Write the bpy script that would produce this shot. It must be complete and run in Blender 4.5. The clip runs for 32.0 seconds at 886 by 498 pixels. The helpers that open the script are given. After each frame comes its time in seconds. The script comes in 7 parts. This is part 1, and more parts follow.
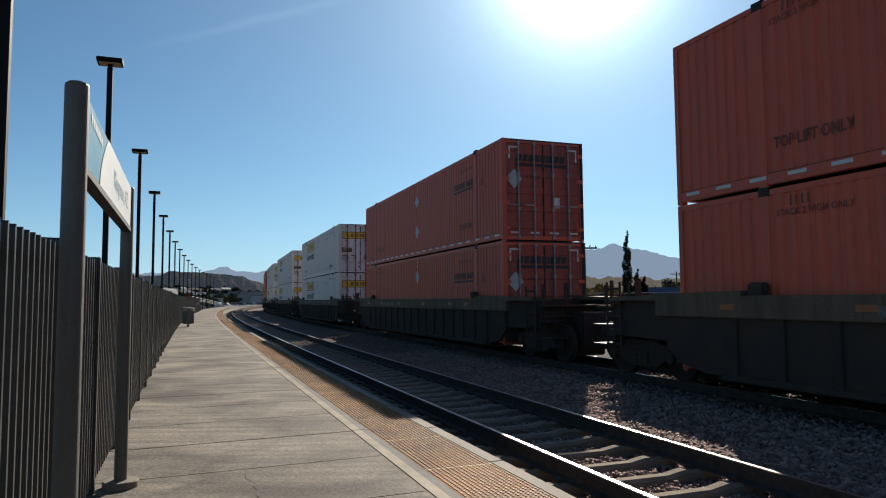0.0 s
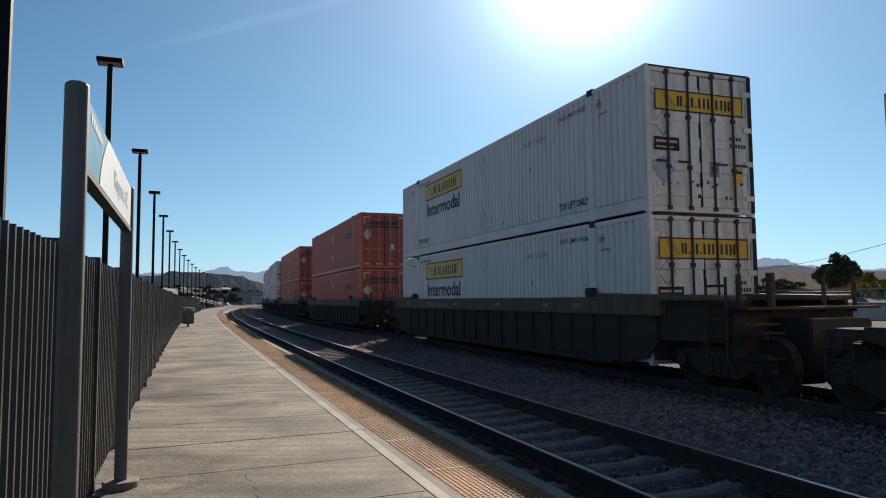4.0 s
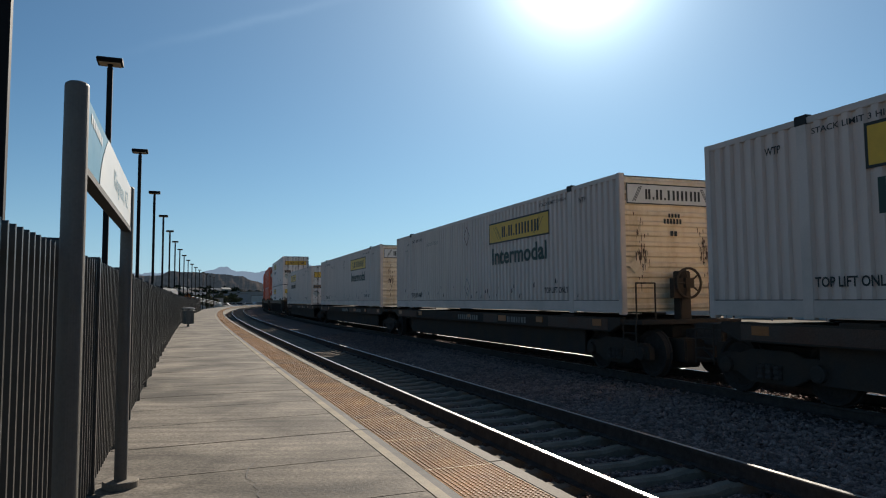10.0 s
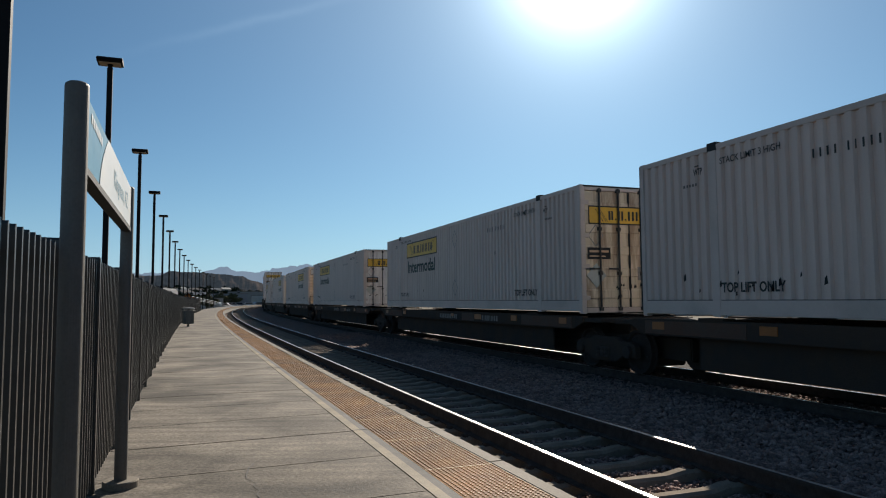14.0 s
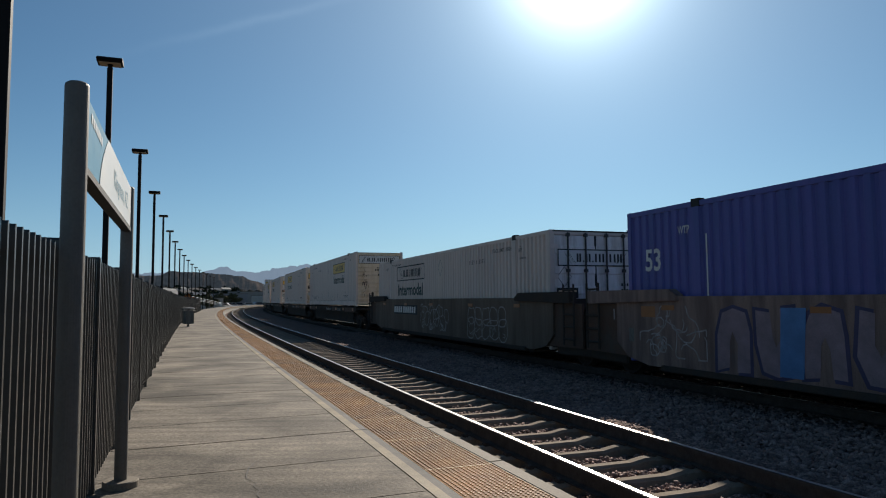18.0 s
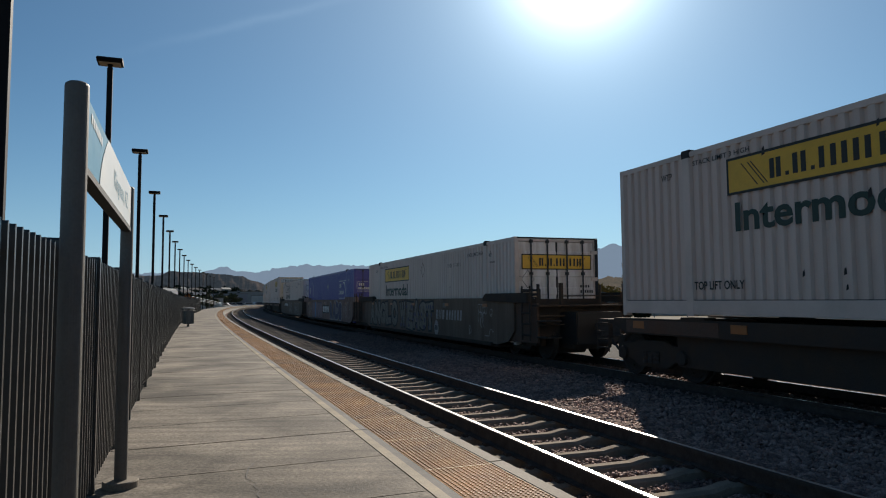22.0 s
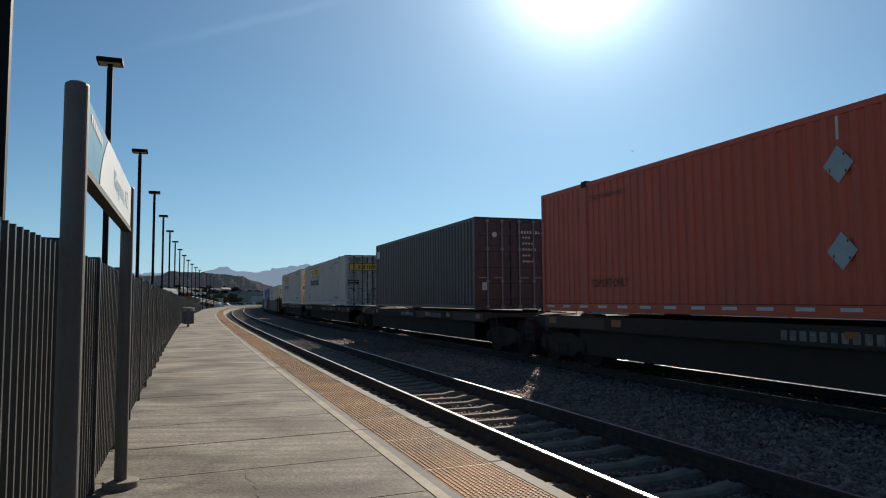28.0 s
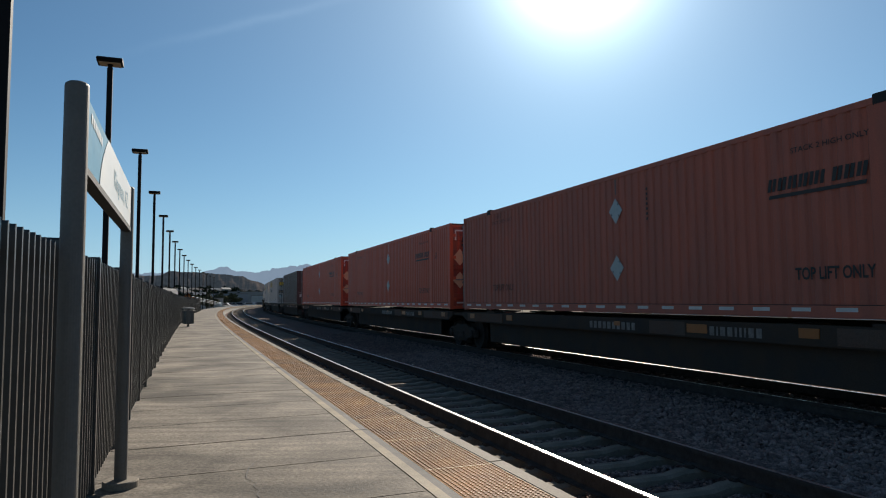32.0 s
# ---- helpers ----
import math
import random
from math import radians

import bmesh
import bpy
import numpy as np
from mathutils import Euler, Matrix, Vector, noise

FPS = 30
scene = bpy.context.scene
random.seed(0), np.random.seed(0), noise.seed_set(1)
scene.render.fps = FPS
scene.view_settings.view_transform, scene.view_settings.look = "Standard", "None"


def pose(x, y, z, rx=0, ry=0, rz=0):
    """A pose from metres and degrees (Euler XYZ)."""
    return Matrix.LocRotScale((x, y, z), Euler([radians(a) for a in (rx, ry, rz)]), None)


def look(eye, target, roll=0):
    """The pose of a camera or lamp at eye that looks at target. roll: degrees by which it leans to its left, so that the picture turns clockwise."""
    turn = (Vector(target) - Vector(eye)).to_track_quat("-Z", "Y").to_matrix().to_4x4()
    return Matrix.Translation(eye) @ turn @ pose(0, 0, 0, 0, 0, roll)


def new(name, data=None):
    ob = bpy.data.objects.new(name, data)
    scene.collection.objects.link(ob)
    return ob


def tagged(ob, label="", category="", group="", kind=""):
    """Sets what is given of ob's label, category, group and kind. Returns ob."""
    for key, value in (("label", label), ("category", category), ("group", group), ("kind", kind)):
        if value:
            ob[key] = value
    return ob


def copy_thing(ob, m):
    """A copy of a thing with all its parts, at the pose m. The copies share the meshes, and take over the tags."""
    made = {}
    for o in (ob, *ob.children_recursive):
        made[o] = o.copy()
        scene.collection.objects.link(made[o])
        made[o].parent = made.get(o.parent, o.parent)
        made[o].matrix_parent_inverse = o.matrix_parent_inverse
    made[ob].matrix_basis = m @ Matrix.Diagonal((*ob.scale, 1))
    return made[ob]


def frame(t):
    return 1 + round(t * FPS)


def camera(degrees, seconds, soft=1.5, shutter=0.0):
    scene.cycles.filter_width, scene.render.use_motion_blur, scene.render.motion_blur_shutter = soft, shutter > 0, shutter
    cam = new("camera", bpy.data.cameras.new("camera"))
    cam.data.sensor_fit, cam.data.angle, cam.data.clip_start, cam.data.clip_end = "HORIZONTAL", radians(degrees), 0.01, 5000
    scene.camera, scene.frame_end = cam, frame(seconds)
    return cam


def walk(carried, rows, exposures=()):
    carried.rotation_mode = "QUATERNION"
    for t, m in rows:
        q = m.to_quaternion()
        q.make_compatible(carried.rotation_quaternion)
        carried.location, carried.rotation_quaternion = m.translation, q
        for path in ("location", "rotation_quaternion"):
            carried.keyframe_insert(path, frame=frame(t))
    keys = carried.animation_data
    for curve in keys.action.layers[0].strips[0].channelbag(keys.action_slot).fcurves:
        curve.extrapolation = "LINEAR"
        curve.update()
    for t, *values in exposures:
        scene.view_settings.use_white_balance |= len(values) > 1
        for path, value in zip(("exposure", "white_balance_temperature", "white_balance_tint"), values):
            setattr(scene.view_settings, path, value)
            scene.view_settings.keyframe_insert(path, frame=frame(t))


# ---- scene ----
# The camera stands on a low tripod on the platform. z = 0 is the top of the rails.
cam = camera(65.46, 32.0, soft=1.1)
EYE = (0.0, 0.0, 1.561)
HOLD = look(EYE, (0.0, 10.0, 1.561 + 10.0 * math.tan(0.07262)), -0.43)
walk(cam, [(0.0, HOLD), (32.0, HOLD)], [(0.0, 0.70), (1.0, 0.98), (2.0, 0.68), (3.0, 0.82), (6.0, 0.55), (12.0, 0.48), (13.0, 0.51), (17.0, 0.40), (21.0, 0.38), (22.5, 0.44), (26.0, 0.48), (29.0, 0.55), (32.0, 0.56)])

# ---- light ----
SUN_EL, SUN_AZ = 27.2, 11.75
world = bpy.data.worlds.new("sky")
scene.world = world
world.use_nodes = True
wn, wl = world.node_tree.nodes, world.node_tree.links
wn.clear()
sky = wn.new("ShaderNodeTexSky")
sky.sky_type = "NISHITA"
sky.sun_disc = False
sky.sun_elevation, sky.sun_rotation = radians(SUN_EL), radians(SUN_AZ)
sky.altitude, sky.air_density, sky.dust_density, sky.ozone_density = 1000.0, 1.0, 0.15, 1.2
# deep desert blue, with the bright aureole round the sun
tint = wn.new("ShaderNodeMix")
tint.data_type, tint.blend_type = "RGBA", "MULTIPLY"
tint.inputs["Factor"].default_value = 1.0
tint.inputs["B"].default_value = (0.48, 0.82, 0.98, 1.0)
wl.new(sky.outputs[0], tint.inputs["A"])
w_dir = wn.new("ShaderNodeTexCoord")
w_dot = wn.new("ShaderNodeVectorMath")
w_dot.operation = "DOT_PRODUCT"
wl.new(w_dir.outputs["Generated"], w_dot.inputs[0])
w_dot.inputs[1].default_value = (math.sin(radians(SUN_AZ)) * math.cos(radians(SUN_EL)), math.cos(radians(SUN_AZ)) * math.cos(radians(SUN_EL)), math.sin(radians(SUN_EL)))


def w_math(op, a, b=0.0):
    nd = wn.new("ShaderNodeMath")
    nd.operation = op
    for slot, val in ((0, a), (1, b)):
        if isinstance(val, (int, float)):
            nd.inputs[slot].default_value = val
        else:
            wl.new(val, nd.inputs[slot])
    return nd.outputs[0]


angle = w_math("ARCCOSINE", w_math("MINIMUM", w_dot.outputs["Value"], 0.99999))
glow = w_math("ADD", w_math("MULTIPLY", w_math("EXPONENT", w_math("MULTIPLY", angle, -26.0)), 125.0), w_math("MULTIPLY", w_math("EXPONENT", w_math("MULTIPLY", angle, -4.0)), 9.5))
halo = wn.new("ShaderNodeMix")
halo.data_type, halo.blend_type = "RGBA", "ADD"
halo.inputs["Factor"].default_value = 1.0
w_glow = wn.new("ShaderNodeVectorMath")
w_glow.operation = "SCALE"
w_glow.inputs[0].default_value = (0.82, 0.95, 1.0)
# pale air low over the horizon
w_sep = wn.new("ShaderNodeSeparateXYZ")
wl.new(w_dir.outputs["Generated"], w_sep.inputs[0])
low = w_math("MULTIPLY", w_math("EXPONENT", w_math("MULTIPLY", w_math("ABSOLUTE", w_sep.outputs["Z"]), -11.0)), 0.75)
air = wn.new("ShaderNodeMix")
air.data_type = "RGBA"
air.inputs["B"].default_value = (6.6, 8.9, 12.2, 1.0)
wl.new(low, air.inputs["Factor"])
wl.new(tint.outputs["Result"], air.inputs["A"])
wl.new(air.outputs["Result"], halo.inputs["A"])
# a thin high streak of cirrus
def heading(az, el):
    return Vector((math.sin(radians(az)) * math.cos(radians(el)), math.cos(radians(az)) * math.cos(radians(el)), math.sin(radians(el))))


def w_dir_dot(vec):
    nd = wn.new("ShaderNodeVectorMath")
    nd.operation = "DOT_PRODUCT"
    wl.new(w_dir.outputs["Generated"], nd.inputs[0])
    nd.inputs[1].default_value = tuple(vec)
    return nd.outputs["Value"]


c_a, c_b = heading(-21.03, 20.01), heading(-8.42, 23.87)
across = w_dir_dot(c_a.cross(c_b).normalized())
along = w_math("ARCCOSINE", w_math("MINIMUM", w_dir_dot((c_a + c_b).normalized()), 0.99999))
w_noise = wn.new("ShaderNodeTexNoise")
w_noise.inputs["Scale"].default_value, w_noise.inputs["Detail"].default_value = 26.0, 5.0
wl.new(w_dir.outputs["Generated"], w_noise.inputs["Vector"])
wavy = w_math("ADD", across, w_math("MULTIPLY", w_math("SUBTRACT", w_noise.outputs["Fac"], 0.5), 0.012))
streak_w = w_math("EXPONENT", w_math("MULTIPLY", w_math("POWER", w_math("ABSOLUTE", w_math("DIVIDE", wavy, 0.0055)), 2.0), -1.0))
streak_l = w_math("EXPONENT", w_math("MULTIPLY", w_math("POWER", w_math("DIVIDE", along, 0.13), 2.0), -1.0))
cirrus = w_math("MULTIPLY", w_math("MULTIPLY", streak_w, streak_l), 0.55)
glow = w_math("ADD", glow, cirrus)
wl.new(glow, w_glow.inputs["Scale"])
wl.new(w_glow.outputs[0], halo.inputs["B"])
w_bg = wn.new("ShaderNodeBackground")
w_bg.inputs["Strength"].default_value = 0.0485
w_out = wn.new("ShaderNodeOutputWorld")
wl.new(halo.outputs["Result"], w_bg.inputs["Color"])
wl.new(w_bg.outputs[0], w_out.inputs["Surface"])

sun_dir = Vector((math.sin(radians(SUN_AZ)) * math.cos(radians(SUN_EL)), math.cos(radians(SUN_AZ)) * math.cos(radians(SUN_EL)), math.sin(radians(SUN_EL))))
sun_data = bpy.data.lights.new("sun", "SUN")
sun_data.energy, sun_data.angle, sun_data.color = 5.0, radians(0.53), (1.0, 0.90, 0.77)
sun = new("sun", sun_data)
sun.matrix_world = look(tuple(sun_dir * 200.0), (0, 0, 0))

# ---- materials ----
def mat(name, col, rough=0.6, metal=0.0, var=0.3, scale=3.0, fine=70.0, bump=0.15, streak=False, rand=0.0, col2=None, amount=0.5, spec=0.4, emit=None, dist=0.01, world=False, pull=None, blotch=0.0):
    """A painted, dusty or mineral surface: large stains towards col2, fine grain, relief; streak pulls the stains down."""
    m = bpy.data.materials.new(name)
    m.use_nodes = True
    n, l = m.node_tree.nodes, m.node_tree.links
    b = n["Principled BSDF"]
    co = n.new("ShaderNodeTexCoord")
    mp = n.new("ShaderNodeMapping")
    if streak:
        mp.inputs["Scale"].default_value = (3.0, 3.0, 0.35)
    if pull:
        mp.inputs["Scale"].default_value = pull
        mp.inputs["Rotation"].default_value = (0, 0, -0.36)
    src = n.new("ShaderNodeNewGeometry").outputs["Position"] if world else co.outputs["Object"]
    l.new(src, mp.inputs["Vector"])
    n1 = n.new("ShaderNodeTexNoise")
    n1.inputs["Scale"].default_value, n1.inputs["Detail"].default_value, n1.inputs["Roughness"].default_value = scale, 7.0, 0.62
    l.new(mp.outputs[0], n1.inputs["Vector"])
    r1 = n.new("ShaderNodeValToRGB")
    c2 = col2 if col2 else tuple(c * (1 - var) for c in col)
    r1.color_ramp.elements[0].position, r1.color_ramp.elements[1].position = 0.36, 0.36 + 0.5 * amount + 0.05
    r1.color_ramp.elements[0].color, r1.color_ramp.elements[1].color = (*c2, 1), (*col, 1)
    l.new(n1.outputs["Fac"], r1.inputs[0])
    n2 = n.new("ShaderNodeTexNoise")
    n2.inputs["Scale"].default_value, n2.inputs["Detail"].default_value = fine, 4.0
    l.new(src, n2.inputs["Vector"])
    mr = n.new("ShaderNodeMapRange")
    mr.inputs["From Min"].default_value, mr.inputs["From Max"].default_value = 0.3, 0.7
    mr.inputs["To Min"].default_value, mr.inputs["To Max"].default_value = 1 - var * 0.5, 1 + var * 0.35
    l.new(n2.outputs["Fac"], mr.inputs["Value"])
    hs = n.new("ShaderNodeHueSaturation")
    l.new(r1.outputs[0], hs.inputs["Color"])
    l.new(mr.outputs[0], hs.inputs["Value"])
    last = hs
    if blotch:
        n3 = n.new("ShaderNodeTexNoise")
        n3.inputs["Scale"].default_value, n3.inputs["Detail"].default_value, n3.inputs["Distortion"].default_value = 0.9, 10.0, 0.5
        l.new(src, n3.inputs["Vector"])
        r3 = n.new("ShaderNodeMapRange")
        r3.inputs["From Min"].default_value, r3.inputs["From Max"].default_value = 0.35, 0.62
        r3.inputs["To Min"].default_value, r3.inputs["To Max"].default_value = 1 - blotch, 1 + blotch * 0.4
        l.new(n3.outputs["Fac"], r3.inputs["Value"])
        h3 = n.new("ShaderNodeHueSaturation")
        l.new(hs.outputs[0], h3.inputs["Color"])
        l.new(r3.outputs[0], h3.inputs["Value"])
        hs = h3
        last = h3
    if rand:
        oi = n.new("ShaderNodeObjectInfo")
        m2 = n.new("ShaderNodeMapRange")
        m2.inputs["To Min"].default_value, m2.inputs["To Max"].default_value = 1 - rand, 1 + rand
        l.new(oi.outputs["Random"], m2.inputs["Value"])
        last = n.new("ShaderNodeHueSaturation")
        l.new(hs.outputs[0], last.inputs["Color"])
        l.new(m2.outputs[0], last.inputs["Value"])
    l.new(last.outputs[0], b.inputs["Base Color"])
    rr = n.new("ShaderNodeMapRange")
    rr.inputs["To Min"].default_value, rr.inputs["To Max"].default_value = max(0.02, rough - 0.12), min(1.0, rough + 0.12)
    l.new(n1.outputs["Fac"], rr.inputs["Value"])
    l.new(rr.outputs[0], b.inputs["Roughness"])
    b.inputs["Metallic"].default_value, b.inputs["Specular IOR Level"].default_value = metal, spec
    if bump:
        bp = n.new("ShaderNodeBump")
        bp.inputs["Strength"].default_value, bp.inputs["Distance"].default_value = bump, dist
        l.new(n2.outputs["Fac"], bp.inputs["Height"])
        l.new(bp.outputs[0], b.inputs["Normal"])
    if emit:
        b.inputs["Emission Color"].default_value, b.inputs["Emission Strength"].default_value = (*emit[0], 1), emit[1]
    return m


M_CONC = mat("platform_concrete", (0.212, 0.184, 0.149), 0.85, var=0.78, scale=1.3, fine=38, bump=0.5, rand=0.11, col2=(0.112, 0.096, 0.077), amount=0.45, world=True, pull=(0.40, 4.6, 1.0), blotch=0.55, spec=0.2)
M_COPING = mat("coping_concrete", (0.235, 0.206, 0.167), 0.8, var=0.35, scale=2.5, fine=60, world=True, spec=0.2, blotch=0.25)
M_GROUT = mat("grey_grout", (0.136, 0.126, 0.116), 0.85, var=0.4, world=True, blotch=0.3)
M_LINE = mat("pale_line_paint", (0.285, 0.238, 0.163), 0.75, var=0.35, scale=3, world=True, blotch=0.3, spec=0.2)
M_TACTILE = mat("tactile_tile", (0.30, 0.128, 0.030), 0.75, var=0.45, scale=2.0, rand=0.08, world=True, spec=0.2, blotch=0.25)
M_DOME = mat("worn_dome_top", (0.66, 0.45, 0.22), 0.7, var=0.3, scale=2.0, world=True, spec=0.25)
M_YARD = mat("dark_gravel", (0.055, 0.050, 0.046), 0.95, spec=0.05, var=0.45, scale=0.4, fine=14, bump=0.5, dist=0.04)
M_STONED = mat("ballast_stone_dark", (0.36, 0.255, 0.222), 0.85, var=0.6, scale=6, fine=90, bump=0.2, spec=0.1)
M_WALLC = mat("platform_wall_concrete", (0.231, 0.217, 0.196), 0.9, var=0.3)
M_BALLAST = mat("ballast_bed", (0.22, 0.160, 0.138), 0.95, spec=0.05, var=0.5, scale=8, fine=22, bump=0.8, dist=0.05)
M_STONE = mat("ballast_stone", (0.44, 0.31, 0.265), 0.85, var=0.6, scale=6, fine=90, bump=0.2, spec=0.1)
M_TIE = mat("concrete_tie", (0.275, 0.225, 0.175), 0.9, spec=0.05, var=0.3, scale=4, rand=0.1)
# the far track's sleepers, much darker than the near track's
M_TIEDARK = mat("dark_concrete_tie", (0.105, 0.088, 0.074), 0.9, spec=0.05, var=0.35, scale=4, rand=0.12)
M_RUST = mat("rail_rust", (0.080, 0.066, 0.058), 0.9, metal=0.0, spec=0.1, var=0.35, scale=9)
M_STEEL = mat("polished_steel", (0.46, 0.45, 0.44), 0.36, metal=1.0, var=0.12, scale=3, bump=0.03)
M_EARTH = mat("dry_earth", (0.150, 0.118, 0.084), 0.95, spec=0.05, var=0.45, scale=0.05, fine=2.0, bump=0.3, col2=(0.091, 0.081, 0.049))
M_FENCE = mat("fence_black_paint", (0.042, 0.042, 0.040), 0.36, var=0.25, scale=6, bump=0.03, spec=0.6)
M_LAMP = mat("bronze_paint", (0.012, 0.010, 0.010), 0.6, var=0.3, spec=0.15)
M_LENS = mat("lamp_lens", (0.55, 0.42, 0.28), 0.4, var=0.2)
M_POLE = mat("grey_pole_paint", (0.145, 0.137, 0.122), 0.55, var=0.18, scale=4, bump=0.06)
M_SIGNBLUE = mat("sign_blue", (0.080, 0.216, 0.288), 0.35, var=0.08, bump=0.02)
M_SIGNWHITE = mat("sign_white", (0.562, 0.562, 0.533), 0.4, var=0.06, bump=0.02)
M_SIGNTEXT = mat("sign_text", (0.10, 0.22, 0.28), 0.5, var=0.05, bump=0.0)
M_WHITE = mat("container_white", (0.68, 0.552, 0.480), 0.5, var=0.10, scale=1.2, streak=True, rand=0.05, col2=(0.57, 0.452, 0.388), amount=0.7)
M_WHITE_RAIL = mat("container_white_rail", (0.60, 0.495, 0.435), 0.55, var=0.12, scale=0.8, col2=(0.49, 0.41, 0.355), amount=0.3, rand=0.05)
# a lighter copy of the container white, for the stacked ones
M_WHITER = mat("container_white_clean", (0.80, 0.70, 0.66), 0.5, var=0.10, scale=1.2, streak=True, col2=(0.70, 0.60, 0.56), amount=0.7)
M_WHITER_RAIL = mat("container_whiter_rail", (0.76, 0.66, 0.62), 0.55, var=0.12, scale=0.8, col2=(0.62, 0.54, 0.50), amount=0.3)
M_CREAM = mat("container_cream", (0.74, 0.60, 0.43), 0.55, var=0.12, scale=1.2, streak=True, col2=(0.62, 0.46, 0.29), amount=0.3)
M_DOORW = mat("door_white_worn", (0.72, 0.68, 0.65), 0.5, var=0.15, scale=2.0, streak=True, col2=(0.52, 0.46, 0.41), amount=0.35)
M_DOORC = mat("door_cream_stained", (0.66, 0.55, 0.40), 0.55, var=0.3, scale=1.6, streak=True, col2=(0.32, 0.22, 0.14), amount=0.28)
M_DOORD = mat("door_white_grimy", (0.46, 0.39, 0.34), 0.55, var=0.4, scale=1.4, streak=True, col2=(0.13, 0.09, 0.07), amount=0.4)
M_RED = mat("container_orange_red", (0.60, 0.100, 0.043), 0.5, var=0.2, scale=1.6, streak=True, rand=0.07, col2=(0.48, 0.092, 0.047))
M_REDOLD = mat("container_red_faded", (0.46, 0.125, 0.075), 0.6, var=0.25, scale=1.4, streak=True, col2=(0.35, 0.105, 0.068))
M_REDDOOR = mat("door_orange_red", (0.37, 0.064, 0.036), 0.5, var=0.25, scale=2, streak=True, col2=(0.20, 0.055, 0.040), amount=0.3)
M_BLUE = mat("container_blue", (0.085, 0.082, 0.300), 0.45, var=0.25, scale=1.6, streak=True, col2=(0.055, 0.066, 0.25))
M_BROWN = mat("container_dark_brown", (0.100, 0.064, 0.055), 0.5, var=0.25, scale=1.6, streak=True)
M_YELLOW = mat("logo_yellow", (0.74, 0.43, 0.045), 0.5, var=0.12, scale=5, bump=0.02)
M_INK = mat("lettering_dark", (0.030, 0.032, 0.03), 0.6, var=0.2, bump=0.0)
M_GREENINK = mat("lettering_green_black", (0.025, 0.055, 0.045), 0.6, var=0.2, bump=0.0)
M_FADED = mat("lettering_faded", (0.16, 0.05, 0.03), 0.6, var=0.3, scale=12, bump=0.0)
M_PALE = mat("decal_pale", (0.62, 0.61, 0.58), 0.5, var=0.15, bump=0.0)
M_PLACARD = mat("placard_grey", (0.36, 0.40, 0.40), 0.4, metal=0.2, var=0.15, bump=0.02)
M_PEACH = mat("placard_peach", (0.62, 0.40, 0.25), 0.5, var=0.1, bump=0.0)
M_BAR = mat("galvanised_bar", (0.30, 0.29, 0.28), 0.5, metal=0.6, var=0.3, scale=8)
M_BARDARK = mat("dark_locking_bar", (0.060, 0.055, 0.052), 0.6, metal=0.3, var=0.3, scale=8)
M_SEAL = mat("black_rubber", (0.018, 0.018, 0.018), 0.7, var=0.2)
M_CAR = mat("car_frame_black", (0.054, 0.048, 0.044), 0.85, var=0.45, scale=2.2, col2=(0.070, 0.052, 0.040), spec=0.05)
M_CARBROWN = mat("car_frame_brown", (0.12, 0.068, 0.047), 0.8, var=0.4, scale=1.8, col2=(0.10, 0.075, 0.06), spec=0.15)
M_WELLGREY = mat("well_side_dull", (0.178, 0.132, 0.098), 0.8, var=0.5, scale=1.3, streak=True, col2=(0.108, 0.077, 0.056), spec=0.2)
M_WELLYEL = mat("well_side_olive", (0.165, 0.118, 0.080), 0.8, var=0.45, scale=1.5, streak=True, col2=(0.105, 0.078, 0.055), spec=0.15)
M_WHEEL = mat("wheel_steel", (0.055, 0.047, 0.042), 0.85, var=0.3, scale=6, spec=0.08)
M_ORANGE = mat("reflector_orange", (0.34, 0.12, 0.028), 0.4, var=0.2, bump=0.0)
M_WELLRUST = mat("well_side_rust_brown", (0.30, 0.205, 0.170), 0.85, var=0.55, scale=1.6, streak=True, col2=(0.155, 0.105, 0.088), spec=0.15)
M_GRAFA = mat("spray_purple", (0.062, 0.050, 0.110), 0.6, var=0.3, bump=0.0)
M_GRAFB = mat("spray_pale", (0.26, 0.235, 0.21), 0.7, var=0.5, scale=8, bump=0.0)
M_GRAFC = mat("spray_blue", (0.09, 0.22, 0.44), 0.6, var=0.3, bump=0.0)
M_GRAFD = mat("spray_mauve", (0.30, 0.215, 0.235), 0.7, var=0.35, bump=0.0)
M_GRAFE = mat("spray_dull", (0.42, 0.38, 0.36), 0.7, var=0.5, scale=8, bump=0.0)
M_GRAFF = mat("spray_grey_green", (0.27, 0.245, 0.21), 0.8, var=0.5, scale=5, bump=0.0, spec=0.1)
M_DIM = mat("lettering_dim", (0.19, 0.17, 0.15), 0.7, var=0.4, scale=14, bump=0.0)
M_BIN = mat("bin_grey", (0.21, 0.215, 0.20), 0.5, metal=0.3, var=0.25)
M_LEAF = mat("leaf_dark", (0.095, 0.100, 0.055), 0.8, spec=0.05, var=0.5, scale=1.2, bump=0.0)
M_CYPRESS = mat("leaf_cypress", (0.018, 0.030, 0.016), 0.8, spec=0.05, var=0.4, scale=1.2, bump=0.0)
M_LEAFY = mat("leaf_yellow_green", (0.34, 0.24, 0.07), 0.8, spec=0.05, var=0.5, scale=1.0, bump=0.0)
M_LEAFO = mat("leaf_orange", (0.33, 0.12, 0.03), 0.8, spec=0.05, var=0.5, scale=1.0, bump=0.0)
M_BARK = mat("bark", (0.12, 0.085, 0.06), 0.9, var=0.4, scale=8, bump=0.6)
M_STUCCO = mat("stucco_white", (0.465, 0.450, 0.420), 0.85, var=0.15, scale=0.8)
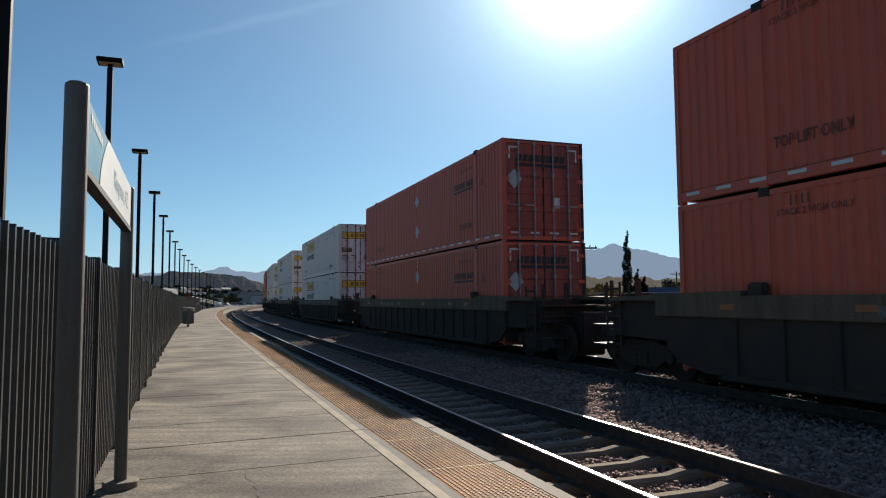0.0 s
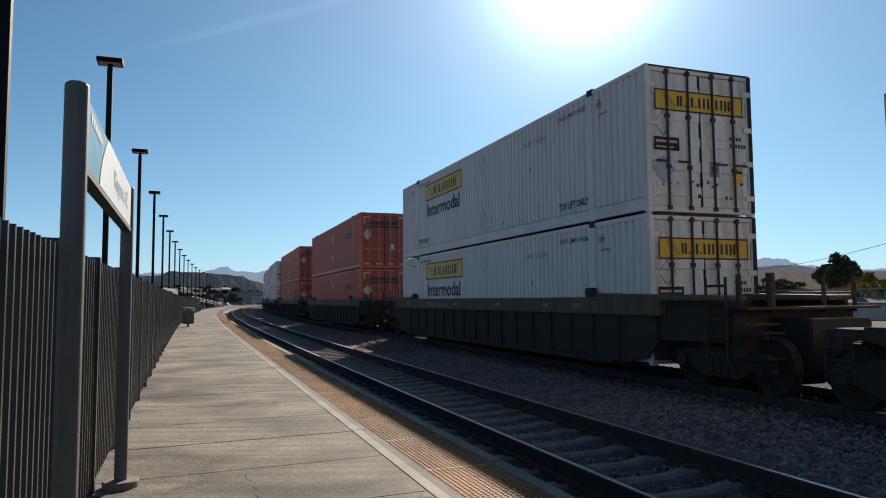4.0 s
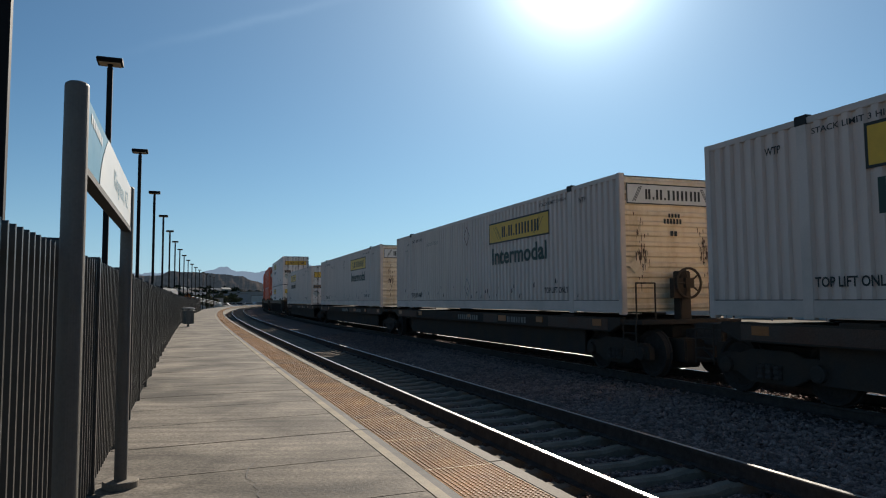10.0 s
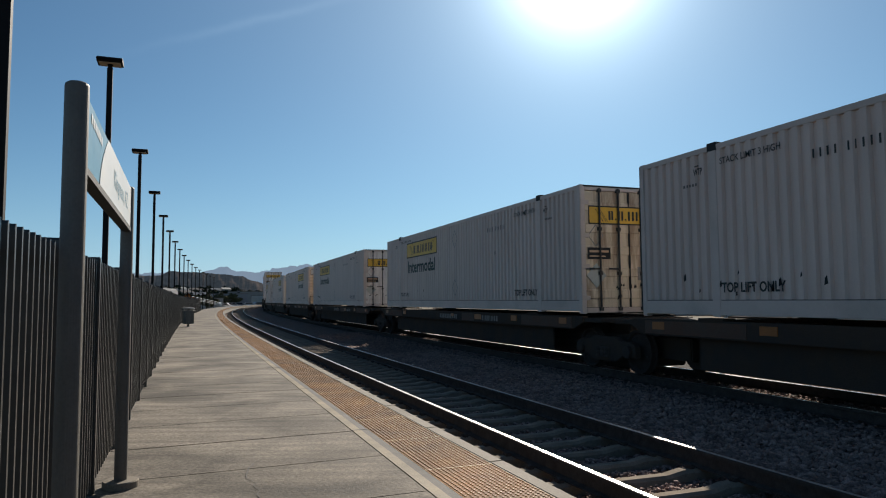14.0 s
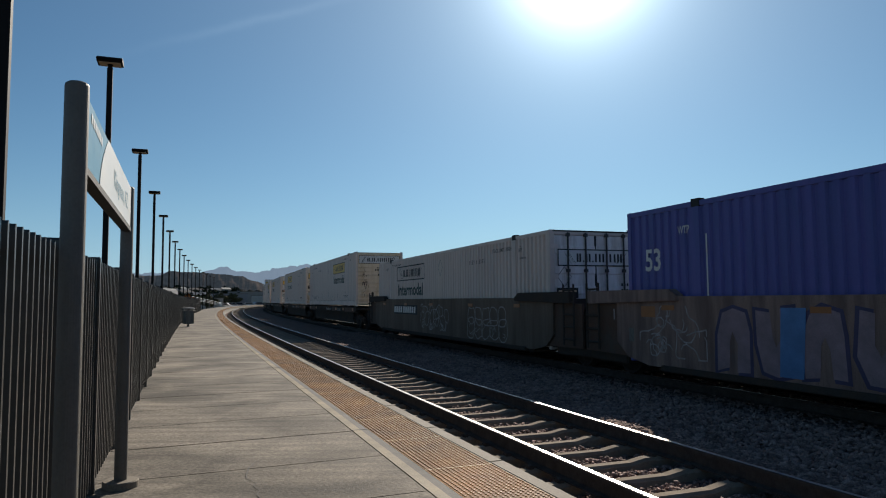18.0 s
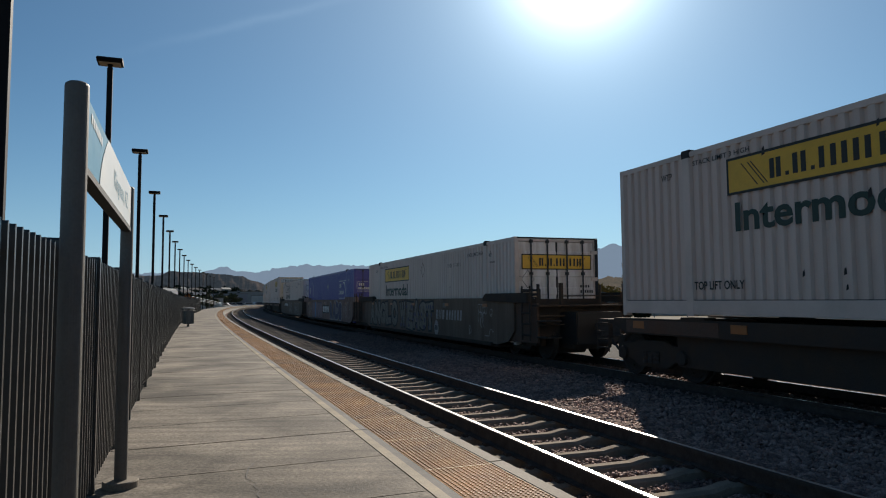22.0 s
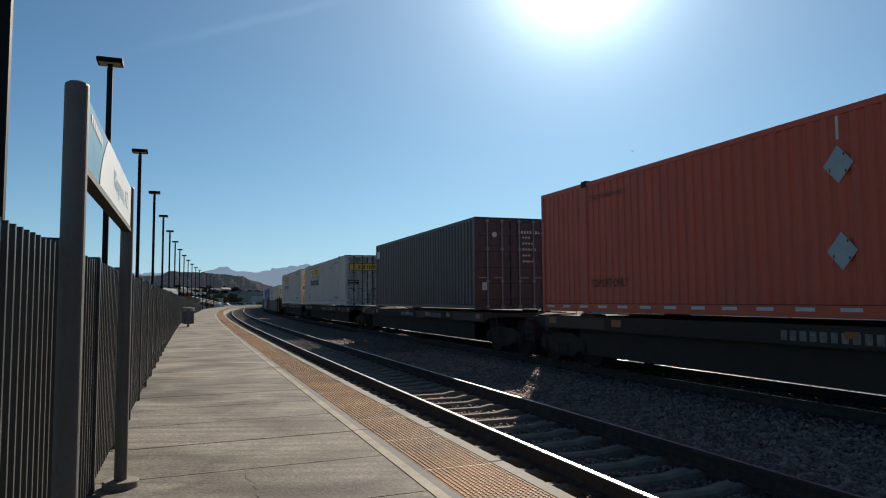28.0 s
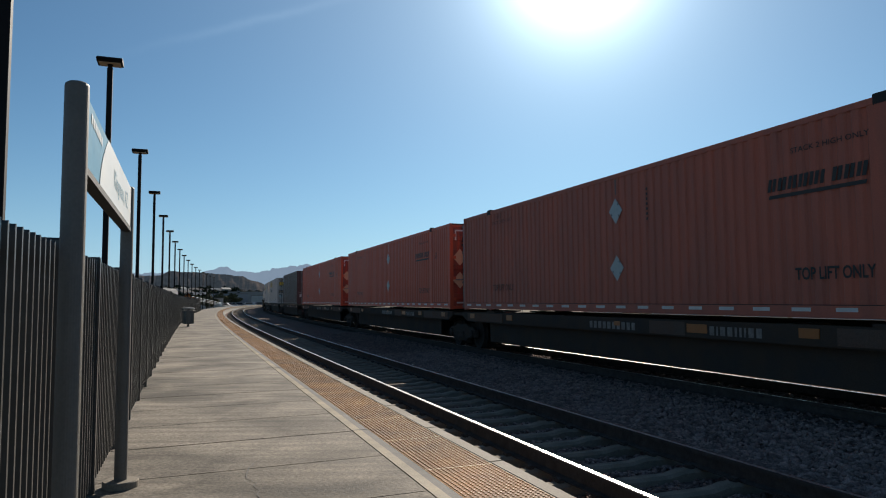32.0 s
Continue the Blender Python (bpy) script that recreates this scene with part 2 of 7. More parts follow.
M_STUCCOG = mat("siding_grey", (0.240, 0.252, 0.252), 0.8, var=0.15, scale=0.8)
M_ROOFB = mat("roof_blue", (0.030, 0.050, 0.100), 0.9, var=0.2, scale=0.6, spec=0.0)
M_ROOFG = mat("roof_grey", (0.17, 0.16, 0.15), 0.9, spec=0.05, var=0.25, scale=0.7)
M_ROOFP = mat("roof_pale", (0.20, 0.19, 0.185), 0.9, spec=0.05, var=0.2, scale=0.7)
M_GLASS = mat("window_glass", (0.03, 0.035, 0.04), 0.12, var=0.1, bump=0.0, spec=0.6)
M_WOODPOLE = mat("pole_wood", (0.10, 0.07, 0.05), 0.85, var=0.4, scale=5)
M_WIRE = mat("wire", (0.02, 0.02, 0.02), 0.95, bump=0.0, spec=0.0)
M_CARWHITE = mat("vehicle_white", (0.525, 0.525, 0.518), 0.25, var=0.05, bump=0.0, spec=0.6)
M_CARGREY = mat("vehicle_grey", (0.22, 0.23, 0.25), 0.25, var=0.05, bump=0.0, spec=0.6)
# far distance: the haze in front is painted as emission of the material
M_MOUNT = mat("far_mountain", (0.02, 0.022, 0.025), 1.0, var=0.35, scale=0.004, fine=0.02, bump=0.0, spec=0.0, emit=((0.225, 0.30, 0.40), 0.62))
# mesas and hills: haze put into the colour again, as a dimmer emission
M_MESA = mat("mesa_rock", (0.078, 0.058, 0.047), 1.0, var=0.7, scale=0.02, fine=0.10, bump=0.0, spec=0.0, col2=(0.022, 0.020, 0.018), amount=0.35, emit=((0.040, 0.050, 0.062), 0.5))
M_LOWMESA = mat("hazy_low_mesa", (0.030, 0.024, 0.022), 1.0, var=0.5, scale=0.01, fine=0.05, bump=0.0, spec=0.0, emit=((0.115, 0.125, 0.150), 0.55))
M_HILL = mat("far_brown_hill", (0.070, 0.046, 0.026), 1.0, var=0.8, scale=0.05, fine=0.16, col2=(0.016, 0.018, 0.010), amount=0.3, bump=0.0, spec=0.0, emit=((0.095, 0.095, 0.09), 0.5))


# ---- building helpers ----
class Geo:
    """Collects vertices and faces of one part."""

    def __init__(self):
        self.v, self.f = [], []

    def add(self, v, f):
        o = len(self.v)
        self.v += [tuple(p) for p in v]
        self.f += [tuple(i + o for i in q) for q in f]
        return self

    def box(self, x0, x1, y0, y1, z0, z1):
        return self.add([(x, y, z) for z in (z0, z1) for y in (y0, y1) for x in (x0, x1)],
                        [(0, 2, 3, 1), (4, 5, 7, 6), (0, 1, 5, 4), (2, 6, 7, 3), (0, 4, 6, 2), (1, 3, 7, 5)])

    def prism(self, pts, a, b, axis="y"):
        """Extrudes the outline pts from a to b along an axis; the outline is in the other two, in xyz order."""
        n = len(pts)
        def at(p, t):
            return {"x": (t, p[0], p[1]), "y": (p[0], t, p[1]), "z": (p[0], p[1], t)}[axis]
        v = [at(p, a) for p in pts] + [at(p, b) for p in pts]
        f = [tuple(range(n)), tuple(range(2 * n - 1, n - 1, -1))] + [(i, i + n, (i + 1) % n + n, (i + 1) % n) for i in range(n)]
        return self.add(v, f)

    def tube(self, p, q, r, n=8, r2=None):
        p, q = Vector(p), Vector(q)
        d = (q - p).normalized()
        u = d.cross(Vector((0, 0, 1)) if abs(d.z) < 0.9 else Vector((1, 0, 0))).normalized()
        w = d.cross(u)
        r2 = r if r2 is None else r2
        v = [p + (u * math.cos(t) + w * math.sin(t)) * r for t in (math.tau * i / n for i in range(n))]
        v += [q + (u * math.cos(t) + w * math.sin(t)) * r2 for t in (math.tau * i / n for i in range(n))]
        return self.add(v, [tuple(range(n)), tuple(range(2 * n - 1, n - 1, -1))] + [(i, i + n, (i + 1) % n + n, (i + 1) % n) for i in range(n)])

    def lathe(self, prof, c=(0, 0, 0), n=16, axis="z"):
        """Turns the profile [(radius, height)] round an axis through c."""
        v = []
        for r, hgt in prof:
            for i in range(n):
                a, b = r * math.cos(math.tau * i / n), r * math.sin(math.tau * i / n)
                o = (a, b, hgt) if axis == "z" else (b, hgt, a) if axis == "y" else (hgt, a, b)
                v.append((c[0] + o[0], c[1] + o[1], c[2] + o[2]))
        f = [(k * n + i, k * n + (i + 1) % n, (k + 1) * n + (i + 1) % n, (k + 1) * n + i) for k in range(len(prof) - 1) for i in range(n)]
        f += [tuple(range(n))[::-1], tuple(range((len(prof) - 1) * n, len(prof) * n))]
        return self.add(v, f)

    def mesh(self, name, bevel=0.0):
        me = bpy.data.meshes.new(name)
        me.from_pydata(self.v, [], self.f)
        bm = bmesh.new()
        bm.from_mesh(me)
        bmesh.ops.recalc_face_normals(bm, faces=bm.faces)
        if bevel:
            edges = [e for e in bm.edges if len(e.link_faces) == 2 and e.calc_face_angle() > 0.6]
            bmesh.ops.bevel(bm, geom=edges, offset=bevel, segments=2, affect="EDGES", clamp_overlap=True)
        bm.to_mesh(me)
        bm.free()
        return me


def shade(me, on=True):
    me.polygons.foreach_set("use_smooth", [on] * len(me.polygons))
    return me


def part(name, geo, material, parent, label="", bevel=0.0, smooth=False, m=None):
    """Links a Geo (or a ready mesh) as one mesh object under a thing or a part."""
    me = geo.mesh(name, bevel) if isinstance(geo, Geo) else geo
    if not me.materials:
        me.materials.append(material)
    if smooth:
        shade(me)
    ob = new(name, me)
    ob.parent = parent
    if m is not None:
        ob.matrix_basis = m
    if label:
        tagged(ob, label)
    return ob


def thing(name, label, category, group="", m=None, kind=""):
    ob = new(name)
    ob.empty_display_size = 0.3
    if m is not None:
        ob.matrix_basis = m
    return tagged(ob, label, category, group, kind)


def lettering(text, width, height, bold=0.0):
    """A flat mesh of the text in the built-in font, stretched to that size, its corner at the origin."""
    cu = bpy.data.curves.new("lettering", "FONT")
    cu.body, cu.offset, cu.resolution_u = text, bold, 3
    tmp = bpy.data.objects.new("lettering", cu)
    me = bpy.data.meshes.new_from_object(tmp)
    co = np.empty(len(me.vertices) * 3, np.float32)
    me.vertices.foreach_get("co", co)
    co = co.reshape(-1, 3)
    lo, hi = co.min(0), co.max(0)
    co[:, 0] = (co[:, 0] - lo[0]) / (hi[0] - lo[0]) * width
    co[:, 1] = (co[:, 1] - lo[1]) / (hi[1] - lo[1]) * height
    co[:, 2] = 0
    me.vertices.foreach_set("co", co.ravel())
    bpy.data.objects.remove(tmp)
    bpy.data.curves.remove(cu)
    me.materials.clear()
    return me


def facing(side, x, y, z):
    """The pose of a flat decal on the left (+y), right (-y) or rear (-x) face; its own x reads along the face, its y is up."""
    axes = {"left": ((-1, 0, 0), (0, 0, 1), (0, 1, 0)), "right": ((1, 0, 0), (0, 0, 1), (0, -1, 0)), "rear": ((0, -1, 0), (0, 0, 1), (-1, 0, 0))}[side]
    r = Matrix([axes[0], axes[1], axes[2]]).transposed().to_4x4()
    return Matrix.Translation((x, y, z)) @ r


def plate(pts):
    """A flat polygon in its own xy plane."""
    return Geo().add([(p[0], p[1], 0) for p in pts], [tuple(range(len(pts)))])


def bars(widths, height, gap, slant=0.0, g=None, x0=0.0, y0=0.0):
    """Plain bars in a row, for writing that is not lettered."""
    g = g or Geo()
    x = x0
    for w in widths:
        g.add([(x, y0, 0), (x + w, y0, 0), (x + w + slant, y0 + height, 0), (x + slant, y0 + height, 0)], [(0, 1, 2, 3)])
        x += w + gap
    return g


# ---- the line of the track ----
STEP = 0.5
TS = np.arange(-420.0, 560.0, STEP)
CURV = -0.2124e-3 + 2.38267e-5 * TS - 1.17706e-7 * TS**2
CURV = np.where(TS < -30, 0.0, np.where(TS > 140, 0.0022, CURV))
TTH = np.cumsum(CURV) * STEP
I0 = int(np.argmin(abs(TS)))
TTH = TTH - TTH[I0] - 0.35234
TX = np.cumsum(np.sin(TTH)) * STEP
TY = np.cumsum(np.cos(TTH)) * STEP
TX = TX - TX[I0] + 10.0952
TY = TY - TY[I0]
NEAR = -5.2755  # the near track's centre, beside the far track's


def on_line(s, off=0.0, z=0.0):
    """The place at the length s along the far track, off metres to its right."""
    x, y, t = np.interp(s, TS, TX), np.interp(s, TS, TY), np.interp(s, TS, TTH)
    return Vector((x + off * math.cos(t), y - off * math.sin(t), z))


def line_pose(s, off=0.0, z=0.0):
    """x forward along the line, y to its left."""
    p = on_line(s, off, z)
    return pose(p.x, p.y, p.z, 0, 0, 90 - math.degrees(float(np.interp(s, TS, TTH))))


def sweep(prof, s0, s1, ds, close=False):
    """Carries the outline [(off, z)] along the line."""
    g = Geo()
    ss = np.linspace(s0, s1, max(2, int(round((s1 - s0) / ds)) + 1))
    n = len(prof)
    v = [on_line(s, o, z) for s in ss for o, z in prof]
    f = [(k * n + i, k * n + (i + 1) % n, (k + 1) * n + (i + 1) % n, (k + 1) * n + i) for k in range(len(ss) - 1) for i in range(n if close else n - 1)]
    if close:
        f += [tuple(range(n)), tuple(range((len(ss) - 1) * n, len(ss) * n))[::-1]]
    return g.add(v, f)


def polar(az, r, z=0.0):
    return Vector((r * math.sin(radians(az)), r * math.cos(radians(az)), z))


# ---- the setting ----
GROUND_Z = -0.65
g = Geo()
rings = [0, 30, 80, 200, 500, 1200, 2600, 4800]
gv = [(0, 0, GROUND_Z)]
for r in rings[1:]:
    for i in range(48):
        gv.append((*polar(i * 7.5, r, GROUND_Z),))
gf = [(0, 1 + (i + 1) % 48, 1 + i) for i in range(48)]
for k in range(len(rings) - 2):
    a, b = 1 + 48 * k, 1 + 48 * (k + 1)
    gf += [(a + i, a + (i + 1) % 48, b + (i + 1) % 48, b + i) for i in range(48)]
g.add(gv, gf)
ground = part("ground", g, M_EARTH, None)
tagged(ground, "dry brown desert earth around the railway", "ground", kind="structure")

bed = part("trackbed", sweep([(-7.0, -0.60), (-6.9, -0.29), (-3.95, -0.28), (-3.6, -0.24), (-2.6, -0.28), (-1.55, -0.20), (1.55, -0.20), (2.3, -0.27), (3.9, -0.62)], -40, 420, 2.0), M_BALLAST, None)
tagged(bed, "dark grey crushed stone ballast under two tracks", "trackbed", kind="structure")

# dark strip added over the paler earth beyond the far track
yard = part("gravel_strip", sweep([(3.4, -0.635), (27.0, -0.635)], -40, 240, 4.0), M_YARD, None)
tagged(yard, "dark gravel strip beside the far track", "gravel", kind="structure")

RAILP = [(-0.075, -0.172), (0.075, -0.172), (0.075, -0.160), (0.014, -0.145), (0.011, -0.05), (0.036, -0.042), (0.036, -0.006), (0.028, -0.001), (-0.028, -0.001), (-0.036, -0.006), (-0.036, -0.042), (-0.011, -0.05), (-0.014, -0.145), (-0.075, -0.160)]
for o in (NEAR - 0.753, NEAR + 0.753, -0.753, 0.753):
    rail = part("rail", sweep([(o + a, z) for a, z in RAILP], -40, 420, 1.5, True), M_RUST, None)
    tagged(rail, "long rusty steel rail with a polished top", "rail", "rails", "structure")
    part("running_surface", sweep([(o - 0.024, 0.0), (o + 0.024, 0.0)], -40, 420, 1.5), M_STEEL, rail, "bright polished steel top")

# platform: body, slabs, painted line, tactile tiles, coping
P_Z = 0.2
platform = part("platform", sweep([(-10.75, -0.6), (-10.75, P_Z - 0.03), (-7.09, P_Z - 0.03), (-7.09, P_Z - 0.012), (-7.02, P_Z - 0.012), (-7.02, -0.6)], -12, 236, 1.5, True), M_WALLC, None)
tagged(platform, "long curved concrete station platform with a tactile edge", "platform", kind="structure")
for off0, off1, mname, nm, lb in ((-7.845, -7.755, M_LINE, "painted_line", "pale worn painted line"), (-7.755, -7.685, M_GROUT, "grout_strip", "dark grey joint strip")):
    part(nm, sweep([(off0, P_Z - 0.02), (off0, P_Z + 0.001), (off1, P_Z + 0.001), (off1, P_Z - 0.02)], -12, 236, 1.5, True), mname, platform, lb)
part("tile_bedding", sweep([(-7.685, P_Z - 0.02), (-7.685, P_Z), (-7.092, P_Z), (-7.092, P_Z - 0.02)], -12, 236, 1.5, True), M_LINE, platform, "pale mortar between the tiles")
cop = Geo().box(-0.82, 0.82, -0.066, 0.066, -0.12, 0.0)
cop_me = cop.mesh("coping_stone", 0.008)
for i in range(143):
    part("coping_stone", cop_me, M_COPING, platform, m=line_pose(-8.435 + i * 1.65, -7.02, P_Z))

# tactile tiles with their domes
def tile_mesh(rows, cols, sides, name):
    tg = Geo().box(-0.600, 0.600, -0.29, 0.29, -0.02, 0.0)
    tg.box(0.601, 0.616, -0.29, 0.29, -0.02, 0.0015)
    for i in range(cols):
        for j in range(rows):
            x, y = -0.605 + (i + 0.5) * 1.21 / cols, -0.29 + (j + 0.5) * 0.58 / rows
            ring = [(x + 0.19 / cols * 1.6 * math.cos(math.tau * k / sides), y + 0.19 / cols * 1.6 * math.sin(math.tau * k / sides), 0.0) for k in range(sides)]
            top = [(x + (px - x) * 0.6, y + (py - y) * 0.6, 0.007) for px, py, _ in ring]
            tg.add(ring + top, [tuple(range(sides, 2 * sides))] + [(k, (k + 1) % sides, (k + 1) % sides + sides, k + sides) for k in range(sides)])
    me = bpy.data.meshes.new(name)
    me.from_pydata(tg.v, [], tg.f)
    me.materials.append(M_TACTILE)
    me.materials.append(M_DOME)
    for p in me.polygons:
        p.material_index = 1 if p.center.x > 0.602 else 1 if len(p.vertices) == sides and p.center.z > 0.005 and p.normal.z > 0.9 else 0
    return me


tile_near, tile_far = tile_mesh(15, 31, 6, "tactile_tile"), tile_mesh(10, 20, 4, "tactile_tile")
for i in range(190):
    s = -4.0 + i * 1.22
    part("tactile_tile", tile_near if s < 22 else tile_far, M_TACTILE, platform, m=line_pose(s, -7.39, P_Z + 0.002))

# broom-finished slabs
SKEW = 0.05
BAY = 1.205
def slab_mesh(back, ahead):
    sg_ = Geo()
    pts = [(-BAY / 2 + back + SKEW * 1.445, -1.445), (BAY / 2 - ahead + SKEW * 1.445, -1.445), (BAY / 2 - ahead - SKEW * 1.445, 1.445), (-BAY / 2 + back - SKEW * 1.445, 1.445)]
    return sg_.prism(pts, -0.04, 0.0, "z").mesh("slab", 0.005)


# scored joints are narrow, every third one is an open expansion joint
slab_kinds = [slab_mesh(0.008, 0.0025), slab_mesh(0.0025, 0.0025), slab_mesh(0.0025, 0.008)]
for i in range(195):
    part("slab", slab_kinds[i % 3], M_CONC, platform, m=line_pose(10.59 - 15 * BAY + (i + 0.5) * BAY, -9.295, P_Z) @ pose(0, 0, 0.001 * math.sin(i * 12.9), 0, 0, 0))
joint_geo = Geo().box(-0.007, 0.007, -0.085, 0.085, -0.01, 0.004)
joint_me = joint_geo.mesh("expansion_joint")
for i in range(60):
    part("expansion_joint", joint_me, M_GROUT, platform, "dark joint across the painted line" if i == 0 else "", m=line_pose(10.69 - 5 * 3 * BAY + i * 3 * BAY, -7.765, P_Z))

crack = Geo()
cr = random.Random(2)
q0 = (8.15, -9.02)
for i in range(16):
    q1 = (q0[0] + 0.085 + cr.uniform(-0.03, 0.03), q0[1] + cr.uniform(-0.045, 0.035))
    a, b = on_line(*q0, P_Z + 0.003), on_line(*q1, P_Z + 0.003)
    w = 0.003 + 0.004 * cr.random()
    crack.add([(a.x - w, a.y, a.z), (b.x - w, b.y, b.z), (b.x + w, b.y, b.z), (a.x + w, a.y, a.z)], [(0, 1, 2, 3)])
    q0 = q1
part("crack", crack, M_GROUT, platform, "dark crack in the concrete")

# concrete sleepers: a seat under each rail, lower in the middle
TIEP = [(-1.3, -0.19), (-1.05, -0.172), (-0.5, -0.172), (-0.32, -0.205), (0.32, -0.205), (0.5, -0.172), (1.05, -0.172), (1.3, -0.19), (1.3, -0.36), (-1.3, -0.36)]
tie_geo = Geo()
tv = []
for x0, k in ((-0.080, 0.0), (-0.050, 1.0), (0.050, 1.0), (0.080, 0.0)):
    tv += [(x0, y, z if k else max(z - 0.03, -0.36)) for y, z in TIEP]
nT = len(TIEP)
tf = [(a * nT + i, a * nT + (i + 1) % nT, (a + 1) * nT + (i + 1) % nT, (a + 1) * nT + i) for a in range(3) for i in range(nT)]
tf += [tuple(range(nT)), tuple(range(3 * nT, 4 * nT))[::-1]]
tie_geo.add(tv, tf)
tie_me = tie_geo.mesh("sleeper")
clip_me = Geo().box(-0.05, 0.05, -0.16, -0.09, -0.172, -0.135).box(-0.05, 0.05, 0.09, 0.16, -0.172, -0.135).mesh("rail_clip", 0.01)
TIE_S = 0.586
def sleeper_track(off, s_first, n_own, s_last, label, me, material):
    root = thing("railway_track", label, "track", kind="structure")
    s = s_first
    rest = Geo()
    k = 0
    while s < s_last:
        m = line_pose(s, off) @ pose(0, 0.02 * math.sin(s * 7.7), 0.003 * math.sin(s * 3.1), 0, 0, 0.6 * math.sin(s * 5.3))
        if k < n_own:
            t = part("sleeper", me, material, root, m=m)
            if k < 66:
                for y in (-0.753, 0.753):
                    part("rail_clip", clip_me, M_RUST, t, m=pose(0, y, 0))
        else:
            rest.add([m @ Vector(p) for p in tie_geo.v], tie_geo.f)
        s += TIE_S
        k += 1
    rs = part("sleepers_far", rest, material, root, "distant concrete sleepers")
    tagged(rs, kind="stuff")
sleeper_track(NEAR, 4.08 - 22 * TIE_S, 190, 240, "near track of concrete sleepers in grey ballast", tie_me, M_TIE)
sleeper_track(0.0, 7.0 - 26 * TIE_S, 115, 240, "far track of dark concrete sleepers in grey ballast", tie_geo.mesh("sleeper"), M_TIEDARK)

# loose ballast stones, nobody could count them
def stones(name, n, s0, s1, o0, o1, r0, r1, zf, seed, power, material):
    rng = np.random.default_rng(seed)
    s = s0 + (s1 - s0) * rng.random(n) ** power
    o = o0 + (o1 - o0) * rng.random(n)
    # between the rails of the near track the stones lie in the cribs
    ph = ((s - 4.08) / TIE_S) % 1.0
    crib = (abs(o - NEAR) < 1.38) & (abs(ph - 0.5) > 0.27)
    s = np.where(crib, s + (0.5 + 0.5 * (rng.random(n) - 0.5) - ph) * TIE_S, s)
    th = np.interp(s, TS, TTH)
    x, y = np.interp(s, TS, TX) + o * np.cos(th), np.interp(s, TS, TY) - o * np.sin(th)
    r = r0 + (r1 - r0) * rng.random(n) ** 2
    base = np.array([(1, 0, 0), (0, 1, 0), (-1, 0, 0), (0, -1, 0), (0, 0, 1), (0, 0, -1), (0.7, 0.7, 0.6), (-0.7, -0.6, 0.65)], float)
    v = base[None] * (0.6 + 0.65 * rng.random((n, 8, 1))) + (rng.random((n, 8, 3)) - 0.5) * 0.35
    a = rng.random(n) * 6.283
    t = (rng.random(n) - 0.5) * 1.6
    ca, sa, ct, st = np.cos(a)[:, None], np.sin(a)[:, None], np.cos(t)[:, None], np.sin(t)[:, None]
    vx, vy, vz = v[..., 0], v[..., 1] * ct - v[..., 2] * st * 0.8, v[..., 1] * st + v[..., 2] * ct * 0.8
    wx, wy = vx * ca - vy * sa, vx * sa + vy * ca
    z = zf(o) + 0.02 * rng.random(n)
    P = np.stack([wx * r[:, None] + x[:, None], wy * r[:, None] + y[:, None], vz * r[:, None] * 0.85 + z[:, None]], -1).reshape(-1, 3)
    F = np.array([(0, 6, 4), (0, 1, 6), (1, 4, 6), (1, 2, 4), (2, 7, 4), (2, 3, 7), (3, 4, 7), (3, 0, 4), (1, 0, 5), (2, 1, 5), (3, 2, 5), (0, 3, 5)])
    F = (F[None] + (np.arange(n) * 8)[:, None, None]).reshape(-1)
    me = bpy.data.meshes.new(name)
    me.vertices.add(n * 8)
    me.vertices.foreach_set("co", P.astype(np.float32).ravel())
    nt = len(F) // 3
    me.loops.add(len(F))
    me.loops.foreach_set("vertex_index", F.astype(np.int32))
    me.polygons.add(nt)
    me.polygons.foreach_set("loop_start", np.arange(0, len(F), 3, dtype=np.int32))
    me.update(calc_edges=True)
    ob = part(name, me, material, None)
    return tagged(ob, "loose grey crushed ballast stones between the rails", "gravel", kind="stuff")


def bed_z(o):
    return np.interp(o, [-6.9, -3.95, -2.6, -1.55, 1.55, 2.3, 3.9], [-0.28, -0.27, -0.25, -0.19, -0.19, -0.25, -0.6])


# most stones take the darker tone; ridge and far shoulder the lighter one
stones("ballast_stones", 52000, 7.0, 40.0, -6.7, 2.6, 0.016, 0.042, bed_z, 3, 1.6, M_STONED)
stones("ballast_ridge", 15000, 7.0, 26.0, -4.0, -1.6, 0.020, 0.050, bed_z, 5, 1.5, M_STONE)

stones("ballast_behind", 9000, -8.0, 7.2, -6.7, 2.6, 0.020, 0.048, bed_z, 9, 1.0, M_STONED)
stones("ballast_shoulder", 14000, 7.0, 42.0, 1.2, 4.2, 0.020, 0.050, bed_z, 7, 1.5, M_STONE)

# ---- fence on the platform's back edge ----
F_OFF, F_TOP = -10.12, 1.858
fence = thing("fence", "black painted steel picket fence along the platform", "fence")
pk = Geo()
pk.prism([(-0.011, P_Z + 0.06), (0.011, P_Z + 0.06), (0.011, F_TOP - 0.010), (0.004, F_TOP), (-0.004, F_TOP), (-0.011, F_TOP - 0.010)], -0.028, 0.028)
pk_me = pk.mesh("picket")
po = Geo()
po.prism([(-0.035, P_Z), (0.035, P_Z), (0.035, F_TOP + 0.012), (0.026, F_TOP + 0.026), (-0.026, F_TOP + 0.026), (-0.035, F_TOP + 0.012)], -0.042, 0.042)
po_me = po.mesh("post", 0.006)
rest_p = Geo()
PANEL = 1.632
own = 0
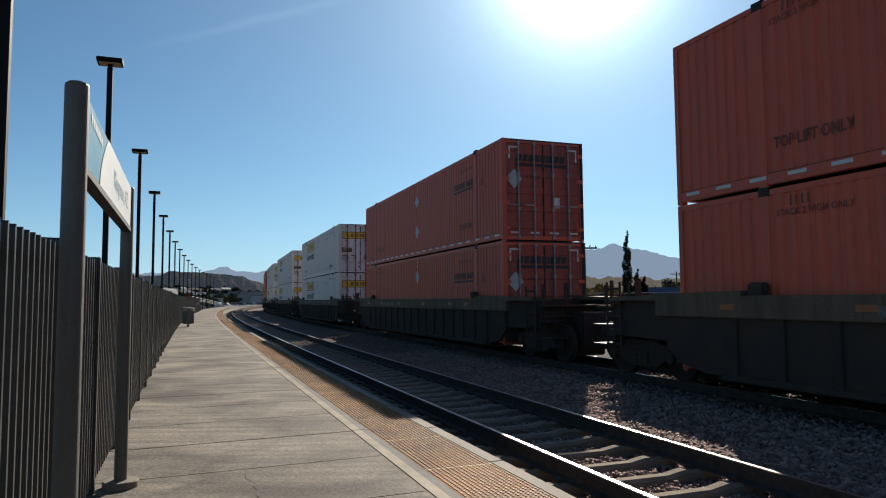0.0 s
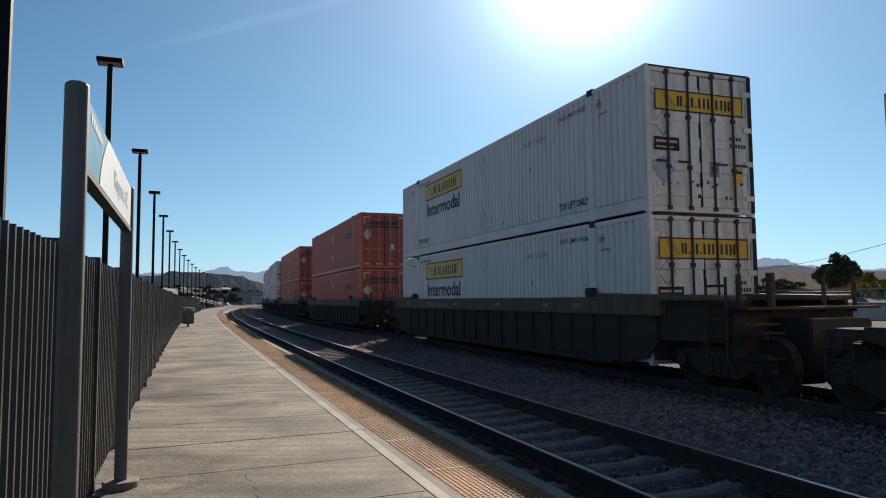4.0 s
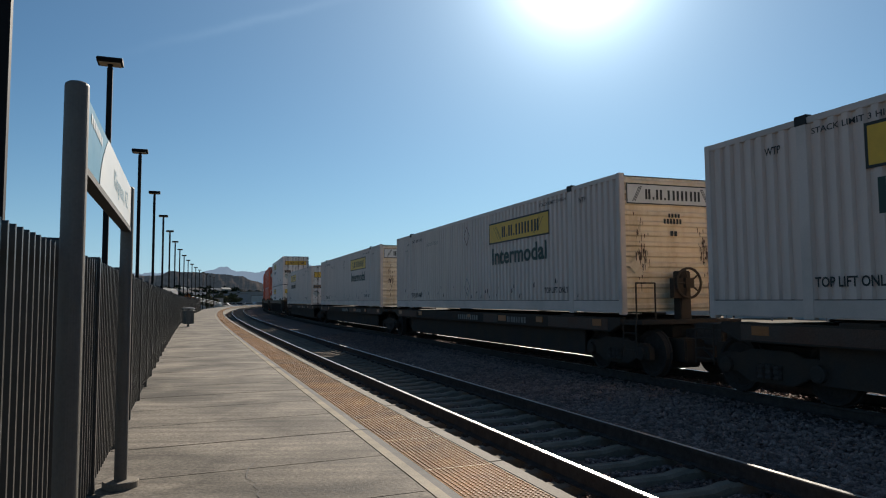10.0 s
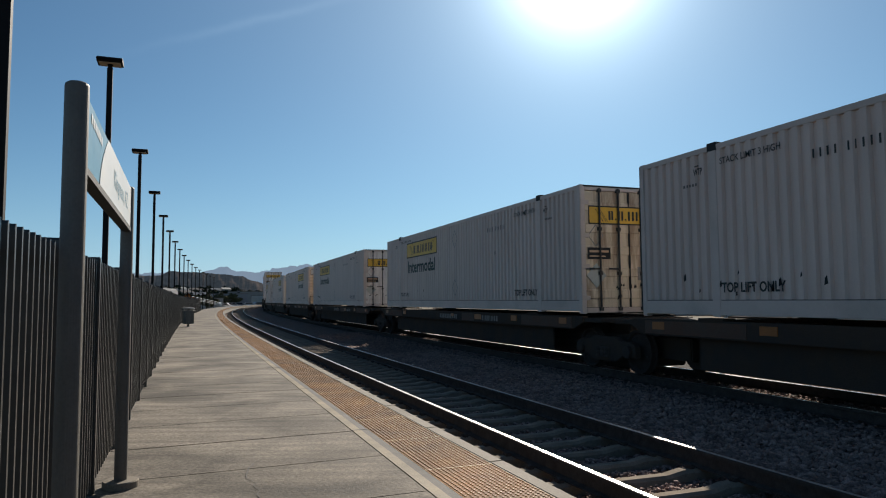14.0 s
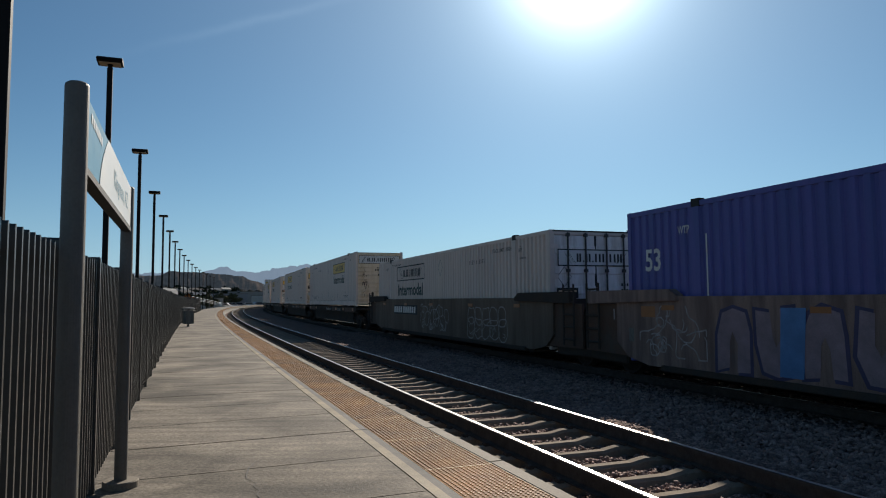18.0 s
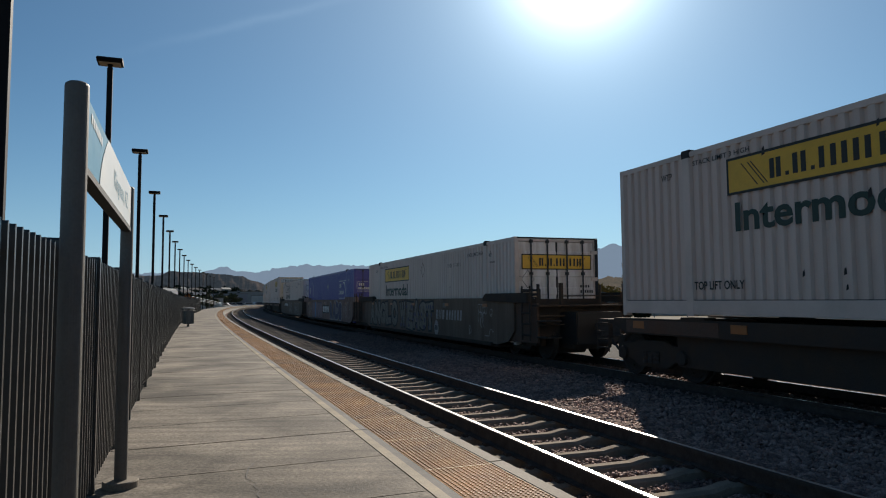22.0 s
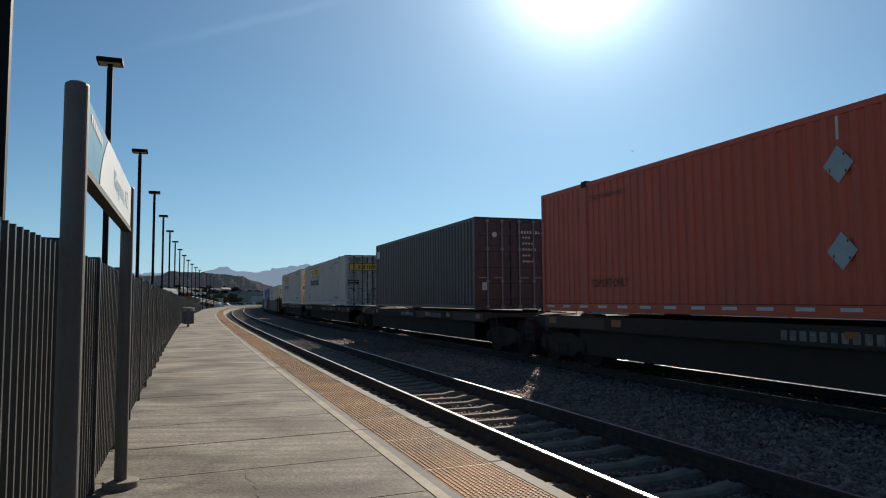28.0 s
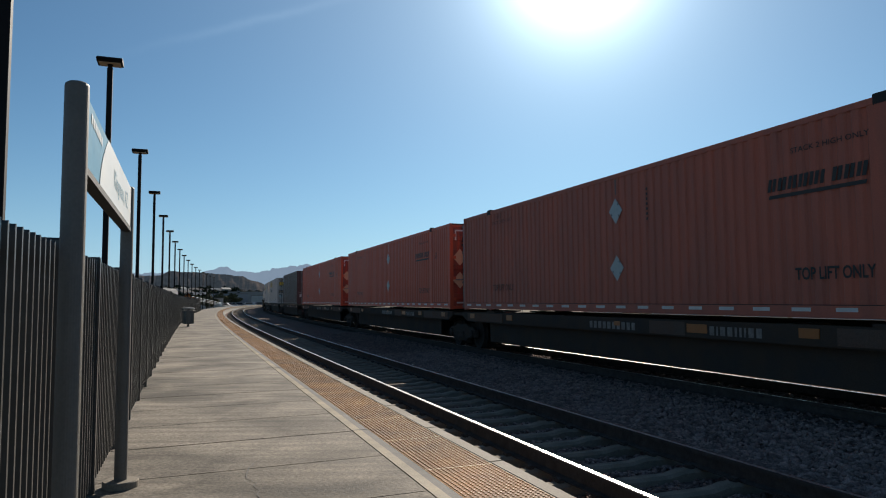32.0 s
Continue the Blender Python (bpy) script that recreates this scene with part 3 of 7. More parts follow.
for k in range(-3, 58):
    s_post = 7.42 + k * PANEL
    part("post", po_me, M_FENCE, fence, m=line_pose(s_post, F_OFF))
    for j in range(1, 14):
        s = s_post + j * PANEL / 14
        if own < 300 and s > 4.0:
            part("picket", pk_me, M_FENCE, fence, m=line_pose(s, F_OFF))
            own += 1
        else:
            m = line_pose(s, F_OFF)
            rest_p.add([m @ Vector(p) for p in pk.v], pk.f)
    for zr in (P_Z + 0.16, F_TOP - 0.10):
        rl = Geo().box(0.035, PANEL - 0.035, -0.02, 0.02, -0.018, 0.018)
        if k == -3:
            rail_me = rl.mesh("fence_rail")
        part("fence_rail", rail_me, M_FENCE, fence, m=line_pose(s_post, F_OFF - 0.041, zr))
tagged(part("picket_rest", rest_p, M_FENCE, fence), kind="stuff")

# ---- platform lamps ----
lamp = thing("platform_lamp", "tall dark bronze lamp post with a flat rectangular head", "street lamp", "lamps along the platform", m=line_pose(18.12, -11.0))
part("pole", Geo().prism([(-0.05, -0.05), (0.05, -0.05), (0.05, 0.05), (-0.05, 0.05)], GROUND_Z, 6.12, "z"), M_LAMP, lamp, bevel=0.008)
part("base_cover", Geo().prism([(-0.12, -0.12), (0.12, -0.12), (0.12, 0.12), (-0.12, 0.12)], GROUND_Z, GROUND_Z + 0.15, "z"), M_LAMP, lamp, bevel=0.02)
part("neck", Geo().lathe([(0.045, 6.12), (0.045, 6.18), (0.06, 6.19)], n=10), M_LAMP, lamp)
head = part("head", Geo().prism([(-0.17, 6.20), (0.17, 6.20), (0.20, 6.235), (0.185, 6.285), (0.10, 6.31), (-0.10, 6.31), (-0.185, 6.285), (-0.20, 6.235)], -0.23, 0.23), M_LAMP, lamp, bevel=0.012)
part("lens", Geo().box(-0.14, 0.14, -0.19, 0.19, 6.19, 6.202), M_LENS, head, "warm tinted lamp lens")
for s in (10.2, *[18.0 + 8.72 * i for i in range(1, 16)]):
    copy_thing(lamp, line_pose(s, -11.0))

# ---- station name sign ----
A, B = Vector((-1.448, 2.684, 0)), Vector((-2.39, 5.19, 0))
sign = thing("station_sign", "blue and white station name sign between two grey steel poles", "sign", m=Matrix.Translation(A))
d = (B - A)
SL = d.length
ang = math.degrees(math.atan2(d.y, d.x))
sign.matrix_basis = pose(A.x, A.y, 0, 0, 0, ang)
for x in (0.0, SL):
    part("pole", Geo().lathe([(0.045, P_Z), (0.045, 2.415), (0.042, 2.424), (0.034, 2.43), (0.0, 2.432)], (x, 0, 0), 28), M_POLE, sign, smooth=False)
    part("footing", Geo().lathe([(0.125, P_Z), (0.125, P_Z + 0.042), (0.118, P_Z + 0.05), (0.05, P_Z + 0.053)], (x, 0, 0), 28), M_COPING, sign, "round pale concrete footing")
part("board", Geo().box(0.055, SL - 0.055, -0.022, 0.022, 2.115, 2.415), M_SIGNBLUE, sign, "muted blue sign board", bevel=0.004)
part("bottom_channel", Geo().box(0.05, SL - 0.05, -0.03, 0.03, 2.085, 2.115), M_SEAL, sign, "black bottom channel")
swoop = [(SL - 0.06, 2.118), (0.62, 2.118)] + [(0.62 + 0.34 * t ** 1.8, 2.118 + 0.293 * t) for t in (0.1, 0.25, 0.4, 0.55, 0.7, 0.85, 1.0)] + [(SL - 0.06, 2.411)]
part("white_field", Geo().prism(swoop, -0.0255, -0.0225), M_SIGNWHITE, sign, "white curved field of the sign")
part("station_name", lettering("Kingman, AZ", 1.0, 0.14), M_SIGNTEXT, sign, m=pose(1.30, -0.0275, 2.18, 90, 0, 0))
part("marking", bars([0.05, 0.06, 0.04, 0.03, 0.055, 0.045, 0.05], 0.042, 0.016), M_SIGNWHITE, sign, m=pose(0.26, -0.0245, 2.335, 90, 2.0, 0))

# ---- litter bin by the fence ----
bin_ = thing("litter_bin", "grey slatted litter bin with a flat lid on the platform", "bin", m=line_pose(42.5, -9.6, P_Z))
part("body", Geo().lathe([(0.26, 0.16), (0.28, 0.18), (0.28, 0.84), (0.26, 0.86)], n=20), M_BIN, bin_)
slat_me = Geo().box(-0.02, 0.02, 0.283, 0.297, 0.18, 0.84).mesh("slat")
for i in range(20):
    part("slat", slat_me, M_BIN, bin_, m=pose(0, 0, 0, 0, 0, i * 18))
part("lid", Geo().lathe([(0.33, 0.93), (0.34, 0.95), (0.33, 0.99), (0.12, 1.02)], n=20), M_BIN, bin_)
for i in range(4):
    a = math.tau * i / 4 + 0.4
    part("lid_post", Geo().tube((0.24 * math.cos(a), 0.24 * math.sin(a), 0.85), (0.24 * math.cos(a), 0.24 * math.sin(a), 0.94), 0.015), M_BIN, bin_)
part("foot", Geo().lathe([(0.16, 0.0), (0.16, 0.012), (0.06, 0.02), (0.06, 0.16)], n=16), M_BIN, bin_)

# ---- the train: x forward, y to the left, z = 0 at the rail top ----
WHEEL_R = 0.457
SPEED = 10.21


def corrugated(x0, x1, y, depth, z0, z1, pitch, sgn):
    """A folded steel wall along x; sgn is the side it faces."""
    n = max(1, int(round((x1 - x0) / pitch)))
    p = (x1 - x0) / n
    xs, ys = [], []
    for i in range(n):
        b = x0 + i * p
        xs += [b, b + p * 0.46, b + p * 0.58, b + p * 0.88]
        ys += [y, y, y - sgn * depth, y - sgn * depth]
    xs.append(x1)
    ys.append(y)
    v = [(a, b, z) for z in (z0, z1) for a, b in zip(xs, ys)]
    k = len(xs)
    back = [(a, y - sgn * (depth + 0.012), z) for z in (z0, z1) for a in (x0, x1)]
    g = Geo().add(v, [(i, i + 1, i + 1 + k, i + k) for i in range(k - 1)])
    return g.add(back, [(0, 1, 3, 2)])


def ribbed_end(x, w, z0, z1, n, depth, sgn):
    """An end wall with horizontal ribs that stand proud."""
    hgt = (z1 - z0) / n
    prof = [(x - sgn * 0.05, z0), (x, z0)]
    for i in range(n):
        a = z0 + (i + 0.2) * hgt
        prof += [(x, a), (x + sgn * depth, a + hgt * 0.15), (x + sgn * depth, a + hgt * 0.45), (x, a + hgt * 0.6)]
    prof += [(x, z1), (x - sgn * 0.05, z1)]
    return Geo().prism(prof, -w / 2, w / 2)


def brand_panel(side, x, y, z, w, h, parent, ground_m, ink, outline=True):
    """A logo drawn as plain shapes: a field, a border, a row of bars and two scroll curves."""
    fld = part("logo_field", plate([(0, 0), (w, 0), (w, h), (0, h)]), ground_m, parent, m=facing(side, x, y, z)) if ground_m else None
    holder = fld or parent
    base = Matrix.Identity(4) if fld else facing(side, x, y, z)
    b = 0.035 * h / 0.5
    fr = Geo()
    for r in ((0, 0, w, b), (0, h - b, w, h), (0, b, b, h - b), (w - b, b, w, h - b)):
        fr.add([(r[0], r[1], 0), (r[2], r[1], 0), (r[2], r[3], 0), (r[0], r[3], 0)], [(0, 1, 2, 3)])
    part("logo_border", fr, ink, holder, m=base @ pose(0, 0, 0.002))
    k = w / 3.4
    g2 = Geo()
    xb = w * 0.245
    for wide in (0.20, 0.05, 0.22, 0.05, 0.26, 0.25, 0.28, 0.22):
        y0 = h * 0.24
        if wide < 0.1:
            bars([0.06 * k], h * 0.10, 0, 0.0, g2, xb, y0)
        else:
            st = 0.085 * k
            bars([st, st], h * 0.50, wide * k - 2 * st, 0.0, g2, xb, y0)
        xb += (wide + 0.075) * k
    part("logo_mark", g2, ink, holder, m=base @ pose(0, 0, 0.002))
    sc = Geo()
    for mirror in (0, 1):
        for j in range(4):
            x0 = 0.085 * w + j * 0.018 * w
            q = [(x0, h * 0.80), (x0 + 0.09 * w, h * 0.16), (x0 + 0.096 * w, h * 0.16), (x0 + 0.006 * w, h * 0.80)]
            if j != 1:
                sc.add([((w - a if mirror else a), bb, 0) for a, bb in q], [(0, 1, 2, 3)])
    part("logo_scroll", sc, ink, holder, m=base @ pose(0, 0, 0.002))


def word(text, side, x, y, z, w, h, ink, parent, bold=0.0, cache={}):
    key = (text, round(w, 3), round(h, 3), ink.name)
    if key not in cache:
        cache[key] = lettering(text, w, h, bold)
    return part("lettering", cache[key], ink, parent, m=facing(side, x, y, z))


def diamond(side, x, y, z, r, material, parent, hollow=False, label=""):
    if hollow:
        g = Geo().add([(0, -r, 0), (r * 0.8, 0, 0), (0, r, 0), (-r * 0.8, 0, 0), (0, -r * 0.86, 0), (r * 0.69, 0, 0), (0, r * 0.86, 0), (-r * 0.69, 0, 0)], [(i, (i + 1) % 4, (i + 1) % 4 + 4, i + 4) for i in range(4)])
    else:
        g = Geo().prism([(0, -r), (r * 0.9, 0), (0, r), (-r * 0.9, 0)], 0.0, 0.006, "z")
    return part("placard", g, material, parent, label, m=facing(side, x, y, z))


DEPTH = {"red": 0.024, "blue": 0.034, "brown": 0.036}


def container(style, label, group, length=16.15, w=2.59, h=2.896, wall=None, rail=None, nose=None, door=None, pitch=0.218, bottom=0.29):
    """A shipping container, its nose at +x, its doors at -x; z = 0 is its underside."""
    c = thing("shipping_container", label, "container", group)
    hx, hy = length / 2, w / 2
    post = 6.10
    stops = [-hx + 0.14, -post - 0.09, -post + 0.09, post - 0.09, post + 0.09, hx - 0.14] if length > 13 else [-hx + 0.12, hx - 0.12]
    for side, sgn in (("left", 1), ("right", -1)):
        for a, b in zip(stops[::2], stops[1::2]):
            part("side_panel", corrugated(a, b, sgn * (hy - 0.012), DEPTH.get(style, 0.048), bottom + 0.012, h - 0.10, pitch, sgn), wall, c)
        part("bottom_rail", Geo().box(-hx + 0.1, hx - 0.1, min(sgn * (hy - 0.10), sgn * (hy - 0.004)), max(sgn * (hy - 0.10), sgn * (hy - 0.004)), 0.05, bottom), rail, c, bevel=0.008)
        part("rail_shadow_gap", Geo().box(-hx + 0.13, hx - 0.13, min(sgn * (hy - 0.09), sgn * (hy - 0.02)), max(sgn * (hy - 0.09), sgn * (hy - 0.02)), bottom, bottom + 0.012), M_SEAL, c, "dark joint above the bottom rail")
        part("top_rail", Geo().box(-hx + 0.1, hx - 0.1, min(sgn * (hy - 0.09), sgn * (hy - 0.004)), max(sgn * (hy - 0.09), sgn * (hy - 0.004)), h - 0.10, h - 0.005), rail, c, bevel=0.008)
        if length > 13:
            for x in (-post, post):
                part("lifting_post", Geo().box(x - 0.09, x + 0.09, min(sgn * (hy - 0.09), sgn * hy), max(sgn * (hy - 0.09), sgn * hy), 0.02, h - 0.10), rail, c, bevel=0.006)
                part("lifting_fitting", Geo().box(x - 0.11, x + 0.11, min(sgn * (hy - 0.12), sgn * (hy + 0.006)), max(sgn * (hy - 0.12), sgn * (hy + 0.006)), h - 0.11, h + 0.035), M_SEAL, c, "black steel lifting fitting", bevel=0.01)
        for x, s2 in ((-hx, 1), (hx, -1)):
            part("corner_post", Geo().box(min(x, x + s2 * 0.13), max(x, x + s2 * 0.13), min(sgn * (hy - 0.13), sgn * hy), max(sgn * (hy - 0.13), sgn * hy), 0.0, h), rail, c, bevel=0.012)
    # roof with shallow cross folds
    n = int(length / 0.6)
    xs = [-hx + 0.1 + i * (length - 0.2) / (2 * n) for i in range(2 * n + 1)]
    v = [(x, y, h - (0.012 if i % 2 else 0.03)) for y in (-hy + 0.05, hy - 0.05) for i, x in enumerate(xs)]
    k = len(xs)
    part("roof", Geo().add(v, [(i, i + 1, i + 1 + k, i + k) for i in range(k - 1)]), rail, c)
    part("floor", Geo().box(-hx + 0.1, hx - 0.1, -hy + 0.05, hy - 0.05, 0.06, 0.2), M_CAR, c)
    part("front_wall", ribbed_end(hx - 0.062, w - 0.24, 0.06, h - 0.06, 13, 0.042, 1), nose, c)
    # doors
    part("door_header", Geo().box(-hx + 0.002, -hx + 0.12, -hy + 0.13, hy - 0.13, h - 0.12, h - 0.004), rail, c, bevel=0.008)
    part("door_sill", Geo().box(-hx + 0.002, -hx + 0.12, -hy + 0.13, hy - 0.13, 0.02, 0.13), rail, c, bevel=0.008)
    # black strips down the door end's right edge and along its top
    part("edge_seal", Geo().box(-hx - 0.004, -hx + 0.03, -hy + 0.002, -hy + 0.105, 0.05, h - 0.03), M_SEAL, c, "black edge strip")
    part("edge_seal", Geo().box(-hx - 0.003, -hx + 0.03, -hy + 0.08, hy - 0.08, h - 0.045, h - 0.008), M_SEAL, c, "black edge strip")
    for sgn in (1, -1):
        y0, y1 = sorted((sgn * 0.02, sgn * (hy - 0.14)))
        prof = [(-hx + 0.085, 0.14), (-hx + 0.035, 0.14)]
        for i in range(5):
            z = 0.32 + i * (h - 0.62) / 4.6
            prof += [(-hx + 0.035, z), (-hx + 0.016, z + 0.03), (-hx + 0.016, z + 0.19), (-hx + 0.035, z + 0.22)]
        prof += [(-hx + 0.035, h - 0.13), (-hx + 0.085, h - 0.13)]
        dg = Geo().prism(prof, y0, y1)
        d = part("door", dg, door, c)
        part("door_seal", Geo().box(-hx + 0.03, -hx + 0.09, min(sgn * 0.003, sgn * 0.030), max(sgn * 0.003, sgn * 0.030), 0.14, h - 0.13), M_SEAL, d)
        bar_m = M_BAR if style in ("red", "brown") else M_BARDARK
        for y in (0.30, 0.80):
            b = part("locking_bar", Geo().tube((-hx - 0.012, sgn * y, 0.06), (-hx - 0.012, sgn * y, h - 0.06), 0.023, 8), bar_m, d, "steel door locking bar")
        if bar_m.name not in container.cache:
            container.cache[bar_m.name] = Geo().box(-0.03, 0.02, -0.05, 0.05, -0.04, 0.04).mesh("bar_bracket")
        for z in (0.10, 0.9, 1.9, h - 0.12):
            for y in (0.30, 0.80):
                part("bar_bracket", container.cache[bar_m.name], bar_m, d, m=pose(-hx, sgn * y, z))
        for y in (0.30, 0.80):
            gk = Geo().box(-hx - 0.055, -hx - 0.03, min(sgn * y, sgn * (y + 0.3)), max(sgn * y, sgn * (y + 0.3)), 0.98, 1.02)
            part("door_handle", gk, bar_m, d)
        for z in (0.35, 1.05, 1.75, h - 0.4):
            part("hinge", Geo().box(-hx - 0.008, -hx + 0.03, min(sgn * (hy - 0.22), sgn * (hy - 0.02)), max(sgn * (hy - 0.22), sgn * (hy - 0.02)), z - 0.05, z + 0.05), rail, d)
    return c


container.cache = {}
H53 = 2.896
HY = 1.295
def dress_white(c, seed, yellow=True, rear=True, codes=True, worn=False, big=1.0, drop=0.0):
    r = random.Random(seed)
    for side, sgn in (("left", 1), ("right", -1)):
        y = sgn * (HY - 0.006)
        def X(d, w=0.0, sgn=sgn):
            """d metres back from the nose to the decal's reading start"""
            return (8.075 - d) if sgn > 0 else (8.075 - d - w)
        brand_panel(side, X(2.95, 3.6 * big), y, 1.98 - drop, 3.6 * big, 0.60 * big, c, M_YELLOW if yellow else None, M_INK)
        word("Intermodal", side, X(3.1, 3.25 * big), y, 1.38 - drop, 3.25 * big, 0.47 * big, M_GREENINK, c, 0.025)
        word("TOP LIFT ONLY", side, X(12.75, 1.3), y, 0.42, 1.3, 0.165, M_INK, c, 0.03)
        word("TOP LIFT ONLY", side, X(2.1, 1.15), y, 0.47, 1.15, 0.145, M_INK, c, 0.025)
        word("STACK LIMIT 3 HIGH", side, X(2.15, 1.3), y, 2.62, 1.3, 0.085, M_INK, c, 0.01)
        word("WTP", side, X(1.3, 0.3), y, 2.47, 0.3, 0.12, M_INK, c, 0.015)
        word("STACK LIMIT 3 HIGH", side, X(12.75, 1.25), y, 2.53, 1.25, 0.11, M_INK, c, 0.01)
        word("WTP", side, X(14.42, 0.22), y, 2.44, 0.22, 0.12, M_INK, c, 0.02)
        part("code_marking", bars([0.10], 0.02, 0), M_INK, c, m=facing(side, X(14.5, 0.10), y, 2.59))
        if codes:
            part("code_marking", bars([0.03, 0.03, 0.035, 0.03, 0.0, 0.03, 0.02, 0.03, 0.03, 0.03, 0.03], 0.13, 0.085), M_INK, c, m=facing(side, X(11.0, 1.2), y, 2.28))
            part("code_marking", bars([0.05, 0.04, 0.04, 0.05, 0.04], 0.05, 0.03), M_DIM, c, m=facing(side, X(14.5, 0.4), y, 2.26))
        diamond(side, X(8.3, 0), y, 2.32, 0.30, M_FADED if r.random() < 0.3 else M_BAR, c, True)
        diamond(side, X(8.3, 0), y, 0.72, 0.30, M_BAR, c, True)
        # scuffs and patches of bare steel
        g = Geo()
        for i in range(34 if worn else r.randint(3, 9)):
            a, z, s2 = r.uniform(1, 15), r.choice((0.36, 0.42, 0.5, 0.62, 0.7) if worn else (0.42, 0.5, 0.62, 1.6, 2.5)), r.uniform(0.03, 0.07)
            g.add([(a - 8, z, 0), (a - 8 + s2, z + 0.02, 0), (a - 8 + s2 * 0.8, z + s2 * 2.2, 0), (a - 8 + 0.01, z + s2 * 1.6, 0)], [(0, 1, 2, 3)])
        part("scuff_marking", g, M_SEAL, c, m=facing(side, 0, y, 0))
    if rear:
        x = -8.075 + 0.012
        brand_panel("rear", x, 1.08, 2.01, 2.16, 0.42, c, M_YELLOW if yellow else M_PALE, M_INK)
        g = Geo()
        part("warning_label", plate([(0, 0), (0.60, 0), (0.60, 0.26), (0, 0.26)]), M_SEAL, c, m=facing("rear", x, 1.12, 1.22))
        part("label_marking", bars([0.5], 0.05, 0, 0.0, bars([0.42], 0.03, 0, 0.0, None, 0.05, 0.05), 0.05, 0.15), M_PEACH, c, m=facing("rear", x - 0.002, 1.12, 1.22))
        part("document_box", Geo().box(x - 0.015, x, -0.42, -0.20, 0.75, 1.05), M_BAR, c, "small grey document holder")
        part("warning_label", plate([(0, 0), (0.27, 0), (0.27, 0.30), (0, 0.30)]), M_YELLOW, c, m=facing("rear", x, -0.76, 0.66))
        part("label_marking", bars([0.24], 0.06, 0), M_INK, c, m=facing("rear", x - 0.002, -0.775, 0.84))
        part("code_marking", bars([0.05, 0.05, 0.05, 0.05], 0.07, 0.03), M_INK, c, m=facing("rear", x, -0.72, 1.52))
        part("code_marking", bars([0.05, 0.05, 0.05, 0.05, 0.05, 0.05], 0.08, 0.02), M_INK, c, m=facing("rear", x, -0.72, 1.37))
        g = Geo()
        for i in range(16):
            a, z, s2 = r.uniform(-1.0, 1.0), r.choice((0.30, 0.34, 0.52, 0.56, 0.60)), r.uniform(0.03, 0.09)
            g.add([(a, z, 0), (a + s2, z + 0.02, 0), (a + s2 * 0.9, z + s2 * 1.3, 0), (a + 0.3 * s2, z + s2 * 0.8, 0), (a + 0.02, z + s2 * 1.5, 0)], [(0, 1, 2, 3, 4)])
        part("scuff_marking", g, M_SEAL, c, m=facing("rear", x + 0.001, 0, 0))
        diamond("rear", x, 0.90, 1.75, 0.26, M_BAR, c, True)
        diamond("rear", x, 0.90, 0.85, 0.28, M_PLACARD if r.random() < 0.5 else M_BAR, c, r.random() < 0.5)


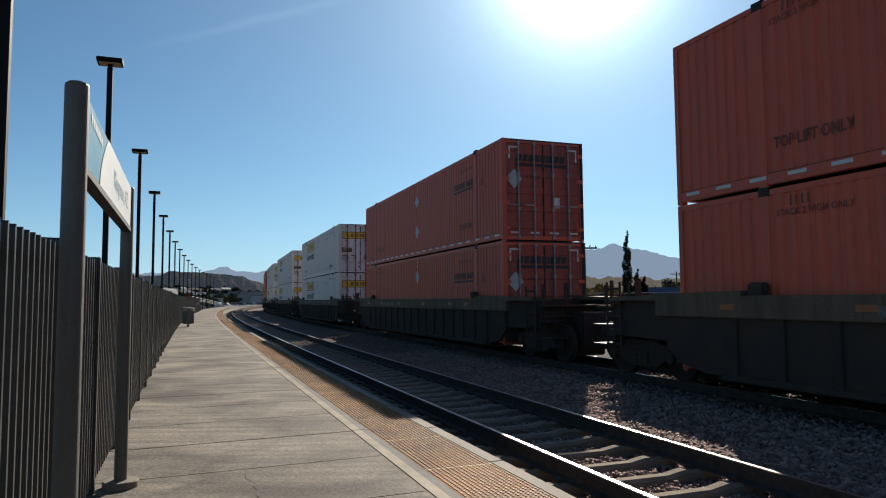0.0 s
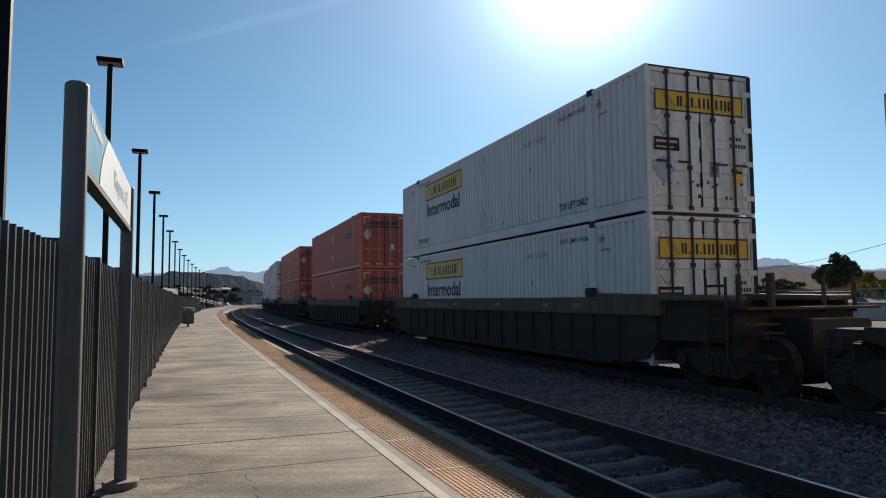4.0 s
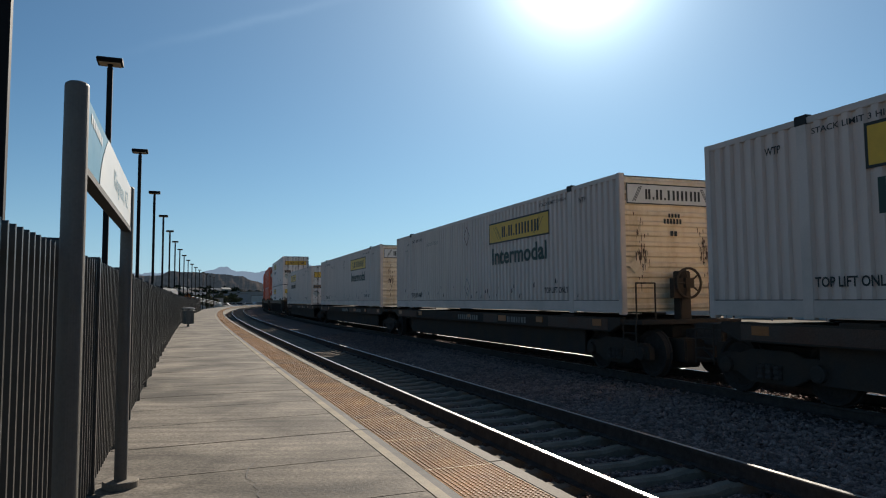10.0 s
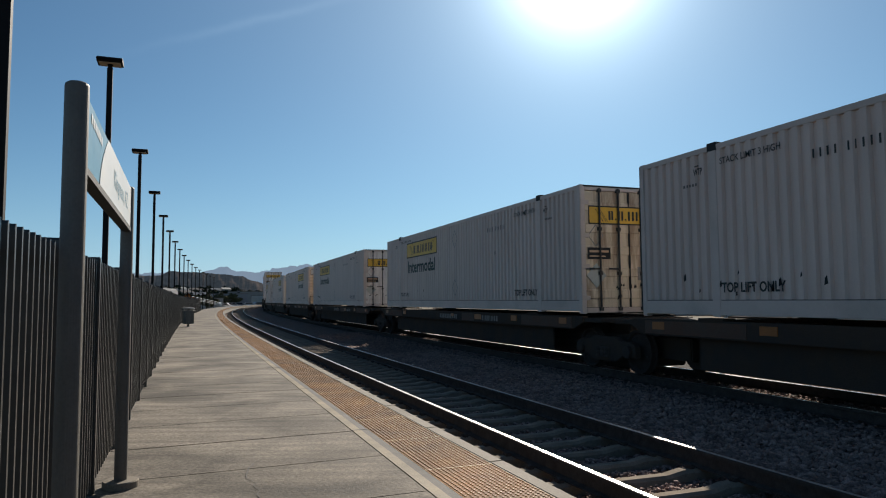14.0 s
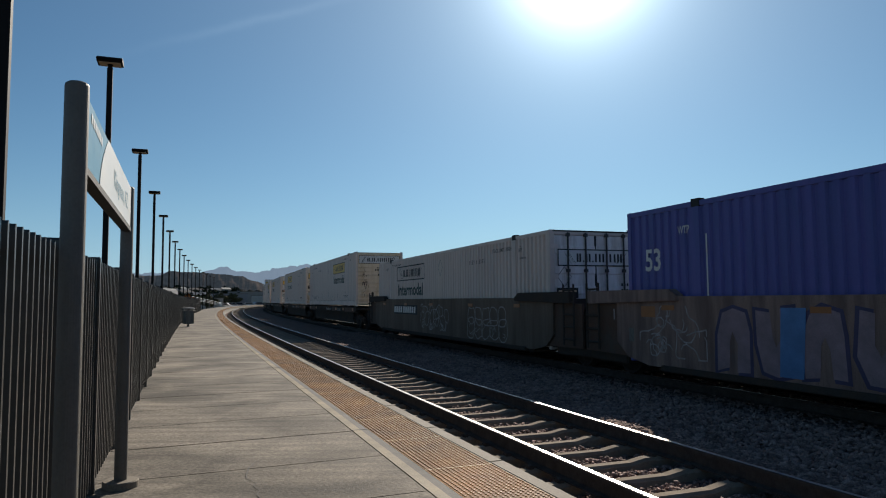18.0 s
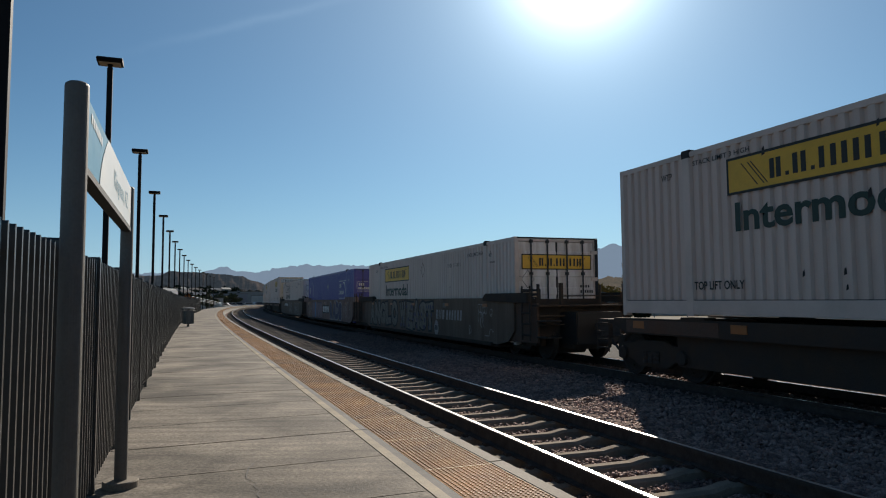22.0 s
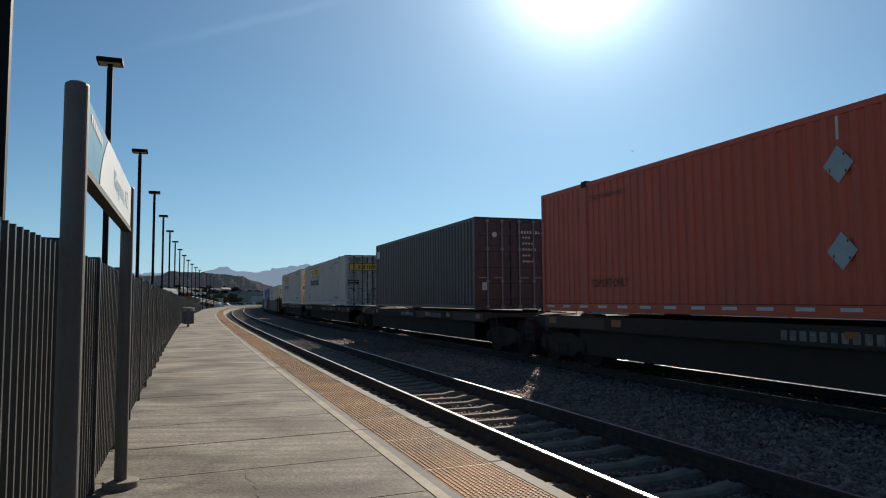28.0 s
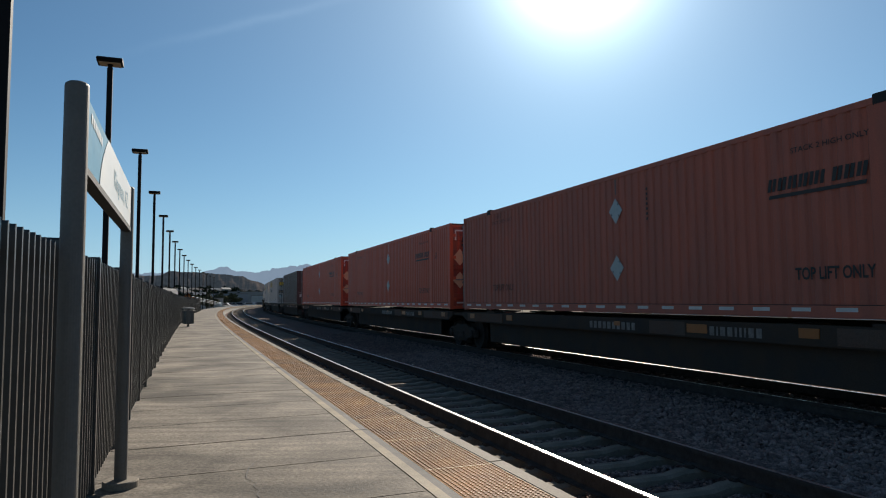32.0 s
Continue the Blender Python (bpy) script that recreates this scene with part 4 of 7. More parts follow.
def dress_red(c, seed, faded=False, peach=False, two=False):
    r = random.Random(seed)
    ink = M_FADED if faded else M_INK
    for side, sgn in (("left", 1), ("right", -1)):
        y = sgn * (HY - 0.006)
        def X(d, w=0.0, sgn=sgn):
            return (8.075 - d) if sgn > 0 else (8.075 - d - w)
        g = Geo()
        for j in range(9):
            # each mark is two leaning strokes
            xj = j * 0.185
            bars([0.062, 0.062] if j != 5 else [0.06], 0.19, 0.024, 0.04, g, xj, 0.13)
        bars([1.60], 0.055, 0, 0.02, g, 0.02, 0.02)
        part("logo_mark", g, M_INK, c, m=facing(side, X(12.3, 1.75), y, 1.78))
        word("TOP LIFT ONLY", side, X(12.75, 1.25), y, 0.58, 1.25, 0.18, ink, c, 0.025)
        word("STACK 2 HIGH ONLY", side, X(12.75, 1.25), y, 2.42, 1.25, 0.08, ink, c, 0.008)
        word("53", side, X(14.6, 0.25), y, 1.78, 0.25, 0.2, ink, c, 0.01)
        word("TOP LIFT ONLY", side, X(2.2, 1.35), y, 0.57, 1.35, 0.18, M_FADED, c, 0.025)
        word("STACK 2 HIGH ONLY", side, X(2.2, 1.3), y, 2.46, 1.3, 0.10, M_FADED, c, 0.012)
        if not faded:
            part("code_marking", bars([0.03, 0.03, 0.03, 0.03], 0.15, 0.07), M_FADED, c, m=facing(side, X(2.45, 0.35), y, 2.60))
        diamond(side, X(8.35, 0), y + sgn * 0.003, 2.12, 0.26, M_PLACARD, c)
        diamond(side, X(8.35, 0), y + sgn * 0.003, 0.95, 0.26, M_PLACARD, c)
        part("marker_strip", bars([0.045], 0.32, 0), M_PALE if not two else M_DIM, c, "pale vertical tape strip", m=facing(side, X(8.33, 0), y, 2.46))
        for zz in (0.95, 2.12):
            ck = Geo()
            for dx, dz in ((0.09, 0.13), (-0.13, -0.07), (0.11, -0.10)):
                ck.box(dx - 0.009, dx + 0.009, dz - 0.02, dz + 0.02, 0.005, 0.010)
            part("placard_clip", ck, M_SEAL, c, m=facing(side, X(8.35, 0), y + sgn * 0.003, zz))
        part("code_marking", bars([0.05] * 7, 0.05, 0.045), ink, c, m=facing(side, X(9.35, 0), y, 2.45) @ pose(0, 0, 0, 0, 0, -90))
        n = 22
        g = bars([0.33] * n, 0.055, 0.40)
        part("reflector_strip", g, M_PALE, c, "dashed white reflective tape", m=facing(side, X(0.25, n * 0.73 - 0.4), sgn * (HY + 0.001), 0.135))
    x = -8.075 + 0.012
    g = bars([0.16, 0.15, 0.16, 0.16, 0.15, 0.05, 0.16, 0.15, 0.15], 0.20, 0.03, 0.04, None, 0, 0.14)
    bars([1.62], 0.09, 0, 0.0, g, 0.0, 0.0)
    part("logo_mark", g, M_INK, c, m=facing("rear", x, 0.86, 2.12))
    for y, s2 in ((1.10, -1), (-1.10, 1)):
        gg = Geo().add([(0, 0, 0), (0.34, 0, 0), (0.34, -0.05, 0), (0.05, -0.05, 0), (0.05, -0.36, 0), (0, -0.36, 0)], [(0, 1, 2, 3, 4, 5)])
        part("reflector_corner", gg, M_PALE, c, m=facing("rear", x, y, 2.68) @ (Matrix.Identity(4) if s2 < 0 else Matrix.Diagonal((-1, 1, 1, 1))))
    diamond("rear", x - 0.004, 0.93, 1.75, 0.28, M_PEACH if peach else M_PLACARD, c)
    if peach or two:
        diamond("rear", x - 0.004, 0.93, 0.98, 0.28, M_PEACH if peach else M_PALE, c)
    part("document_box", Geo().box(x - 0.02, x, -0.50, -0.32, 0.95, 1.25), M_PALE, c, "pale document holder")
    part("code_marking", bars([0.06] * 5, 0.09, 0.03), M_FADED, c, m=facing("rear", x, 0.55, 1.78))
    part("reflector_strip", bars([0.28, 0.28, 0.28, 0.28], 0.05, 0.34), M_PALE, c, m=facing("rear", x, 1.05, 0.20))


def white(n):
    c = container("white", "white corrugated container with a yellow logo", "containers on the train", wall=M_WHITE, rail=M_WHITE_RAIL, nose=M_CREAM, door=M_DOORW)
    return c


proto_white = white(0)
dress_white(proto_white, 4)
proto_whiter = container("white", "lighter white corrugated container with a yellow logo", "containers on the train", wall=M_WHITER, rail=M_WHITER_RAIL, nose=M_CREAM, door=M_DOORW)
dress_white(proto_whiter, 6)
proto_plain = container("white", "white corrugated container with a black outlined logo", "containers on the train", wall=M_WHITE, rail=M_WHITE_RAIL, nose=M_WHITE, door=M_DOORW)
dress_white(proto_plain, 9, yellow=False)
proto_scuff = container("white", "scuffed white corrugated container with a cream end wall", "containers on the train", wall=M_WHITE, rail=M_WHITE_RAIL, nose=M_CREAM, door=M_DOORW)
dress_white(proto_scuff, 21, rear=False, worn=True, drop=0.07)
proto_worn = container("worn", "white corrugated container with stained cream doors", "containers on the train", wall=M_WHITE, rail=M_WHITE_RAIL, nose=M_CREAM, door=M_DOORC)
dress_white(proto_worn, 33)
proto_large = container("worn", "white corrugated container with a large yellow logo and grimy doors", "containers on the train", wall=M_WHITE, rail=M_WHITE_RAIL, nose=M_CREAM, door=M_DOORD)
dress_white(proto_large, 35, big=1.12)
# the cream nose carries a panel and bars
brand = Matrix.Translation((8.075 - 0.014, 0, 0)) @ Matrix(((0, 0, 1, 0), (1, 0, 0, 0), (0, 1, 0, 0), (0, 0, 0, 1)))
nose_p = part("logo_field", plate([(-1.12, 2.27), (1.12, 2.27), (1.12, 2.70), (-1.12, 2.70)]), M_PALE, proto_scuff, m=brand)
nf = Geo()
for r in ((-1.12, 2.27, 1.12, 2.295), (-1.12, 2.675, 1.12, 2.70), (-1.12, 2.295, -1.095, 2.675), (1.095, 2.295, 1.12, 2.675)):
    nf.add([(r[0], r[1], 0), (r[2], r[1], 0), (r[2], r[3], 0), (r[0], r[3], 0)], [(0, 1, 2, 3)])
part("logo_border", nf, M_INK, nose_p, m=pose(0, 0, 0.003))
nb = Geo()
xq = -0.66
for wide in (0.13, 0.04, 0.15, 0.04, 0.18, 0.17, 0.18, 0.15):
    bars([0.045] if wide < 0.1 else [0.055, 0.055], 0.05 if wide < 0.1 else 0.21, 0.0 if wide < 0.1 else wide - 0.11, 0, nb, xq, 2.375)
    xq += wide + 0.05
part("logo_mark", nb, M_INK, nose_p, m=pose(0, 0, 0.003))
sw = Geo()
for mir in (-1, 1):
    for j in range(3):
        x0 = 0.98 - 0.03 * j
        sw.add([(mir * x0, 2.33, 0), (mir * (x0 - 0.015), 2.33, 0), (mir * (x0 - 0.185), 2.64, 0), (mir * (x0 - 0.17), 2.64, 0)], [(0, 1, 2, 3)])
part("logo_scroll", sw, M_INK, nose_p, m=pose(0, 0, 0.003))
part("code_marking", bars([0.05] * 4, 0.08, 0.03, 0, bars([0.05] * 6, 0.10, 0.03, 0, None, -0.24, 1.88), -0.12, 2.01), M_INK, proto_scuff, m=brand @ pose(0, 0, 0.028))
part("code_marking", bars([0.07, 0.07], 0.11, 0.03, 0, None, -0.08, 1.62), M_INK, proto_scuff, m=brand @ pose(0, 0, 0.028))
rs = Geo()
rr2 = random.Random(14)
for i in range(90):
    sd = rr2.choice((-1, 1))
    a, b, ln = sd * (0.80 + rr2.gauss(0, 0.07)), rr2.gauss(1.35, 0.28), rr2.uniform(0.06, 0.22)
    w = rr2.uniform(0.008, 0.035)
    rs.add([(a, b, 0), (a + w, b - 0.03, 0), (a + w * 0.7, b - ln, 0), (a + w * 0.3, b - ln * 0.9, 0)], [(0, 1, 2, 3)])
part("rust_stain", rs, M_CARBROWN, proto_scuff, "brown rust streaks", m=brand @ pose(0, 0, 0.0045))
part("placard", plate([(-0.85, 0.75), (-0.6, 1.0), (-0.85, 1.25), (-1.1, 1.0)]), M_CREAM, proto_scuff, m=brand)
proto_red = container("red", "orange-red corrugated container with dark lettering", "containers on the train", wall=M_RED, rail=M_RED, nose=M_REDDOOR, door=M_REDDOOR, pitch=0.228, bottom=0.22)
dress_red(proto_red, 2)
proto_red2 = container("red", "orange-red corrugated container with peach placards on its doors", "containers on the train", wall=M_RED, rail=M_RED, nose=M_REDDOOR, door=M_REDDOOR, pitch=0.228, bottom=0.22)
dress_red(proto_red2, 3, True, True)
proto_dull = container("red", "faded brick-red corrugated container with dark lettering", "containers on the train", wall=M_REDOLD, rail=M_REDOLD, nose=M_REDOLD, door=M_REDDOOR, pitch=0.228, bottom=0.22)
dress_red(proto_dull, 5, two=True)
proto_blue = container("blue", "dark blue corrugated container with a white framed logo", "containers on the train", wall=M_BLUE, rail=M_BLUE, nose=M_BLUE, door=M_BLUE, pitch=0.225, bottom=0.18)
for side, sgn in (("left", 1), ("right", -1)):
    y = sgn * (HY - 0.006)
    xs = (8.075 - 11.97) if sgn > 0 else (8.075 - 14.11)
    fr = Geo()
    W_, H_ = 2.14, 1.02
    for r in ((0, 0, W_, 0.03), (0, H_ - 0.03, W_, H_), (0, 0.03, 0.03, H_ - 0.03), (W_ - 0.03, 0.03, W_, H_ - 0.03)):
        fr.add([(r[0], r[1], 0), (r[2], r[1], 0), (r[2], r[3], 0), (r[0], r[3], 0)], [(0, 1, 2, 3)])
    part("logo_border", fr, M_PALE, proto_blue, m=facing(side, xs, y, 1.31))
    arc = Geo()
    A1 = [(1.40 + 0.52 * math.cos(t), 0.42 + 0.52 * math.sin(t)) for t in np.linspace(2.45, -0.85, 20)]
    A2 = [(1.34 + 0.50 * math.cos(t), 0.40 + 0.49 * math.sin(t)) for t in np.linspace(2.45, -0.85, 20)]
    arc.add([(a, b, 0) for a, b in A1 + A2], [(i, i + 1, i + 21, i + 20) for i in range(19)])
    part("logo_arc", arc, M_PALE, proto_blue, m=facing(side, xs, y, 1.31))
    part("logo_mark", bars([0.05] * 6, 0.24, 0.035, 0, None, 0.18, 0.62), M_PALE, proto_blue, m=facing(side, xs, y, 1.31))
    part("logo_mark", bars([0.045] * 15, 0.21, 0.042, 0, None, 0.17, 0.24), M_PALE, proto_blue, m=facing(side, xs, y, 1.31))
    word("53", side, (8.075 - 0.55) if sgn > 0 else (8.075 - 1.05), y, 1.72, 0.45, 0.42, M_PALE, proto_blue, 0.02)
    word("WTP", side, (8.075 - 1.5) if sgn > 0 else (8.075 - 1.85), y, 2.35, 0.3, 0.14, M_PALE, proto_blue, 0.01)
    word("WTP", side, (8.075 - 14.6) if sgn > 0 else (8.075 - 14.95), y, 2.25, 0.3, 0.14, M_PALE, proto_blue, 0.01)
    diamond(side, 8.075 - 8.26, y, 2.06, 0.24, M_BAR, proto_blue)
    part("code_marking", bars([1.4], 0.035, 0), M_PALE, proto_blue, m=facing(side, 8.075 - 2.2, y, 2.3) @ pose(0, 0, 0, 0, 0, -90))
bx = -8.075 + 0.012
rb = Geo()
for r in ((0, 0, 0.9, 0.02), (0, 0.5, 0.9, 0.52), (0, 0.02, 0.02, 0.5), (0.88, 0.02, 0.9, 0.5)):
    rb.add([(r[0], r[1], 0), (r[2], r[1], 0), (r[2], r[3], 0), (r[0], r[3], 0)], [(0, 1, 2, 3)])
part("logo_border", rb, M_PALE, proto_blue, m=facing("rear", bx, 1.12, 1.68))
part("logo_mark", bars([0.08, 0.08, 0.07], 0.14, 0.03, 0, bars([0.06, 0.07, 0.07, 0.03, 0.07, 0.05, 0.03, 0.07, 0.06], 0.13, 0.02, 0, None, 0.08, 0.1), 0.1, 0.3), M_PALE, proto_blue, m=facing("rear", bx, 1.12, 1.68))
part("code_marking", bars([0.07] * 4, 0.1, 0.03, 0, bars([0.05] * 7, 0.1, 0.03, 0, None, 0, -0.17)), M_PALE, proto_blue, m=facing("rear", bx, -0.6, 2.1))
diamond("rear", bx - 0.004, -0.3, 1.95, 0.27, M_CREAM, proto_blue)
proto_brown = container("brown", "dark brown forty-foot container with grey locking bars", "containers on the train", length=12.19, w=2.44, h=2.896, wall=M_BROWN, rail=M_BROWN, nose=M_BROWN, door=M_BROWN, pitch=0.28, bottom=0.16)
part("logo_field", plate([(0, 0), (0.5, 0), (0.5, 0.32), (0, 0.32)]), M_PALE, proto_brown, m=facing("left", 5.9, 1.22, 2.25))
for k in range(5):
    part("code_marking", bars([0.07] * (3 + k % 3), 0.06, 0.03), M_PALE, proto_brown, m=facing("rear", -6.09, -0.42, 2.25 - 0.19 * k))
part("code_marking", bars([0.06] * 9, 0.09, 0.04), M_PALE, proto_brown, m=facing("rear", -6.09, -0.28, 2.4))
part("warning_label", plate([(0, 0), (0.2, 0), (0.2, 0.24), (0, 0.24)]), M_PALE, proto_brown, m=facing("rear", -6.09, 0.98, 0.62))
part("emblem", Geo().lathe([(0.0, 0.0), (0.085, 0.001), (0.085, 0.003)], n=16), M_PALE, proto_brown, m=facing("rear", -6.09, 0.55, 2.35))


# ---- bogies ----
def bogie(parent, x):
    b = part("bogie", Geo().box(-0.16, 0.16, -1.0, 1.0, 0.36, 0.62).box(-0.28, 0.28, -0.28, 0.28, 0.6, 0.74), M_CAR, parent, "black cast steel bogie", bevel=0.02, m=pose(x, 0, 0))
    part("brake_beam", Geo().box(-0.8, 0.8, -0.45, 0.45, 0.13, 0.42), M_CAR, b, bevel=0.03)
    for sgn in (1, -1):
        y0, y1 = sorted((sgn * 0.92, sgn * 1.06))
        prof = [(-1.12, 0.34), (-1.12, 0.58), (-0.95, 0.66), (-0.62, 0.66), (-0.40, 0.74), (0.40, 0.74), (0.62, 0.66), (0.95, 0.66), (1.12, 0.58), (1.12, 0.34), (0.70, 0.36), (0.42, 0.22), (-0.42, 0.22), (-0.70, 0.36)]
        f = part("side_frame", Geo().prism(prof, y0, y1), M_CAR, b, bevel=0.015)
        sg = Geo()
        for dx in (-0.16, 0, 0.16):
            sg.lathe([(0.07, 0.30), (0.075, 0.33), (0.06, 0.36), (0.075, 0.40), (0.06, 0.44), (0.075, 0.48), (0.07, 0.52)], (dx, sgn * 1.075, 0), 8)
        part("spring", sg, M_RUST, b)
        for dx in (-0.89, 0.89):
            part("axle_cap", Geo().lathe([(0.13, sgn * 1.06), (0.13, sgn * 1.12), (0.09, sgn * 1.135)], (dx, 0, WHEEL_R), 12, "y"), M_CAR, b)
    for dx in (-0.89, 0.89):
        wg = Geo()
        for sgn in (1, -1):
            wg.lathe([(0.10, sgn * 0.66), (0.18, sgn * 0.70), (0.34, sgn * 0.735), (0.40, sgn * 0.70), (WHEEL_R + 0.025, sgn * 0.695), (WHEEL_R + 0.02, sgn * 0.725), (WHEEL_R, sgn * 0.735), (WHEEL_R - 0.005, sgn * 0.83), (0.40, sgn * 0.83), (0.36, sgn * 0.79), (0.19, sgn * 0.82), (0.10, sgn * 0.84)], (0, 0, 0), 24, "y")
            for k in range(3):
                a = math.tau * k / 3
                wg.lathe([(0.02, sgn * 0.80), (0.02, sgn * 0.825)], (0.28 * math.cos(a), 0, 0.28 * math.sin(a)), 6, "y")
        wg.lathe([(0.085, -0.95), (0.085, 0.95)], (0, 0, 0), 10, "y")
        wmesh = bogie.cache.setdefault("w", None) or wg.mesh("wheelset")
        bogie.cache["w"] = wmesh
        part("wheelset", wmesh, M_WHEEL, b, "steel wheels on an axle", m=pose(dx, 0, WHEEL_R))
    return b


bogie.cache = {}


def ladder(g, x, y, z0, z1, w=0.42, n=4, r=0.016):
    g.tube((x - w / 2, y, z0), (x - w / 2, y, z1), r, 6).tube((x + w / 2, y, z0), (x + w / 2, y, z1), r, 6)
    for i in range(n):
        z = z0 + (z1 - z0) * (i + 0.5) / n
        g.tube((x - w / 2, y, z), (x + w / 2, y, z), r, 6)
    return g


def coupler(parent, x0, x1):
    s = 1 if x1 > x0 else -1
    part("coupler", Geo().box(min(x0, x1 - s * 0.3), max(x0, x1 - s * 0.3), -0.09, 0.09, 0.72, 0.94).box(min(x1 - s * 0.35, x1), max(x1 - s * 0.35, x1), -0.2, 0.2, 0.66, 1.0), M_RUST, parent, "rusty coupler", bevel=0.02)
    g = Geo()
    pts = [Vector((x0, 0.45 * s, 0.8)), Vector((x0 + s * 0.35, 0.45 * s, 0.5)), Vector((x0 + s * 0.7, 0.35 * s, 0.42)), Vector((x1, 0.2 * s, 0.6))]
    for p, q in zip(pts, pts[1:]):
        g.tube(p, q, 0.03, 6)
    part("brake_hose", g, M_SEAL, parent)


def spine_car(label, half, bog, front_end, rear_end, stand=False, brown=False):
    """A low articulated flat car: centre sill, side sills on cross arms, end platforms."""
    c = thing("spine_car", label, "railway car", "spine cars of the train")
    fm = M_CARBROWN if brown else M_CAR
    ra, fa = (2.9 if rear_end == "coupler" else 1.5), (2.9 if front_end == "coupler" else 1.5)
    part("centre_sill", Geo().prism([(-half + 0.5, 1.0), (-half + 0.5, 0.76), (-half + ra - 0.55, 0.72), (-half + ra, 0.18), (half - fa, 0.18), (half - fa + 0.55, 0.72), (half - 0.5, 0.76), (half - 0.5, 1.0)], -0.33, 0.33), M_CAR, c, "deep black centre sill", bevel=0.015)
    for sgn in (1, -1):
        y0, y1 = sorted((sgn * 1.12, sgn * 1.27))
        part("side_sill", Geo().prism([(-half + 0.9, 1.02), (-half + 1.3, 0.86), (half - 1.3, 0.86), (half - 0.9, 1.02), (half - 0.9, 1.16), (-half + 0.9, 1.16)], y0, y1), fm, c, bevel=0.012)
        for s2 in (1, -1):
            a, b = sorted((s2 * (half - 1.35), s2 * (half - 3.9)))
            sp = part("sill_plate", Geo().box(a, b, min(sgn * 1.27, sgn * 1.28), max(sgn * 1.27, sgn * 1.28), 0.89, 1.13), M_CARBROWN, c, "rust-brown plate on the side sill")
            for q in (half - 1.75, half - 4.35):
                part("reflector", Geo().box(s2 * q - 0.17, s2 * q + 0.17, min(sgn * 1.27, sgn * 1.286), max(sgn * 1.27, sgn * 1.286), 0.97, 1.11), M_ORANGE, c, "orange reflector plate")
        part("side_skirt", Geo().box(-half + 2.6, half - 2.6, min(sgn * 1.02, sgn * 1.06), max(sgn * 1.02, sgn * 1.06), 0.30, 0.86), M_CAR, c)
        for x in np.arange(-half + 2.0, half - 1.8, 6.9):
            part("reflector", Geo().box(x, x + 0.22, min(sgn * 1.27, sgn * 1.276), max(sgn * 1.27, sgn * 1.276), 1.0, 1.09), M_ORANGE, c, "small orange reflector plate")
    for x in (-half + 1.4, -6.1, -3.0, 0.0, 3.0, 6.1, half - 1.4):
        part("cross_arm", Geo().prism([(-1.13, 0.98), (-0.28, 0.70), (0.28, 0.70), (1.13, 0.98), (1.13, 1.10), (-1.13, 1.10)], x - 0.16, x + 0.16, "x"), M_CAR, c, bevel=0.01)
    for x in (-6.1, 6.1):
        for y in (-1.13, 1.13):
            part("pedestal", Geo().box(x - 0.3, x + 0.3, y - 0.14, y + 0.14, 1.16, 1.205), M_CAR, c, bevel=0.01)
    for sgn in (1, -1):
        x0, x1 = sorted((sgn * (half - 2.3), sgn * (half - 0.25)))
        part("end_platform", Geo().box(x0, x1, -1.22, 1.22, 1.03, 1.12), fm, c, bevel=0.012)
    part("hitch", Geo().prism([(-0.9, 1.0), (0.9, 1.0), (0.7, 1.14), (-0.7, 1.14)], -0.4, 0.4), M_CAR, c, bevel=0.01)
    part("brake_reservoir", Geo().lathe([(0.05, -0.9), (0.2, -0.82), (0.2, 0.5), (0.05, 0.58)], (2.2, 0.62, 0.72), 14, "x"), M_CAR, c, smooth=True)
    part("car_number", bars([0.11, 0.11, 0.12, 0.11, 0.12, 0.11, 0.11, 0.12, 0.11, 0.11], 0.145, 0.055), M_GRAFB, c, m=facing("left", 0.83, 1.273, 0.925))
    part("car_number", bars([0.11, 0.04, 0.11, 0.11, 0.05, 0.05, 0.04, 0.11, 0.11], 0.15, 0.05), M_GRAFB, c, m=facing("left", -2.86, 1.273, 0.925))
    part("sill_plate", Geo().box(-2.25, -1.25, 1.27, 1.279, 0.89, 1.13), M_CARBROWN, c, "rust-brown plate on the side sill")
    part("reflector", Geo().box(-2.80, -2.30, 1.27, 1.278, 0.95, 1.10), M_ORANGE, c, "orange reflector plate")
    for x in bog:
        bogie(c, x)
    for sgn, kind in ((1, front_end), (-1, rear_end)):
        if kind == "coupler":
            coupler(c, sgn * (half - 0.4), sgn * (half + 0.75))
            part("brake_rigging", Geo().box(min(sgn * (half - 2.6), sgn * (half + 0.1)), max(sgn * (half - 2.6), sgn * (half + 0.1)), -0.5, 0.5, 0.30, 0.76), M_CAR, c, bevel=0.03)
            lg = Geo()
            ladder(lg, sgn * (half - 0.55), 1.3, 0.45, 1.12)
            part("ladder", lg, M_CAR, c)
        else:
            part("brake_rigging", Geo().box(min(sgn * (half - 1.7), sgn * (half + 0.05)), max(sgn * (half - 1.7), sgn * (half + 0.05)), -0.5, 0.5, 0.33, 0.76), M_CAR, c, bevel=0.03)
    if stand:
        x = -half + 0.55
        part("brake_stand", Geo().box(x - 0.12, x + 0.12, -0.12, 0.14, 1.1, 2.1), M_CAR, c, bevel=0.02)
        wh = Geo()
        for i in range(18):
            a, b = math.tau * i / 18, math.tau * (i + 1) / 18
            wh.tube((x - 0.2, 0.30 * math.cos(a), 1.85 + 0.30 * math.sin(a)), (x - 0.2, 0.30 * math.cos(b), 1.85 + 0.30 * math.sin(b)), 0.026, 6)
